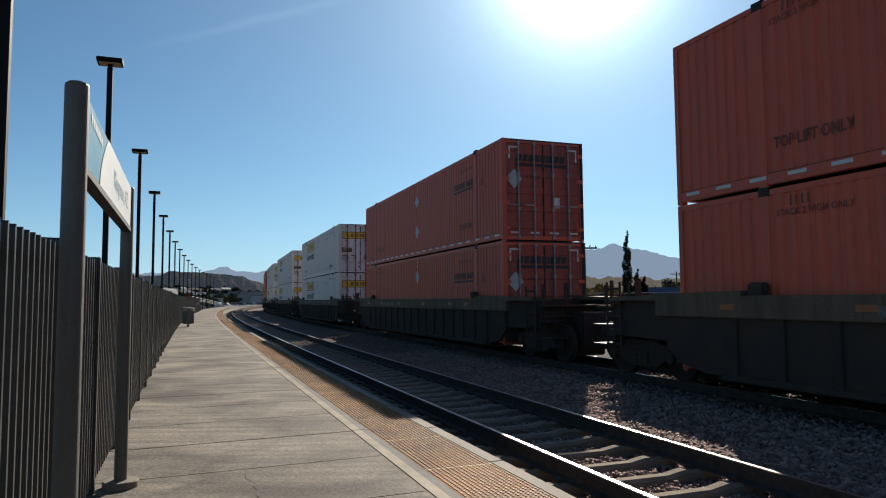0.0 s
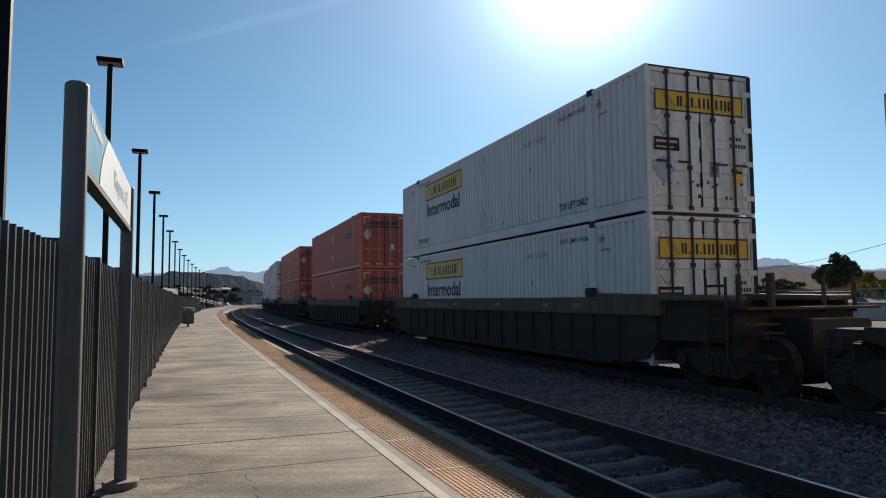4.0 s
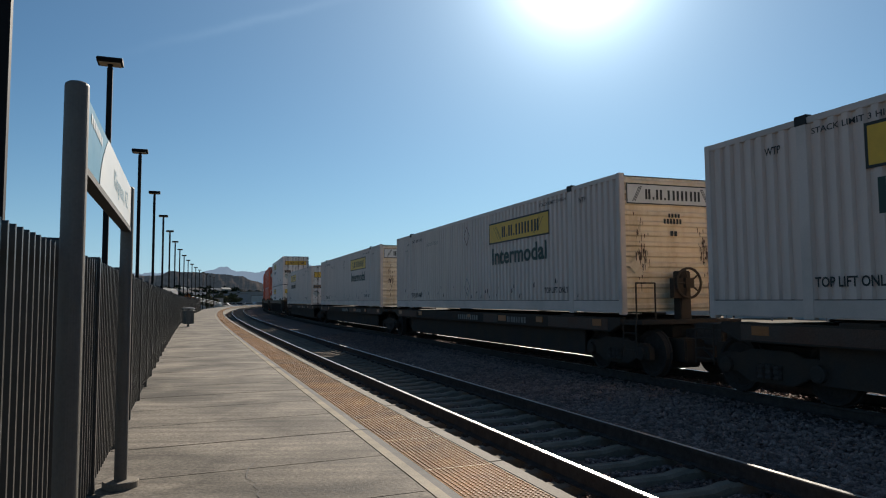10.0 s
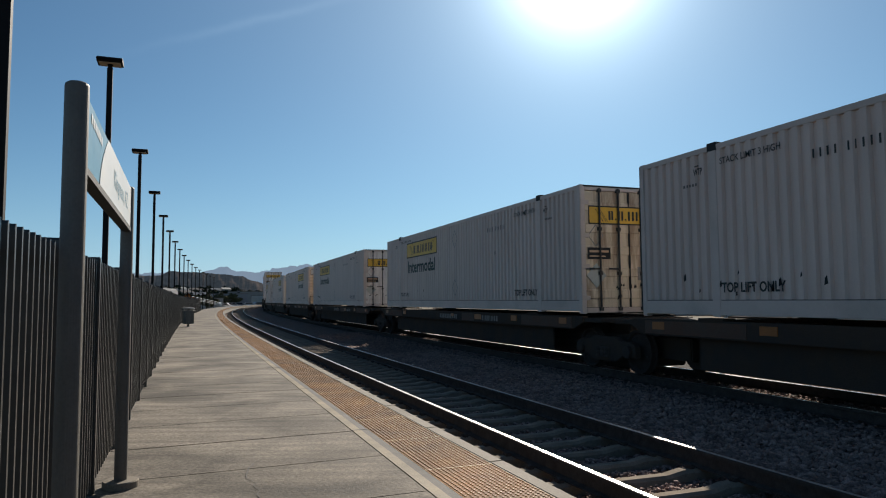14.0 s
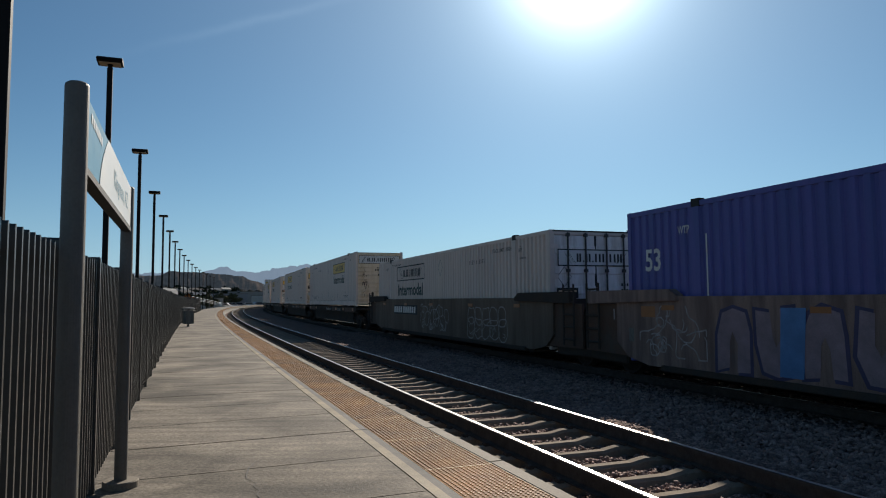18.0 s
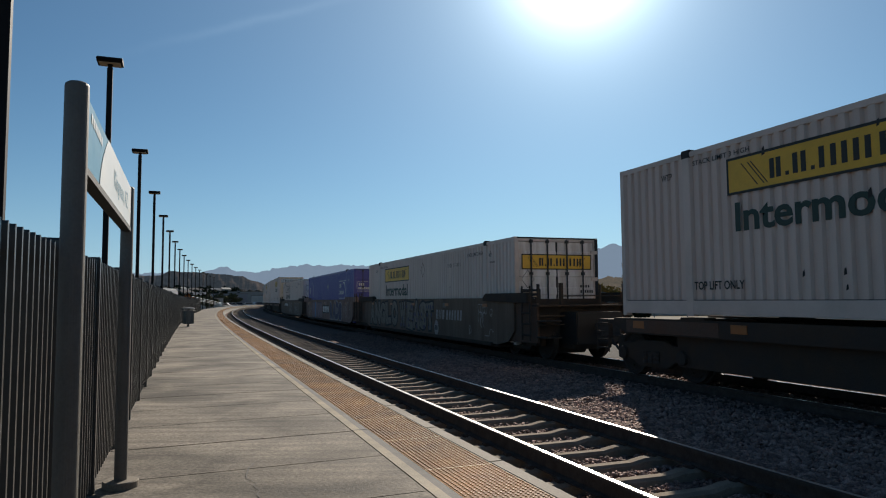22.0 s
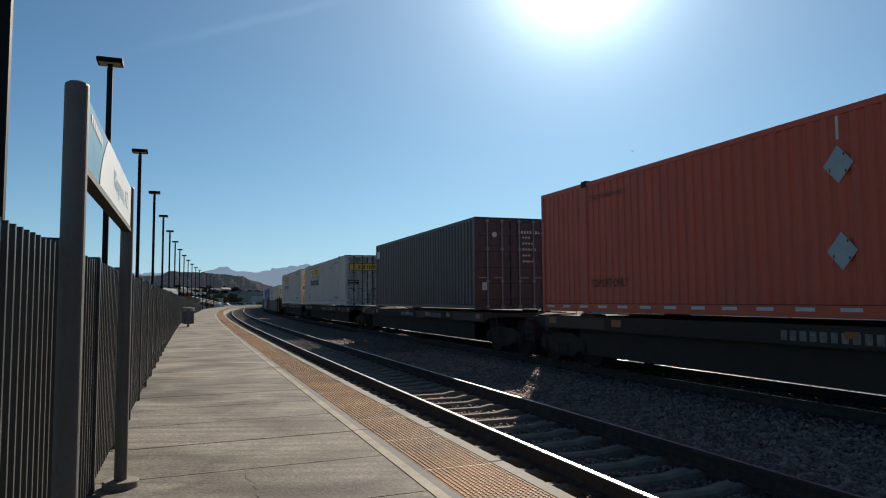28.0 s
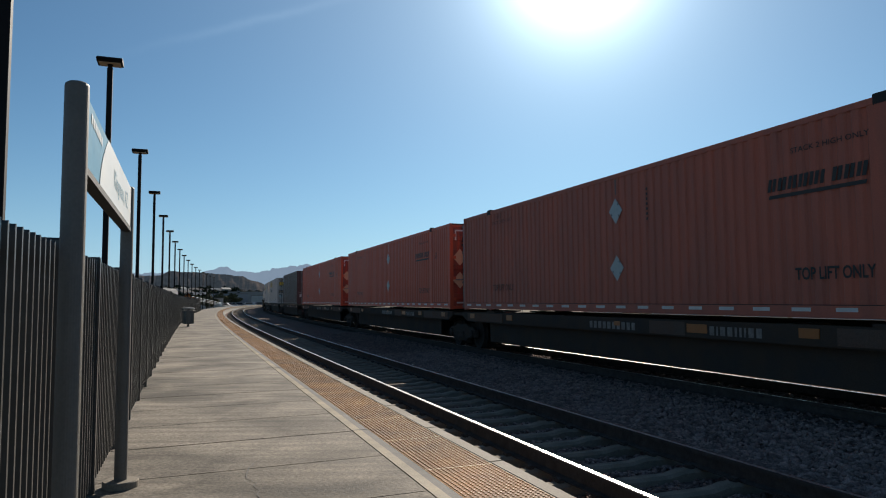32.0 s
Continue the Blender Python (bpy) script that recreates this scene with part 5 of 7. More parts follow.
        for i in range(5):
            a = math.tau * i / 5
            wh.tube((x - 0.2, 0, 1.85), (x - 0.2, 0.30 * math.cos(a), 1.85 + 0.30 * math.sin(a)), 0.020, 5)
        wh.box(x - 0.24, x - 0.08, -0.10, 0.10, 1.75, 1.95).box(x - 0.16, x - 0.04, 0.05, 0.34, 1.55, 1.95)
        part("hand_brake_wheel", wh, M_CAR, c, "black spoked hand brake wheel")
        rg = Geo()
        for y in (0.75, 1.2):
            rg.tube((x - 0.1, y, 1.1), (x - 0.1, y, 1.85), 0.018, 6)
        rg.tube((x - 0.1, 0.75, 1.85), (x - 0.1, 1.2, 1.85), 0.018, 6).tube((x - 0.1, -1.2, 1.1), (x - 0.1, -1.2, 1.85), 0.018, 6).tube((x - 0.1, -0.6, 1.85), (x - 0.1, -1.2, 1.85), 0.018, 6).tube((x - 0.1, -0.6, 1.1), (x - 0.1, -0.6, 1.85), 0.018, 6)
        part("handrail", rg, M_CAR, c)
    return c


def well_car(label, ribbed, bog, half, front_end, rear_end, number=True, side=None):
    """A well car: two deep sides, a floor near the rails, raised ends over the bogies."""
    c = thing("well_car", label, "railway car", "well cars of the train")
    wl2 = 8.35
    sm = side or (M_WELLYEL if ribbed else M_WELLGREY)
    for sgn in (1, -1):
        y0, y1 = sorted((sgn * 1.34, sgn * 1.40))
        part("well_side", Geo().prism([(-wl2, 0.70), (-wl2 + 0.35, 0.42), (-wl2 + 1.0, 0.30), (wl2 - 1.0, 0.30), (wl2 - 0.35, 0.42), (wl2, 0.70), (wl2, 1.47), (-wl2, 1.47)], y0, y1), M_CAR if ribbed else sm, c)
        a, b = sorted((sgn * 1.32, sgn * 1.48))
        if ribbed:
            part("top_chord", Geo().box(-wl2 - 0.2, wl2 + 0.2, a, b, 1.23, 1.58), sm, c, bevel=0.012)
        else:
            part("top_chord", Geo().box(-wl2 - 0.2, wl2 + 0.2, min(sgn * 1.32, sgn * 1.403), max(sgn * 1.32, sgn * 1.403), 1.47, 1.58), sm, c, bevel=0.006)
        part("bottom_chord", Geo().box(-wl2 + 1.4, wl2 - 1.4, min(sgn * 1.25, sgn * 1.45), max(sgn * 1.25, sgn * 1.45), 0.24, 0.34), M_CAR, c, bevel=0.01)
        if ribbed:
            for x in np.arange(-wl2 + 1.2, wl2 - 1.0, 0.92):
                part("rib", ribbed_mesh(sgn), M_CAR, c, m=pose(float(x), 0, 0))
        for s2 in (1, -1):
            x0, x1 = sorted((s2 * (wl2 - 1.9), s2 * (half - 0.5)))
            if ribbed:
                part("end_plate", Geo().prism([(x0, 1.50), (x1, 1.50), (x1, 1.58), (x0 + 0.1, 1.66), (x0, 1.66)] if s2 > 0 else [(x0, 1.50), (x1, 1.50), (x1, 1.66), (x1 - 0.1, 1.66), (x0, 1.58)], min(sgn * 0.9, sgn * 1.485), max(sgn * 0.9, sgn * 1.485)), sm, c, bevel=0.012)
                part("end_side", Geo().prism([(x0 + 0.2, 0.74), (x1, 0.82), (x1, 1.50), (x0 + 0.2, 1.50)] if s2 > 0 else [(x0, 0.82), (x1 - 0.2, 0.74), (x1 - 0.2, 1.50), (x0, 1.50)], min(sgn * 1.26, sgn * 1.335), max(sgn * 1.26, sgn * 1.335)), M_CAR, c)
                part("end_block", Geo().box(min(s2 * (wl2 - 2.0), s2 * (wl2 - 2.35)), max(s2 * (wl2 - 2.0), s2 * (wl2 - 2.35)), min(sgn * 1.34, sgn * 1.47), max(sgn * 1.34, sgn * 1.47), 1.58, 1.78), M_CAR, c, bevel=0.03)
            else:
                part("end_plate", Geo().prism([(x0, 1.50), (x1, 1.44), (x1, 1.71), (x0 + 0.2, 1.71), (x0, 1.60)] if s2 > 0 else [(x0, 1.44), (x1, 1.50), (x1, 1.60), (x1 - 0.2, 1.71), (x0, 1.71)], min(sgn * 1.30, sgn * 1.486), max(sgn * 1.30, sgn * 1.486)), side or M_CAR, c, "raised end plate", bevel=0.012)
                part("end_side", Geo().prism([(x0 + 0.2, 0.40), (x1 + 0.3, 0.45), (x1 + 0.3, 1.44), (x0 + 0.2, 1.44)] if s2 > 0 else [(x0 - 0.3, 0.45), (x1 - 0.2, 0.40), (x1 - 0.2, 1.44), (x0 - 0.3, 1.44)], min(sgn * 1.28, sgn * 1.336), max(sgn * 1.28, sgn * 1.336)), M_CARBROWN, c)
        for x in ((-5.85, -4.45, -1.68, 1.5, 4.2, 6.6) if ribbed else (-6.6, -3.4, 0.3, 3.4, 6.6)):
            part("reflector", Geo().box(x, x + 0.34, min(sgn * 1.40, sgn * 1.408), max(sgn * 1.40, sgn * 1.408), 1.33, 1.42) if not ribbed else Geo().box(x, x + 0.30, min(sgn * 1.481, sgn * 1.488), max(sgn * 1.481, sgn * 1.488), 1.36, 1.45), M_ORANGE, c, "orange reflector plate")
    part("well_floor", Geo().box(-wl2 + 1.2, wl2 - 1.2, -1.33, 1.33, 0.22, 0.27), M_CAR, c)
    for s2 in (1, -1):
        part("bulkhead", Geo().prism([(s2 * (wl2 - 0.08), 1.55), (s2 * (wl2 - 0.14), 0.40), (s2 * (wl2 - 0.22), 0.40), (s2 * (wl2 - 0.16), 1.55)], -1.3, 1.3), M_CAR, c)
        x0, x1 = sorted((s2 * (wl2 - 0.3), s2 * half))
        part("brake_rigging", Geo().box(min(s2 * (wl2 - 0.25), s2 * (half + 0.2)), max(s2 * (wl2 - 0.25), s2 * (half + 0.2)), -0.55, 0.55, 0.30, 0.78), M_CAR, c, bevel=0.03)
        part("end_sill", Geo().box(x0, x1, -0.38, 0.38, 0.78, 1.12), M_CAR, c, bevel=0.02)
        x0, x1 = sorted((s2 * (wl2 - 0.1), s2 * (half - 0.35)))
        part("end_deck", Geo().box(x0, x1, -1.3, 1.3, 1.30, 1.36), M_CAR, c)
        part("cross_beam", Geo().box(min(s2 * (half - 0.7), s2 * (half - 0.4)), max(s2 * (half - 0.7), s2 * (half - 0.4)), -1.3, 1.3, 0.95, 1.3), M_CAR, c, bevel=0.015)
        lg = Geo()
        ladder(lg, s2 * (half - 0.62), 1.43, 0.5, 1.88, 0.45, 5, 0.026)
        part("ladder", lg, M_CAR, c)
        kind = front_end if s2 > 0 else rear_end
        if kind == "joint":
            # dark block added to fill the black gap between the cars
            part("joint_housing", Geo().prism([(s2 * (wl2 - 0.1), 0.24), (s2 * (half + 0.05), 0.28), (s2 * (half + 0.05), 1.28), (s2 * (wl2 - 0.1), 1.28)], -1.24, 1.24), M_CAR, c, "dark filler block over the shared bogie", bevel=0.02)
        if kind == "coupler":
            coupler(c, s2 * (half - 0.1), s2 * (half + 1.2))
            gg = Geo()
            for yy, rr_, top in ((-1.25, 0.035, 1.92), (-0.55, 0.035, 1.9), (0.6, 0.07, 1.95), (1.25, 0.045, 1.92)):
                gg.tube((s2 * (half - 0.3), yy, 1.3), (s2 * (half - 0.3), yy, top), rr_, 6)
            gg.tube((s2 * (half - 0.3), -1.25, 1.62), (s2 * (half - 0.3), 0.6, 1.62), 0.018, 6)
            part("end_rail", gg, M_CAR, c)
            part("walkway", Geo().box(min(s2 * (half - 0.35), s2 * (half + 0.05)), max(s2 * (half - 0.35), s2 * (half + 0.05)), -1.4, 1.4, 1.36, 1.40), M_CAR, c)
            for zz in (1.12, 0.9):
                part("brake_pipe", Geo().tube((s2 * (half - 0.15), -1.3, zz), (s2 * (half - 0.15), 1.3, zz), 0.025, 6), M_CAR, c)
            for zz in (1.02, 0.62):
                for y0_, y1_ in ((0.92, 1.36), (-1.36, -0.92)):
                    part("end_step", Geo().box(min(s2 * (half - 0.2), s2 * (half + 0.28)), max(s2 * (half - 0.2), s2 * (half + 0.28)), y0_, y1_, zz - 0.03, zz), M_SEAL, c)
            part("draft_gear", Geo().box(min(s2 * (half - 0.4), s2 * (half + 0.45)), max(s2 * (half - 0.4), s2 * (half + 0.45)), -0.7, 0.6, 0.42, 1.22), M_SEAL, c, "dark draft gear and brake platform", bevel=0.03)
            part("end_wall", Geo().box(min(s2 * (half - 0.45), s2 * (half - 0.38)), max(s2 * (half - 0.45), s2 * (half - 0.38)), -1.3, 1.3, 0.6, 1.3), M_CAR, c)
    if number == "panel":
        np_ = part("number_panel", plate([(0, 0), (3.2, 0), (3.2, 0.36), (0, 0.36)]), M_SEAL, c, "black panel with pale bars", m=facing("left", 5.25, 1.404, 0.98))
        part("car_number", bars([0.22, 0.22, 0.22, 0.22, 0.0, 0.2, 0.2, 0.2, 0.2, 0.2, 0.2], 0.24, 0.08, 0.03, None, 0.08, 0.06), M_PALE, np_, m=pose(0, 0, 0.003))
    elif number == "mark":
        part("car_number", bars([0.19, 0.08, 0.08, 0.19, 0.0, 0.15, 0.15, 0.15, 0.15, 0.15, 0.15], 0.32, 0.10, 0.04), M_GRAFE, c, m=facing("left", -2.15, 1.406, 0.88))
    elif number:
        part("car_number", bars([0.13, 0.12, 0.13, 0.13, 0.0, 0.12, 0.11, 0.13, 0.12, 0.13, 0.12], 0.14, 0.06), M_DIM, c, m=facing("left", 4.2, 1.485, 1.30))
    for x in bog:
        bogie(c, x)
    return c


def ribbed_mesh(sgn, cache={}):
    if sgn not in cache:
        cache[sgn] = Geo().prism([(-0.05, 0.32), (0.05, 0.32), (0.05, 1.25), (-0.05, 1.25)], min(sgn * 1.39, sgn * 1.45), max(sgn * 1.39, sgn * 1.45)).mesh("rib", 0.008)
    return cache[sgn]


def scribble(parent, x0, x1, z0, z1, n, material, seed, width=0.03, y=1.404):
    """Spray-can lines: wandering ribbons on the car's side."""
    r = random.Random(seed)
    g = Geo()
    for _ in range(n):
        x, z = r.uniform(x0, x1), r.uniform(z0 + 0.1, z1 - 0.1)
        a, turn = r.uniform(0, math.tau), r.uniform(-0.9, 0.9)
        pts = []
        for i in range(r.randint(7, 18)):
            pts.append((x, z))
            a += turn + r.uniform(-0.5, 0.5)
            if r.random() < 0.15:
                turn = -turn
            x, z = min(x1, max(x0, x + 0.09 * math.cos(a))), min(z1, max(z0, z + 0.09 * math.sin(a)))
        g = Geo()
        strip = []
        for i, p in enumerate(pts):
            a0, b0 = pts[max(0, i - 1)], pts[min(len(pts) - 1, i + 1)]
            d = Vector((b0[0] - a0[0], b0[1] - a0[1]))
            nrm = (Vector((-d.y, d.x)).normalized() if d.length > 1e-3 else Vector((0, 1))) * width / 2
            strip += [(-p[0] - nrm.x, p[1] + nrm.y, 0), (-p[0] + nrm.x, p[1] - nrm.y, 0)]
        g.add(strip, [(2 * i, 2 * i + 2, 2 * i + 3, 2 * i + 1) for i in range(len(pts) - 1)])
        part("graffiti", g, material, parent, m=facing("left", 0, y, 0))


def fat_word(parent, letters, x, z, w, hgt, fill, edge, seed, y=1.404):
    """Fat sprayed letters of uneven size and lean, with an edge of another colour."""
    r = random.Random(seed)
    step = w / len(letters)
    for ch in letters:
        k, tilt, dz = r.uniform(0.96, 1.08), r.uniform(-5, 5), r.uniform(-0.03, 0.03)
        e = part("graffiti", lettering(ch, step * 1.12 * k, hgt * k * 1.06, 0.14), edge, parent, m=facing("left", x, y, z + dz) @ pose(0, 0, 0, 0, 0, tilt))
        part("graffiti_fill", lettering(ch, step * 0.97 * k, hgt * k * 0.93, 0.075), fill, e, m=pose(step * 0.075, hgt * 0.065, 0.002))
        x -= step


def bubble(parent, x, z, w, hgt, material, seed, fill=False, y=1.404):
    """A swollen sprayed outline, drawn as a ribbon or filled."""
    r = random.Random(seed)
    p1, p2, q1, q2 = r.uniform(0, 6), r.uniform(0, 6), r.uniform(0.05, 0.14), r.uniform(0.03, 0.09)
    ring = []
    for i in range(30):
        a = math.tau * i / 30
        k = 1 + q1 * math.sin(2 * a + p1) + q2 * math.sin(5 * a + p2)
        c, d = math.cos(a), math.sin(a)
        ring.append((w / 2 + w / 2 * k * math.copysign(abs(c) ** 0.7, c), hgt / 2 + hgt / 2 * k * math.copysign(abs(d) ** 0.7, d)))
    if fill:
        g = plate(ring)
    else:
        t = 0.014 / max(w, hgt) * 2
        inner = [(w / 2 + (a - w / 2) * (1 - t * 2), hgt / 2 + (b - hgt / 2) * (1 - t * 2)) for a, b in ring]
        g = Geo().add([(a, b, 0) for a, b in ring + inner], [(i, (i + 1) % 30, (i + 1) % 30 + 30, i + 30) for i in range(30)])
    return part("graffiti", g, material, parent, m=facing("left", x, y, z))


def arch(parent, x, z, w, hgt, fill, edge, down, seed, y=1.404):
    """A fat sprayed stroke bent over like an arch, with an edge of another colour."""
    r = random.Random(seed)
    def outline(k, e):
        a = [(0.0, 0.0), (0.36, 0.03), (0.38, 0.45), (0.50, 0.58), (0.62, 0.44), (0.64, 0.0), (1.0, 0.02), (1.02, 0.6), (0.88, 0.94), (0.5, 1.03), (0.14, 0.95), (-0.03, 0.6)]
        q = []
        for i, (u, v) in enumerate(a):
            u, v = 0.5 + (u - 0.5) * (1 - e * 0.16), 0.5 + (v - 0.5) * (1 - e * 0.1)
            q.append(((u + k[i][0]) * w, ((1 - v if down else v) + k[i][1]) * hgt))
        return q
    k = [(r.uniform(-0.05, 0.05), r.uniform(-0.04, 0.04)) for _ in range(12)]
    o = part("graffiti", plate(outline(k, 0.0)), edge, parent, m=facing("left", x, y, z))
    part("graffiti_fill", plate(outline(k, 1.0)), fill, o, m=pose(0, 0, 0.002))


# ---- making up the train ----
TRAIN = []  # (thing, place in the train at the start, height)


def load(proto, s, z, turned=False, label="", first=[]):
    c = copy_thing(proto, Matrix.Identity(4)) if proto in first else proto
    first.append(proto)
    if label:
        tagged(c, label)
    TRAIN.append((c, s, z, turned))
    return c


def couple(car, s, turned=False):
    TRAIN.append((car, s, 0.0, turned))
    return car


WELL_Z, SPINE_Z, DEEP_Z = 0.287, 1.2145, 0.335
rib_car = well_car("dull olive well car with ribbed sides carrying stacked containers", True, (-9.55, 9.55), 10.55, "coupler", "coupler")
stack_cars = [rib_car] + [copy_thing(rib_car, Matrix.Identity(4)) for _ in range(6)]
STACKS = [(120.9, "red"), (97.9, "white"), (74.9, "white"), (51.96, "white"), (28.91, "red"), (5.46, "red"), (-18.41, "white")]
for car, (s, colour) in zip(stack_cars, STACKS):
    couple(car, s)
    p = proto_red if colour == "red" else proto_whiter
    load(p, s, WELL_Z)
    load(p, s, WELL_Z + H53 + 0.01)

lone = spine_car("black spine car with side sills at the head of its set", 10.0, (-10.3, 8.7), "coupler", "joint")
second = spine_car("black articulated spine car second in its set", 9.4, (-8.9,), "joint", "joint")
lead = spine_car("black articulated spine car at the head of its set", 9.35, (-9.3, 7.5), "coupler", "joint")
brake = spine_car("black articulated spine car with a hand brake wheel at its end", 9.1, (-7.7,), "joint", "coupler", True)
mid = spine_car("black articulated spine car in the middle of its set", 9.1, (-8.5,), "joint", "joint")
third = spine_car("black articulated spine car at the front of its set", 9.5, (-9.8, 7.8), "coupler", "joint")
fourth = spine_car("black articulated spine car in the middle of its set of three", 9.4, (-9.0,), "joint", "joint")
tail = spine_car("black articulated spine car at the rear of its set", 9.2, (-8.0,), "joint", "coupler")
mid_long = spine_car("black articulated spine car with a bogie at its rear joint", 9.7, (-10.0,), "joint", "joint")
tail_short = spine_car("black shorter articulated spine car under a brown container", 9.1, (-8.6,), "joint", "coupler")
couple(lone, -39.9)
load(proto_white, -39.34, SPINE_Z)
SETS = [
    [(second, -59.8, proto_scuff, True), (brake, -78.5, proto_scuff, True), (third, -98.1, proto_white, False),
     (fourth, -117.6, proto_worn, False), (tail, -136.2, proto_scuff, True)],
    [(lead, -217.43, proto_worn, False), (mid_long, -236.6, proto_large, False), (tail_short, -255.8, proto_brown, False)],
    [(lead, -275.34, proto_red2, False), (mid, -293.59, proto_red2, False), (tail, -311.0, proto_dull, False)],
]
seen_cars = []
for st in SETS:
    for car, s, p, turned in st:
        k = copy_thing(car, Matrix.Identity(4)) if car in seen_cars else car
        seen_cars.append(car)
        couple(k, s)
        load(p, {-59.8: -59.87, -78.5: -78.74, -255.8: -256.71, -136.2: -136.4, -98.1: -97.36, -117.6: -118.07, -236.6: -235.82}.get(s, s), SPINE_Z, turned)

deep_a = well_car("dull grey well car with smooth sides and faint graffiti", False, (8.1, -9.7), 9.75, "coupler", "joint", "panel")
deep_b = well_car("rust-brown well car with large purple graffiti on its side", False, (-9.8,), 9.8, "joint", "joint", False, M_WELLRUST)
deep_c = well_car("dull grey well car with large pale graffiti on its side", False, (-8.1,), 9.75, "joint", "coupler", "mark")
for car, s, p in ((deep_a, -157.50, proto_plain), (deep_b, -176.80, proto_blue), (deep_c, -196.25, proto_white)):
    couple(car, s)
    load(p, s - (0.15 if car is deep_c else 0.0), DEEP_Z)
fat_word(deep_c, ("A", "N", "G", "L", "O"), 7.3, 0.40, 4.6, 1.05, M_GRAFF, M_SEAL, 3)
fat_word(deep_c, ("W", "E", "A", "S", "T"), 2.3, 0.40, 4.2, 1.06, M_GRAFF, M_SEAL, 8)
spot = random.Random(31)
for k in range(34):
    px_, pz_, pr_ = 2.15 - 4.0 * (k + spot.random()) / 34, spot.choice((0.55, 0.8, 1.0, 1.28)), spot.uniform(0.045, 0.075)
    part("graffiti", plate([(pr_ * math.cos(math.tau * i / 12), 1.25 * pr_ * math.sin(math.tau * i / 12)) for i in range(12)]), M_GRAFA, deep_c, m=facing("left", px_, 1.410, pz_))
ring_ = [(0.21 * math.cos(math.tau * i / 20), 0.27 * math.sin(math.tau * i / 20)) for i in range(20)]
eb = part("emblem", plate(ring_), M_GRAFE, deep_c, "pale round sprayed emblem", m=facing("left", -2.2, 1.406, 0.58))
part("emblem_mark", bars([0.06, 0.06, 0.06], 0.16, 0.03, 0, None, -0.12, -0.08), M_SEAL, eb, m=pose(0, 0, 0.003))
part("data_plate", plate([(0, 0), (0.36, 0), (0.36, 0.16), (0, 0.16)]), M_DIM, deep_c, "small grey data plate", m=facing("left", -2.85, 1.406, 1.28))
scribble(deep_c, -7.2, -5.2, 0.5, 1.4, 9, M_GRAFE, 25, 0.026)
scribble(deep_a, -1.3, 1.6, 0.50, 1.38, 14, M_GRAFE, 3, 0.024)
for k, (bx_, bz_, bw_, bh_) in enumerate(((1.65, 0.55, 0.42, 0.8), (1.25, 0.62, 0.5, 0.7), (0.72, 0.5, 0.55, 0.8), (0.2, 0.62, 0.5, 0.62), (-0.35, 0.5, 0.42, 0.85), (-0.95, 0.75, 0.35, 0.5))):
    bubble(deep_a, bx_, bz_, bw_, bh_, M_GRAFE, 60 + k)
for k in range(5):
    bubble(deep_a, -2.95 - k * 0.58, 0.38, 0.60, 0.62, M_GRAFE, 70 + k)
    bubble(deep_a, -3.05 - k * 0.55, 0.78, 0.52, 0.55, M_GRAFE, 80 + k)
scribble(deep_a, -5.7, -3.1, 0.5, 0.8, 8, M_GRAFE, 4, 0.02)
fat_word(deep_b, ("R", "A", "D", "S"), -1.45, 0.38, 3.75, 1.04, M_GRAFA, M_GRAFE, 9)
for k in range(5):
    arch(deep_b, 5.6 - k * 0.84, 0.36, 0.78, 1.08, M_GRAFD, M_GRAFA, k % 2, 90 + k)
part("graffiti", plate([(0, 0), (0.42, 0), (0.5, 1.0), (0.06, 1.0)]), M_GRAFC, deep_b, m=facing("left", 4.3, 1.412, 0.40))
tb = part("marking_panel", plate([(0, 0), (2.38, 0), (2.38, 0.50), (0, 0.50)]), M_SEAL, deep_b, m=facing("left", 1.12, 1.406, 0.72))
mk = bars([0.50, 0.16, 0.50, 0.16, 0.20, 0.20], 0.38, 0.08, 0.05, None, 0.12, 0.06)
part("marking", mk, M_PALE, tb, "pale block shapes of the car's mark", m=pose(0, 0, 0.003))
part("marking", bars([1.5], 0.02, 0, 0.0, bars([1.5], 0.02, 0, 0.0, None, 0.4, 0.12), 0.4, 0.20), M_SEAL, tb, m=pose(0, 0, 0.005))
scribble(deep_b, 5.8, 7.6, 0.5, 1.4, 14, M_GRAFE, 12, 0.026)
scribble(deep_b, -0.2, 1.1, 1.18, 1.42, 7, M_GRAFE, 14, 0.024)
scribble(deep_b, -7.6, -5.4, 0.5, 1.4, 11, M_GRAFE, 15, 0.03)
word("125T", "left", 8.55, 1.342, 1.12, 0.62, 0.22, M_GRAFE, deep_b, 0.02)
part("data_plate", plate([(0, 0), (0.16, 0), (0.16, 0.26), (0, 0.26)]), M_DIM, deep_b, "small grey data plate", m=facing("left", 7.95, 1.404, 0.72))
part("reflector", plate([(0, 0), (0.42, 0), (0.42, 0.20), (0, 0.20)]), M_ORANGE, deep_b, "orange reflector plate", m=facing("left", 7.55, 1.405, 1.20))
word("125T", "left", 8.55, 1.342, 1.12, 0.62, 0.22, M_GRAFE, deep_c, 0.02)

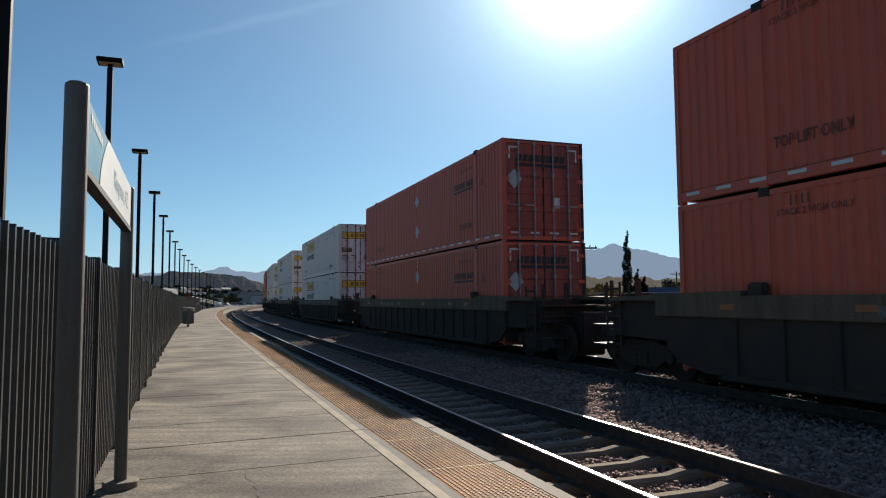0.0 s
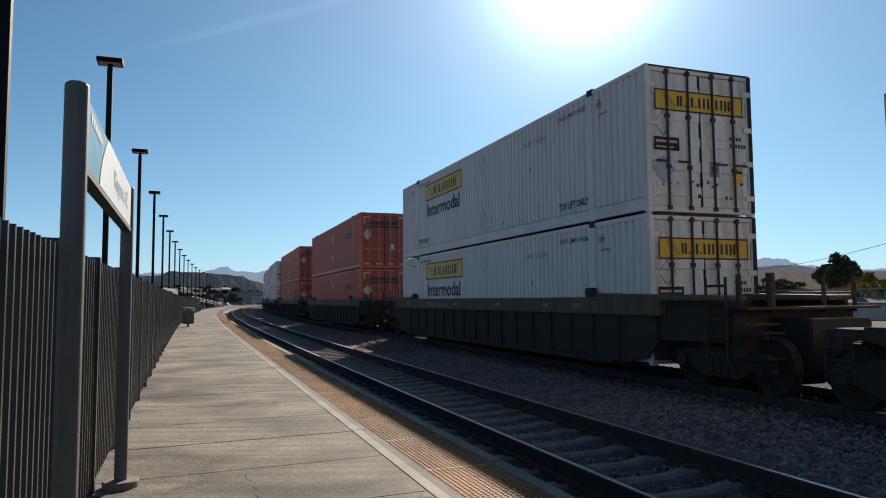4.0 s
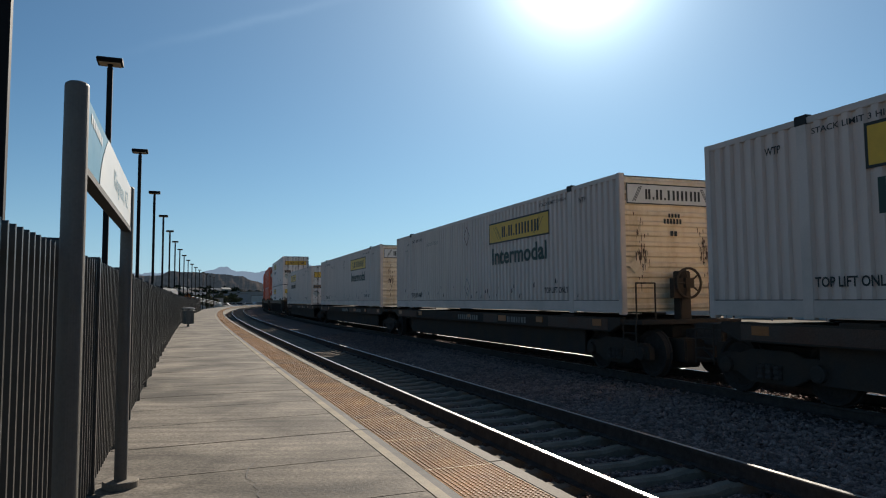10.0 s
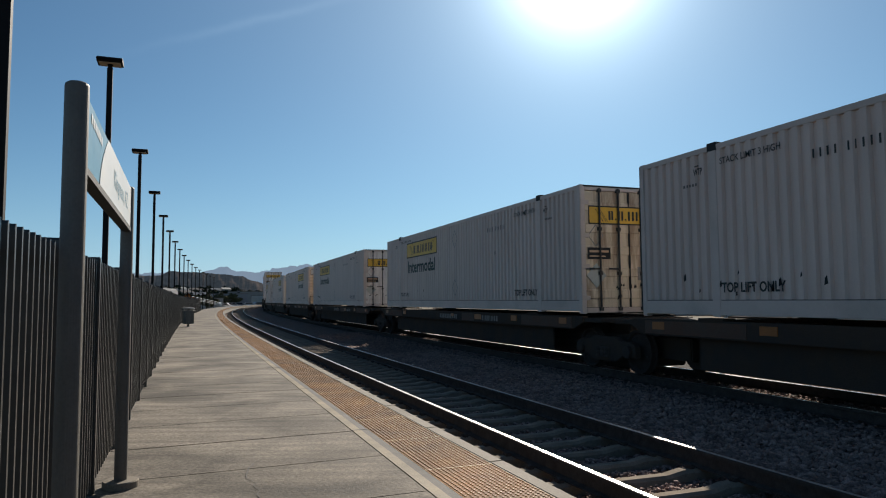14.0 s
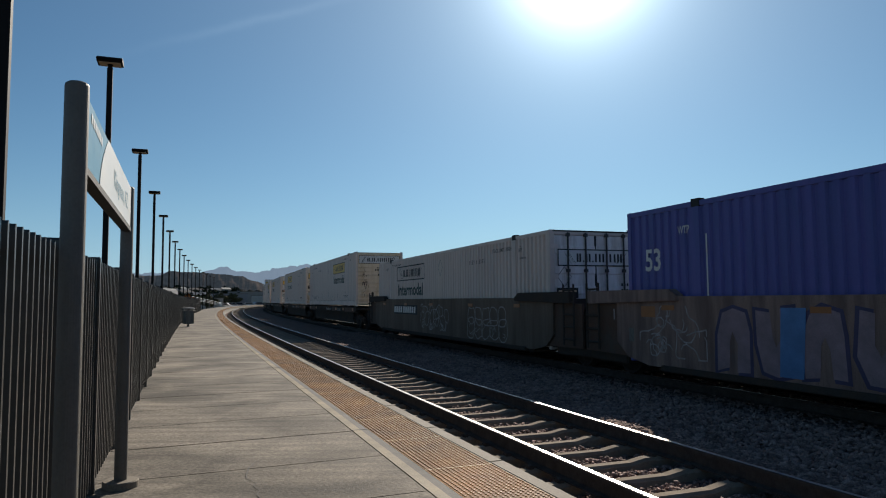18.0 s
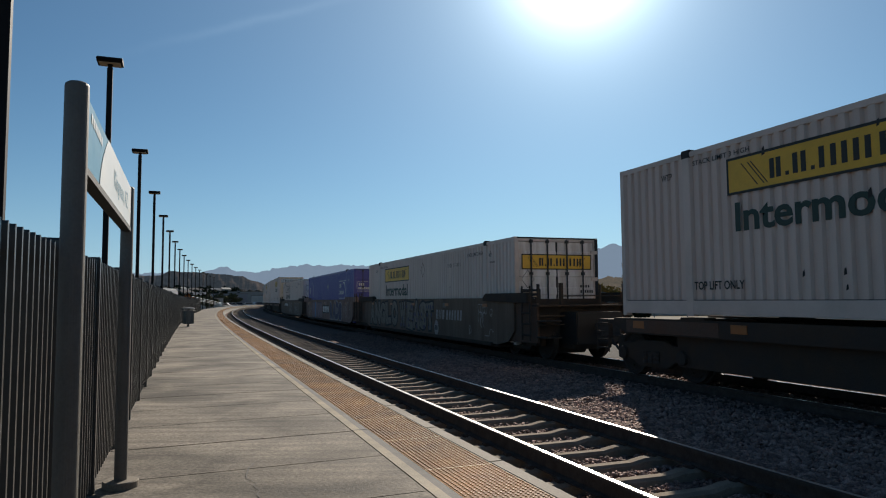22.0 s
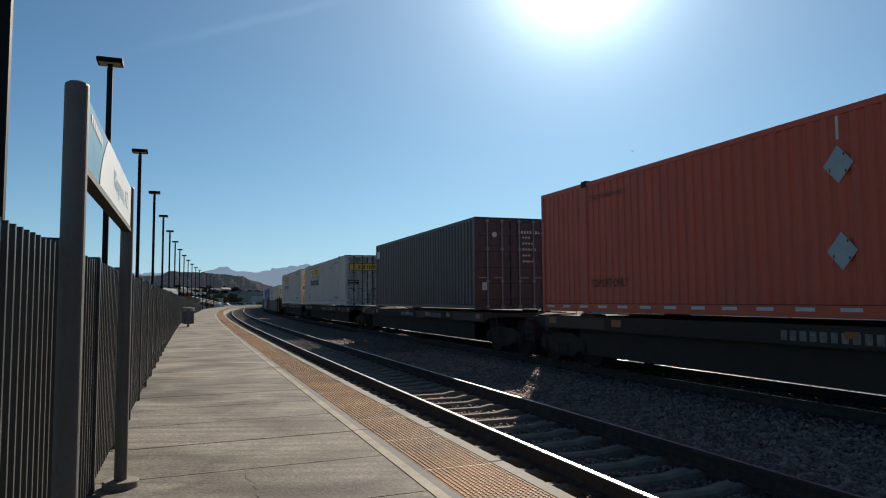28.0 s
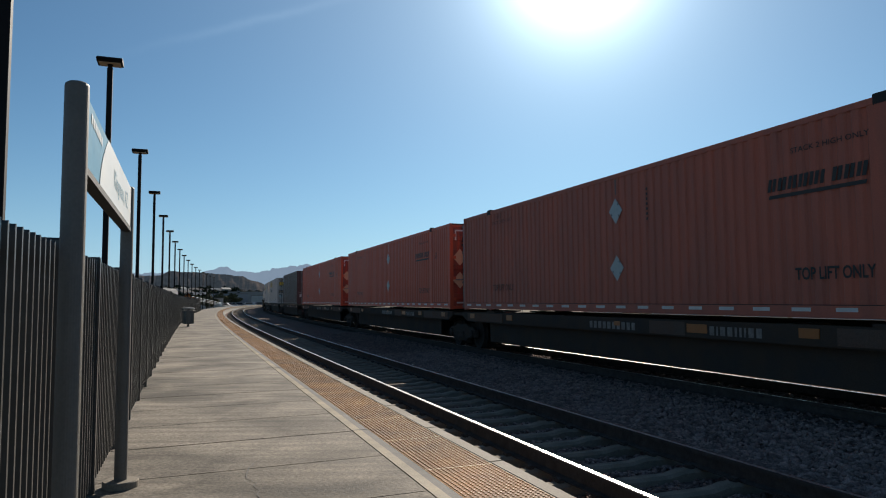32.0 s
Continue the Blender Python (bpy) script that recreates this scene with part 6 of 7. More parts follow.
# ---- the distance ----
def ridge(name, az0, az1, r, depth, pts, rough, material, label, seed, z0=None, gull=0.14):
    """A range of hills: a crest through heights given as (azimuth, elevation in degrees), broken by noise, with slopes and gullies."""
    n, rows = 760, 9
    g = Geo()
    z0 = GROUND_Z if z0 is None else z0
    v = []
    for k in range(rows):
        t = k / (rows - 1)
        for i in range(n):
            az = az0 + (az1 - az0) * i / (n - 1)
            el = np.interp(az, [p[0] for p in pts], [p[1] for p in pts])
            el += rough * (noise.fractal(Vector((az * 0.9, seed, 0)), 0.9, 2.1, 5) + 0.35 * noise.noise(Vector((az * 6.0, seed, 3))))
            top = max(0.5, EYE[2] + r * math.tan(radians(el)) - z0)
            gully = 1 + gull * noise.fractal(Vector((az * 2.2, seed + 7.0, t * 1.5)), 0.9, 2.0, 4) * math.sin(math.pi * t)
            v.append((*polar(az, r - depth * (1 - t) * (0.7 + 0.3 * gully), z0 + top * (t ** 0.8) * (gully if t < 1 else 1)),))
    f = [(k * n + i, k * n + i + 1, (k + 1) * n + i + 1, (k + 1) * n + i) for k in range(rows - 1) for i in range(n - 1)]
    g.add(v, f)
    ob = part(name, g, material, None, smooth=True)
    return tagged(ob, label, "mountain", kind="structure")


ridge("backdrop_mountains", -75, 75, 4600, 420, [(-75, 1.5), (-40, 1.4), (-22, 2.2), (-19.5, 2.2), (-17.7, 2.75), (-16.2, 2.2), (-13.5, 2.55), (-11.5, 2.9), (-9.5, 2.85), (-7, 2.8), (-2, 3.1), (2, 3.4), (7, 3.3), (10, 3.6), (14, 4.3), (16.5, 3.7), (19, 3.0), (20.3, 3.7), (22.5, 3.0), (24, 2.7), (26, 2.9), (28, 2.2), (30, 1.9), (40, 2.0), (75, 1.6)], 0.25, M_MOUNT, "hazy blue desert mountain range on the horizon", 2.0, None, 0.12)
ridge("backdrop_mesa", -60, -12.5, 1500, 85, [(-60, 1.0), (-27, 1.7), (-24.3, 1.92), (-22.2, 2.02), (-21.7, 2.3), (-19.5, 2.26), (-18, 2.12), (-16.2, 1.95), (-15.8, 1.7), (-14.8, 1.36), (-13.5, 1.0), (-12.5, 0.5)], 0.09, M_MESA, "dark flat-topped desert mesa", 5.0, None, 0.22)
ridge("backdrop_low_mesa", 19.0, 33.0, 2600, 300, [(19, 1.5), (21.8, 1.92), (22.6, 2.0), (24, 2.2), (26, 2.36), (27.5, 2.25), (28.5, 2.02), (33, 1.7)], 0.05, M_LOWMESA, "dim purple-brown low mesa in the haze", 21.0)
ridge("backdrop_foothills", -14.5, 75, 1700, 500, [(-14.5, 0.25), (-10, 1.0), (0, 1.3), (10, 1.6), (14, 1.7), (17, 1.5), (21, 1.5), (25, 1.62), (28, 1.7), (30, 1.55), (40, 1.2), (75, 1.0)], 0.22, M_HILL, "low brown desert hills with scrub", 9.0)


def leaves(name, blobs, n, size, material, parent, seed, label=""):
    """Many small leaf clumps spread through uneven lobes."""
    rng = np.random.default_rng(seed)
    cnt = np.array([b[3] * b[4] * b[5] for b in blobs]) ** 0.6
    cnt = (cnt / cnt.sum() * n).astype(int)
    pts = []
    for (bx, by, bz, rx, ry, rz), c in zip(blobs, cnt):
        q = rng.normal(size=(c, 3))
        q /= np.linalg.norm(q, axis=1)[:, None]
        q *= (0.45 + 0.6 * rng.random((c, 1)) ** 0.6)
        pts.append(q * np.array([rx, ry, rz]) + np.array([bx, by, bz]))
    P = np.concatenate(pts)
    m = len(P)
    a = rng.normal(size=(m, 3))
    a /= np.linalg.norm(a, axis=1)[:, None]
    b = np.cross(a, rng.normal(size=(m, 3)))
    b /= np.linalg.norm(b, axis=1)[:, None]
    k = size * (0.6 + 0.8 * rng.random((m, 1)))
    V = np.stack([P + a * k, P + b * k * 0.55, P - a * k, P - b * k * 0.55 + np.cross(a, b) * k * 0.4], 1).reshape(-1, 3)
    me = bpy.data.meshes.new(name)
    me.from_pydata(V.tolist(), [], np.arange(4 * m).reshape(-1, 4).tolist())
    return part(name, me, material, parent, label)


def tree(name, at, hgt, lobes, n, size, material, label, seed, trunk=0.18):
    t = thing(name, label, "tree", m=Matrix.Translation(at))
    tg = Geo().tube((0, 0, -0.1), (0.1, 0, hgt * 0.45), trunk, 8, trunk * 0.6).tube((0.1, 0, hgt * 0.45), (0, 0.1, hgt * 0.85), trunk * 0.6, 6, trunk * 0.15)
    for i, (bx, by, bz, rx, ry, rz) in enumerate(lobes):
        tg.tube((0.08, 0, hgt * (0.28 + 0.04 * (i % 4))), (bx * 0.85, by * 0.85, bz), trunk * 0.35, 5, trunk * 0.08)
    part("trunk", tg, M_BARK, t)
    leaves("crown", lobes, n, size, material, t, seed)
    return t


def lobed(rng_seed, hgt, spread, low, n):
    r = random.Random(rng_seed)
    out = []
    for i in range(n):
        z = low + (hgt - low) * (i + 0.5) / n
        w = spread * math.sin(math.pi * min(0.92, max(0.15, (z - low * 0.6) / (hgt - low * 0.6))))
        a = r.uniform(0, math.tau)
        out.append((w * 0.55 * math.cos(a), w * 0.55 * math.sin(a), z, w * r.uniform(0.45, 0.75), w * r.uniform(0.45, 0.75), (hgt - low) * r.uniform(0.14, 0.22)))
    return out


def cypress(az, r, hgt, seed, w):
    at = polar(az, r, GROUND_Z)
    lobes = [(0.1 * math.sin(i * 2.1), 0.1 * math.cos(i * 1.7), hgt * (0.08 + 0.9 * i / 13), w * (1 - (i / 13) ** 2.2) * 0.55 + 0.08, w * (1 - (i / 13) ** 2.2) * 0.55 + 0.08, hgt * 0.065) for i in range(14)]
    tree("cypress_tree", at, hgt, lobes, 2600, 0.13, M_CYPRESS, "tall narrow dark green cypress behind the tracks", seed, 0.14)


cypress(14.95, 75, 9.0, 1, 0.95)
cypress(15.7, 80, 5.2, 2, 1.0)
cypress(16.2, 78, 4.4, 3, 1.0)
tree("pine_tree", polar(29.75, 90, GROUND_Z), 7.0, lobed(4, 6.8, 2.5, 2.6, 12), 4600, 0.2, M_LEAF, "dark green spreading pine behind low houses", 11, 0.25)
tree("autumn_tree", polar(31.3, 82, GROUND_Z), 4.2, lobed(6, 4.2, 4.2, 1.4, 9), 4200, 0.2, M_LEAFY, "yellowing leafy tree beside a low building", 12)
tree("autumn_tree", polar(13.0, 110, GROUND_Z), 4.0, lobed(8, 4.0, 5.0, 1.0, 8), 3000, 0.22, M_LEAFY, "yellow-green leafy tree in the distance", 13)
tree("leafy_tree", polar(21.2, 140, GROUND_Z), 6.0, lobed(9, 6.0, 5.0, 2.0, 9), 2600, 0.3, M_LEAF, "dark green leafy tree in the distance", 14)
tree("leafy_tree", polar(25.5, 150, GROUND_Z), 5.6, lobed(10, 5.6, 7.0, 1.6, 9), 3000, 0.3, M_LEAF, "dark green leafy tree in the distance", 15)
tree("leafy_tree", polar(18.3, 150, GROUND_Z), 5.5, lobed(17, 5.5, 6.0, 1.6, 9), 2600, 0.3, M_LEAF, "dark green leafy tree in the distance", 16)
tree("orange_tree", polar(-20.35, 95, GROUND_Z), 3.0, lobed(12, 3.0, 1.1, 1.2, 7), 900, 0.16, M_LEAFO, "small tree with orange autumn leaves", 17)
for i, (az, r, hh, w) in enumerate(((-18.9, 190, 3.6, 3), (-17.9, 240, 4.4, 4), (-19.6, 210, 3.6, 4), (-17.0, 290, 5.0, 4), (-21.4, 130, 3.2, 3))):
    tree("leafy_tree", polar(az, r, GROUND_Z), hh, lobed(20 + i, hh, w, 1.0, 8), 1500, 0.3, M_LEAF, "dark green leafy tree beyond the fence", 30 + i)

# scrub on the desert behind the tracks
scr = random.Random(5)
sb = []
for i in range(150):
    az, r = scr.uniform(8, 38), scr.uniform(95, 420)
    p = polar(az, r, GROUND_Z)
    w = scr.uniform(0.8, 2.6) * (0.7 + r / 500)
    sb.append((p.x, p.y, GROUND_Z + w * 0.35, w, w, w * 0.5))
scrub = leaves("desert_scrub", sb, 16000, 0.35, M_LEAF, None, 77)
tagged(scrub, "dark desert scrub scattered over dry ground", "scrub", kind="stuff")


def gable_house(name, az, r, turn, w, dpt, eave, peak, wall_m, roof_m, label, wins=3):
    """A low building: walls, pitched roof with overhang, windows with frames, a door."""
    p = polar(az, r, GROUND_Z)
    h = thing(name, label, "house", m=pose(p.x, p.y, p.z, 0, 0, turn))
    part("wall", Geo().prism([(-dpt / 2, 0), (dpt / 2, 0), (dpt / 2, eave), (0, peak), (-dpt / 2, eave)], -w / 2, w / 2, "x"), wall_m, h)
    o = 0.35
    sl = (peak - eave) / (dpt / 2)
    for sgn in (-1, 1):
        part("roof", Geo().prism([(0, peak + 0.05), (sgn * (dpt / 2 + o), eave - sl * o + 0.05), (sgn * (dpt / 2 + o), eave - sl * o + 0.17), (0, peak + 0.17)], -w / 2 - o, w / 2 + o, "x"), roof_m, h)
    wb = min(1.0, eave - 1.0)
    for i in range(wins):
        x = -w / 2 + w * (i + 0.5) / wins
        wi = part("window", Geo().box(x - 0.6, x + 0.6, -dpt / 2 - 0.05, -dpt / 2 - 0.005, wb, wb + 0.9), M_STUCCO, h)
        part("pane", Geo().box(x - 0.52, x - 0.03, -dpt / 2 - 0.06, -dpt / 2 - 0.045, wb + 0.08, wb + 0.82).box(x + 0.03, x + 0.52, -dpt / 2 - 0.06, -dpt / 2 - 0.045, wb + 0.08, wb + 0.82), M_GLASS, wi)
    wt = min(1.9, eave - 0.15)
    gw = part("window", Geo().box(-w / 2 - 0.05, -w / 2 - 0.005, -0.6, 0.4, wt - 0.75, wt), M_STUCCO, h)
    part("pane", Geo().box(-w / 2 - 0.06, -w / 2 - 0.045, -0.53, 0.33, wt - 0.68, wt - 0.07), M_GLASS, gw)
    return h


def flat_building(name, az, r, turn, w, dpt, hgt, wall_m, label, boxes=5):
    p = polar(az, r, GROUND_Z)
    h = thing(name, label, "building", m=pose(p.x, p.y, p.z, 0, 0, turn))
    part("wall", Geo().box(-w / 2, w / 2, -dpt / 2, dpt / 2, 0, hgt), wall_m, h)
    part("roof", Geo().box(-w / 2 - 0.2, w / 2 + 0.2, -dpt / 2 - 0.2, dpt / 2 + 0.2, hgt, hgt + 0.18), M_ROOFG, h, bevel=0.02)
    for i in range(boxes):
        x = -w / 2 + w * (i + 0.5) / max(1, boxes)
        u = part("roof_unit", Geo().box(x - 0.55, x + 0.55, -dpt / 2 + 0.6, -dpt / 2 + 1.7, hgt + 0.18, hgt + 0.85), M_CARGREY, h, "grey rooftop air conditioner", bevel=0.03)
        part("grille", Geo().box(x - 0.45, x + 0.45, -dpt / 2 + 0.585, -dpt / 2 + 0.6, hgt + 0.3, hgt + 0.75), M_SEAL, u)
        if i % 2 == 0:
            wi = part("window", Geo().box(x - 0.8, x + 0.8, -dpt / 2 - 0.05, -dpt / 2 - 0.005, 1.0, 2.0), M_ROOFG, h)
            part("pane", Geo().box(x - 0.7, x + 0.7, -dpt / 2 - 0.06, -dpt / 2 - 0.045, 1.08, 1.92), M_GLASS, wi)
    return h


gable_house("blue_roof_house", 19.9, 95, -14, 13, 8, 1.75, 3.4, M_STUCCO, M_ROOFB, "low cream house with a blue metal roof", 4)
gable_house("white_house", 24.2, 82, 66, 8, 6, 1.45, 2.5, M_STUCCO, M_ROOFG, "small white stucco house with a grey gable roof", 2)
lb_ = gable_house("long_building", 34.0, 80, -28, 20, 9, 1.5, 2.55, M_STUCCO, M_ROOFP, "long low white building with a pale roof and rooftop units", 0)
for i, x in enumerate((-7.5, -4.6, -1.8, 1.2, 4.0, 7.0)):
    u_ = part("roof_unit", Geo().box(x - 0.45, x + 0.45, -2.9, -2.1, 1.9, 2.62), M_CARGREY, lb_, "grey rooftop air conditioner", bevel=0.03)
    part("grille", Geo().box(x - 0.36, x + 0.36, -2.915, -2.9, 2.12, 2.55), M_SEAL, u_)
    part("vent_pipe", Geo().lathe([(0.06, 1.7), (0.06, 2.4), (0.10, 2.42), (0.10, 2.5)], (x + 1.5, -2.6, 0), 8), M_BAR, lb_)
flat_building("long_building", 15.8, 105, -12, 16, 8, 2.2, M_STUCCO, "low pale building behind the tracks", 3)
flat_building("warehouse", -15.9, 330, 20, 16, 14, 6.2, M_STUCCOG, "grey-green metal warehouse near the curve", 2)
flat_building("warehouse", -17.3, 300, 25, 14, 10, 5.0, M_CARGREY, "dark grey workshop near the curve", 2)
flat_building("white_shed", -14.75, 300, 15, 8, 6, 4.2, M_STUCCO, "small white shed beside the curved track", 0)
flat_building("white_shed", -19.0, 200, 22, 9, 5, 2.9, M_STUCCO, "small white shed beyond the fence", 0)


def vehicle(name, az, r, turn, body_m, label, l=4.5, w=1.8, hh=1.45, van=False):
    p = polar(az, r, GROUND_Z)
    v = thing(name, label, "vehicle", m=pose(p.x, p.y, p.z, 0, 0, turn))
    side = [(-l / 2, 0.35), (l / 2, 0.35), (l / 2, 0.75), (l * 0.28, hh * 0.62), (l * 0.12, hh), (-l * 0.38, hh), (-l / 2, hh * 0.65)] if not van else [(-l / 2, 0.35), (l / 2, 0.35), (l / 2, 1.1), (l * 0.40, hh * 0.65), (l * 0.33, hh * 0.95), (l * 0.28, hh), (-l / 2 + 0.08, hh), (-l / 2, hh - 0.1)]
    part("body", Geo().prism(side, -w / 2, w / 2), body_m, v, bevel=0.06)
    part("window_band", Geo().prism([(-l * 0.36, hh * 0.66), (l * 0.22, hh * 0.66), (l * 0.11, hh * 0.94), (-l * 0.34, hh * 0.94)], -w / 2 - 0.01, w / 2 + 0.01), M_GLASS, v)
    for x in (-l * 0.3, l * 0.3):
        for y in (-w / 2 + 0.1, w / 2 - 0.1):
            wh = part("wheel", Geo().lathe([(0.2, -0.1), (0.32, -0.09), (0.33, 0), (0.32, 0.09), (0.2, 0.1)], (x, y, 0.33), 14, "y"), M_SEAL, v)
    return v


vehicle("white_van", -22.95, 46, 95, M_CARWHITE, "tall white van parked behind the fence", 6.0, 2.1, 3.0, True)
for i, (az, r, t) in enumerate(((-16.9, 215, 20), (-16.45, 228, 30), (-15.6, 250, 15), (-14.9, 262, 40), (-17.5, 205, 10))):
    vehicle("parked_car", az, r, t, (M_CARWHITE, M_CARGREY)[i % 2], ("white car parked beyond the platform's end", "grey car parked beyond the platform's end")[i % 2], hh=1.6)

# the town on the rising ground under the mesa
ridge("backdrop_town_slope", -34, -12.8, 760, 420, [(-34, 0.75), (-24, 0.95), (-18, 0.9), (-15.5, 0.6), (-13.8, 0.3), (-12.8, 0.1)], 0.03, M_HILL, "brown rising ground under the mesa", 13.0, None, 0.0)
rt = random.Random(8)
town = []
for i in range(26):
    t = 0.04 + 0.7 * (i / 26) ** 0.9
    az = rt.uniform(-24.5, -14.6) if i % 2 else rt.uniform(-22.5, -18.0)
    el = np.interp(az, [-34, -24, -18, -15.5, -13.8, -12.8], [0.75, 0.95, 0.9, 0.6, 0.3, 0.1])
    zz = (EYE[2] + 760 * math.tan(radians(float(el))) - GROUND_Z) * t ** 0.8 - 0.3
    town.append((az, 760 - 420 * (1 - t), zz, rt.uniform(-25, 60)))
homes = [gable_house("town_house", -20, 400, 0, 8, 6, 2.4, 3.6, M_STUCCO, M_ROOFG, "small pale house in the distant town", 2),
         gable_house("town_house", -20, 400, 0, 9, 6, 2.4, 3.8, M_STUCCOG, M_STUCCOG, "grey house with a white roof in the distant town", 2),
         gable_house("town_house", -20, 400, 0, 7, 6, 2.4, 3.4, M_BARK, M_ROOFG, "brown house in the distant town", 2)]
for i, (az, r, zz, turn) in enumerate(town):
    p = polar(az, r, GROUND_Z + zz)
    m = pose(p.x, p.y, p.z, 0, 0, turn)
    if i < 3:
        homes[i].matrix_basis = m
    else:
        copy_thing(homes[i % 3], m)

tb = []
for i in range(110):
    t, az = rt.uniform(0.02, 0.9), rt.uniform(-25, -14.2)
    el = np.interp(az, [-34, -24, -18, -15.5, -13.8, -12.8], [0.75, 0.95, 0.9, 0.6, 0.3, 0.1])
    zz = (EYE[2] + 760 * math.tan(radians(float(el))) - GROUND_Z) * t ** 0.8
    p = polar(az, 760 - 420 * (1 - t), GROUND_Z + zz)
    w = rt.uniform(1.2, 3.4)
    tb.append((p.x, p.y, p.z + w * 0.6, w, w, w * 0.8))
far_trees = leaves("distant_trees", tb, 9000, 0.75, M_CYPRESS, None, 91)
tagged(far_trees, "dark trees and scrub among distant town houses", "trees", kind="stuff")

# white rails of a ramp beyond the fence
ramp = thing("ramp_rail", "white painted handrails on a ramp beyond the fence", "railing")
for k in range(3):
    a, b = polar(-20.0 + 0.25 * k, 118 + 3 * k, 2.3 - 0.35 * k), polar(-17.8, 165 + 3 * k, 1.1 - 0.3 * k)
    part("handrail", Geo().tube(a, b, 0.05, 6), M_CARWHITE, ramp)
for i in range(7):
    q = polar(-20.0, 118, 0).lerp(polar(-17.8, 165, 0), i / 6)
    part("post", Geo().tube((q.x, q.y, GROUND_Z), (q.x, q.y, 2.3 - 1.2 * i / 6), 0.04, 6), M_CARWHITE, ramp)


def utility_pole(az, r, hgt, arms=1, lampish=False):
    p = polar(az, r, GROUND_Z)
    u = thing("utility_pole", "brown wooden utility pole with a crossarm", "utility pole", "utility poles", m=Matrix.Translation(p))
    part("pole", Geo().tube((0, 0, 0), (0, 0, hgt), 0.15, 8, 0.1), M_WOODPOLE, u)
    for k in range(arms):
        a = part("crossarm", Geo().box(-1.1, 1.1, -0.06, 0.06, hgt - 0.5 - k, hgt - 0.36 - k), M_WOODPOLE, u)
        for x in (-1.0, -0.5, 0.5, 1.0):
            part("insulator", Geo().lathe([(0.03, hgt - 0.36 - k), (0.05, hgt - 0.28 - k), (0.03, hgt - 0.2 - k)], (x, 0, 0), 8), M_GLASS, a)
    return u


for az, r, hh in ((11.6, 60, 6.9), (18.7, 130, 6.8), (19.9, 150, 7.4), (21.0, 145, 6.4), (22.3, 160, 8.0), (34.5, 95, 9.4)):
    utility_pole(az, r, hh)
mast = thing("radio_mast", "thin lattice radio mast far behind the houses", "mast", m=Matrix.Translation(polar(24.45, 320, GROUND_Z)))
part("mast_leg", Geo().tube((0, 0, 0), (0, 0, 38.0), 0.13, 6, 0.08), M_BAR, mast)
for k in range(8):
    part("brace", Geo().box(-0.45, 0.45, -0.05, 0.05, 5 + k * 4.6, 5.12 + k * 4.6), M_BAR, mast)


def wire(a, b, sag, r=0.02, n=14):
    g = Geo()
    a, b = Vector(a), Vector(b)
    pts = [a.lerp(b, i / n) - Vector((0, 0, sag * 4 * (i / n) * (1 - i / n))) for i in range(n + 1)]
    for p, q in zip(pts, pts[1:]):
        g.tube(p, q, r, 4)
    return g


ob = part("power_line", wire(polar(22.3, 160, 7.0), polar(34.5, 95, 8.4), 1.0, 0.03), M_WIRE, None)
tagged(ob, "thin sagging overhead power line", "cable")
ob = part("power_line", wire(polar(18.7, 130, 5.6), polar(22.3, 160, 6.6), 0.8, 0.03), M_WIRE, None)
tagged(ob, "thin sagging overhead power line", "cable")

# chain-link fence behind the far track
cf = thing("chain_link_fence", "chain-link fence with a pale top rail behind the tracks", "fence")
for i in range(26):
    s = 14 + i * 3.0
    part("post", Geo().tube(on_line(s, 16.5, GROUND_Z), on_line(s, 16.5, 1.86), 0.035, 6), M_BAR, cf)
part("top_rail", sweep([(16.47, 1.83), (16.53, 1.83), (16.53, 1.88), (16.47, 1.88)], 14, 89, 3.0, True), M_BAR, cf)
part("wire", sweep([(16.49, 1.1), (16.51, 1.1), (16.51, 1.12), (16.49, 1.12)], 14, 89, 3.0, True), M_BAR, cf)

# ---- what moves ----
def train_pose(s, z, turned, reach=8.0):
    """A car lies on the chord between two places of the line."""
    a, b = on_line(s - reach), on_line(s + reach)
    c = (a + b) / 2
    return pose(c.x, c.y, z, 0, 0, math.degrees(math.atan2(b.y - a.y, b.x - a.x)) + (180 if turned else 0))


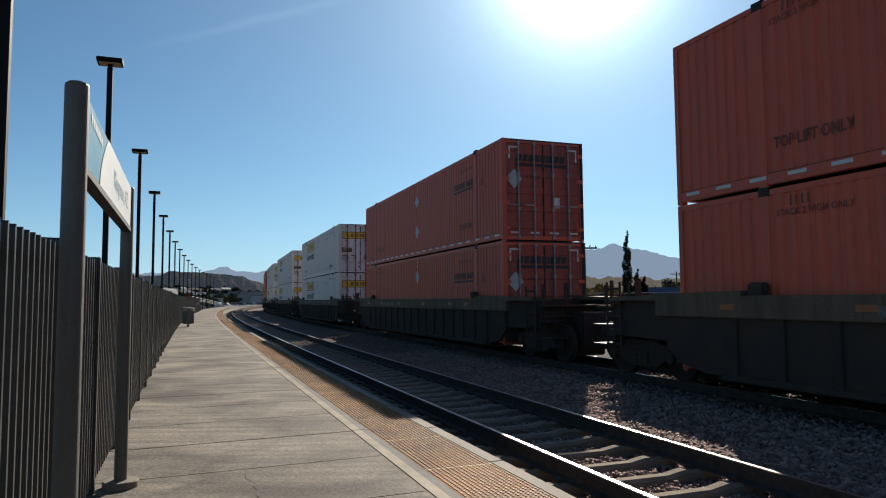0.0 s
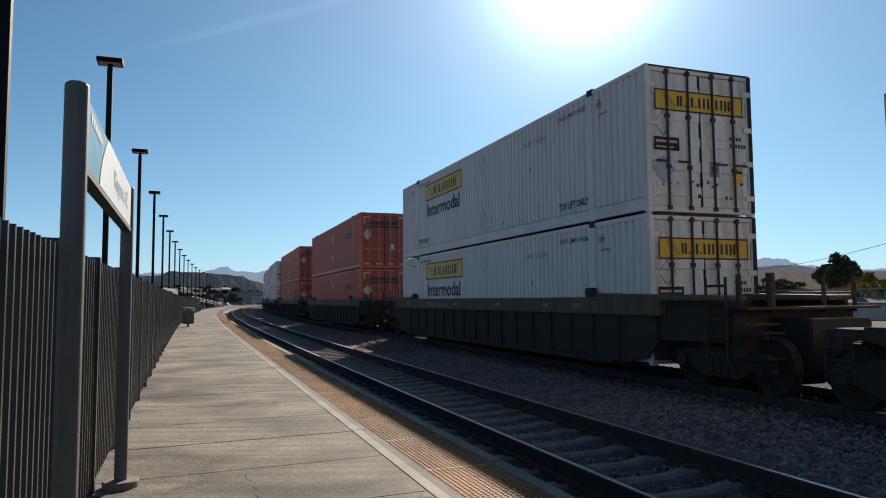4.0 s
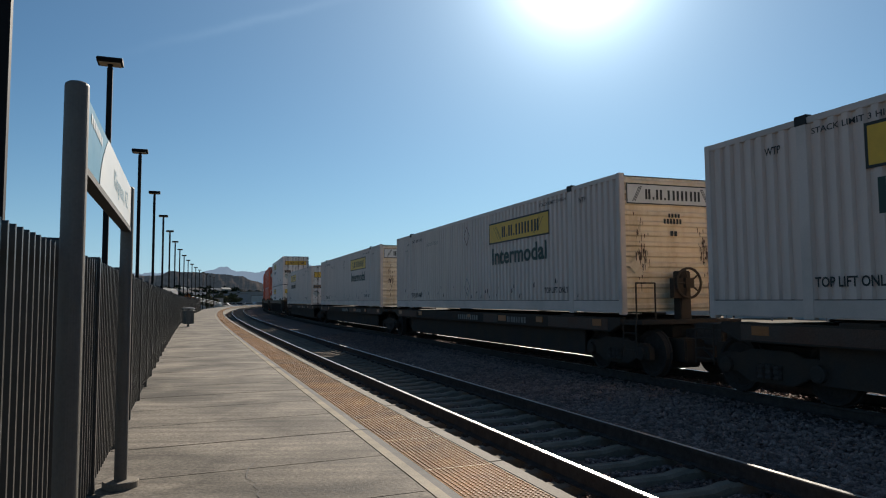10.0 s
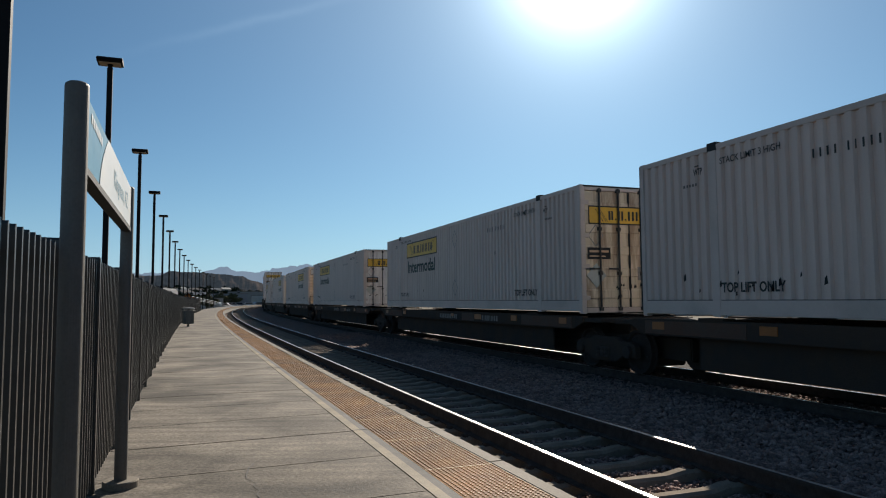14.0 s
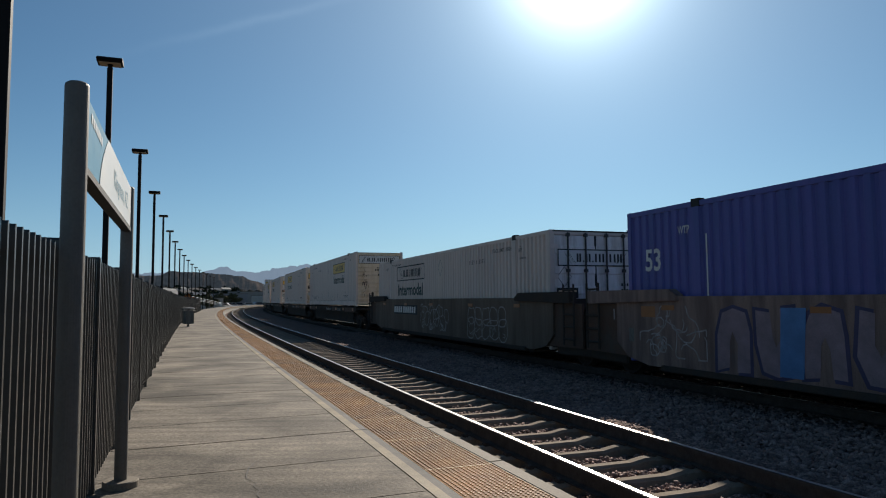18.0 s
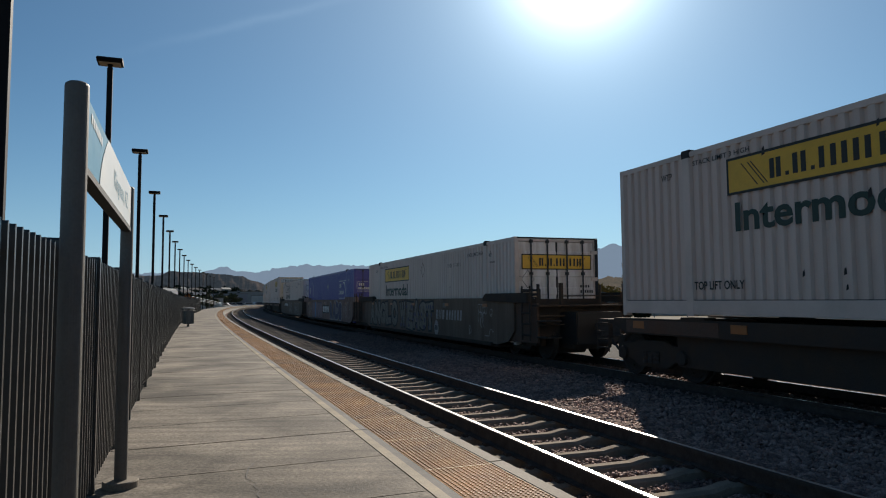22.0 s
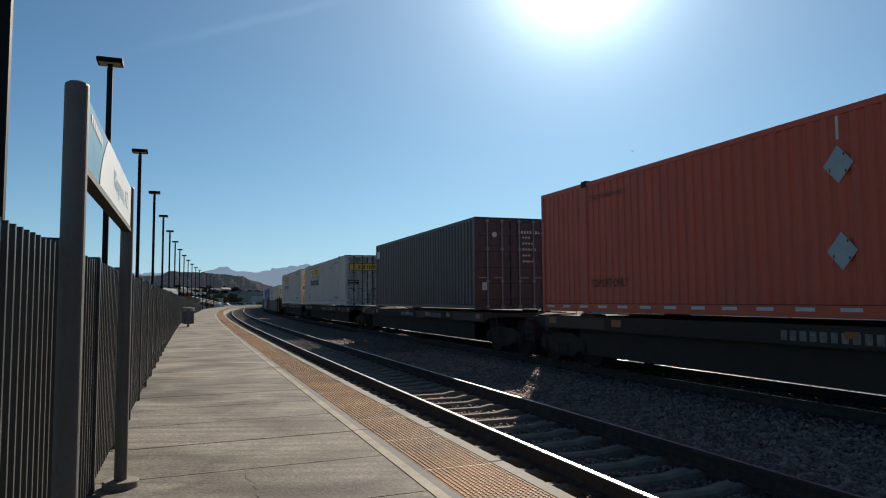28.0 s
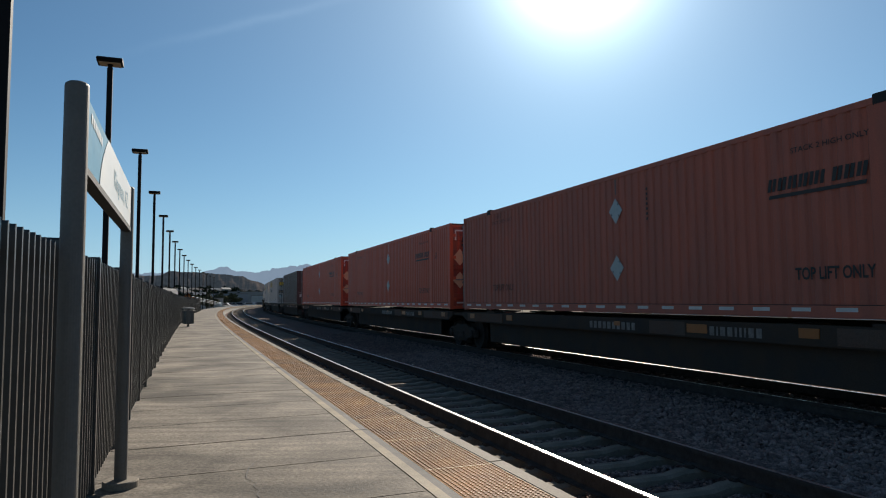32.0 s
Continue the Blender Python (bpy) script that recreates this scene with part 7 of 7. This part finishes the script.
# a bird that crosses the sky
bird = thing("bird", "small dark bird gliding across the sky", "bird")
B = 0.5  # a small bird
part("body", Geo().lathe([(a * B, b * B) for a, b in ((0.005, -0.22), (0.03, -0.14), (0.05, 0.0), (0.045, 0.08), (0.025, 0.13), (0.022, 0.18), (0.004, 0.23))], n=10, axis="x"), M_SEAL, bird, smooth=True)
part("tail", Geo().prism([(a * B, b * B) for a, b in ((-0.20, -0.03), (-0.34, -0.07), (-0.34, 0.07), (-0.20, 0.03))], -0.003, 0.003, "z"), M_SEAL, bird)
BIRD_WINGS = []
for sgn in (1, -1):
    BIRD_WINGS.append((part("wing", Geo().prism([(a * B, sgn * b * B) for a, b in ((0.10, 0.0), (0.12, 0.24), (0.02, 0.52), (-0.04, 0.50), (-0.09, 0.22), (-0.10, 0.0))], -0.003, 0.004, "z"), M_SEAL, bird), sgn))


def motions():
    times = [0.5 * i for i in range(65)]
    for ob, s, z, turned in TRAIN:
        walk(ob, [(t, train_pose(s + SPEED * t, z, turned)) for t in times])
    # the bird comes over from behind and flies off low over the hills
    way = [(0.0, (42.0, -280.0, 58.0)), (15.0, (27.0, -90.0, 32.0)), (21.0, (18.0, -18.0, 18.0)), (24.6, (11.77, 26.24, 13.13)), (25.5, (14.05, 36.31, 14.42)), (27.5, (18.95, 63.53, 16.69)), (28.4, (20.6, 76.85, 16.77)), (32.0, (30.0, 128.0, 17.5))]
    rows = []
    for i, (t, p) in enumerate(way):
        q = way[min(i + 1, len(way) - 1)][1]
        o = way[i if i + 1 < len(way) else i - 1][1]
        rows.append((t, pose(*p, 0, 0, math.degrees(math.atan2(q[1] - o[1], q[0] - o[0])))))
    walk(bird, rows)
    for wing, sgn in BIRD_WINGS:
        walk(wing, [(0.2 * k, pose(0, 0, 0.02, sgn * (12 + 22 * math.sin(0.2 * k * 9.0)), 0, 0)) for k in range(161)])
    turn = math.degrees(SPEED / WHEEL_R)
    for ob in [o for o in scene.objects if o.name.split(".")[0] == "wheelset"]:
        x = ob.location.x
        walk(ob, [(k / 15, pose(x, 0, WHEEL_R, 0, turn * k / 15, 0)) for k in range(481)])


motions()
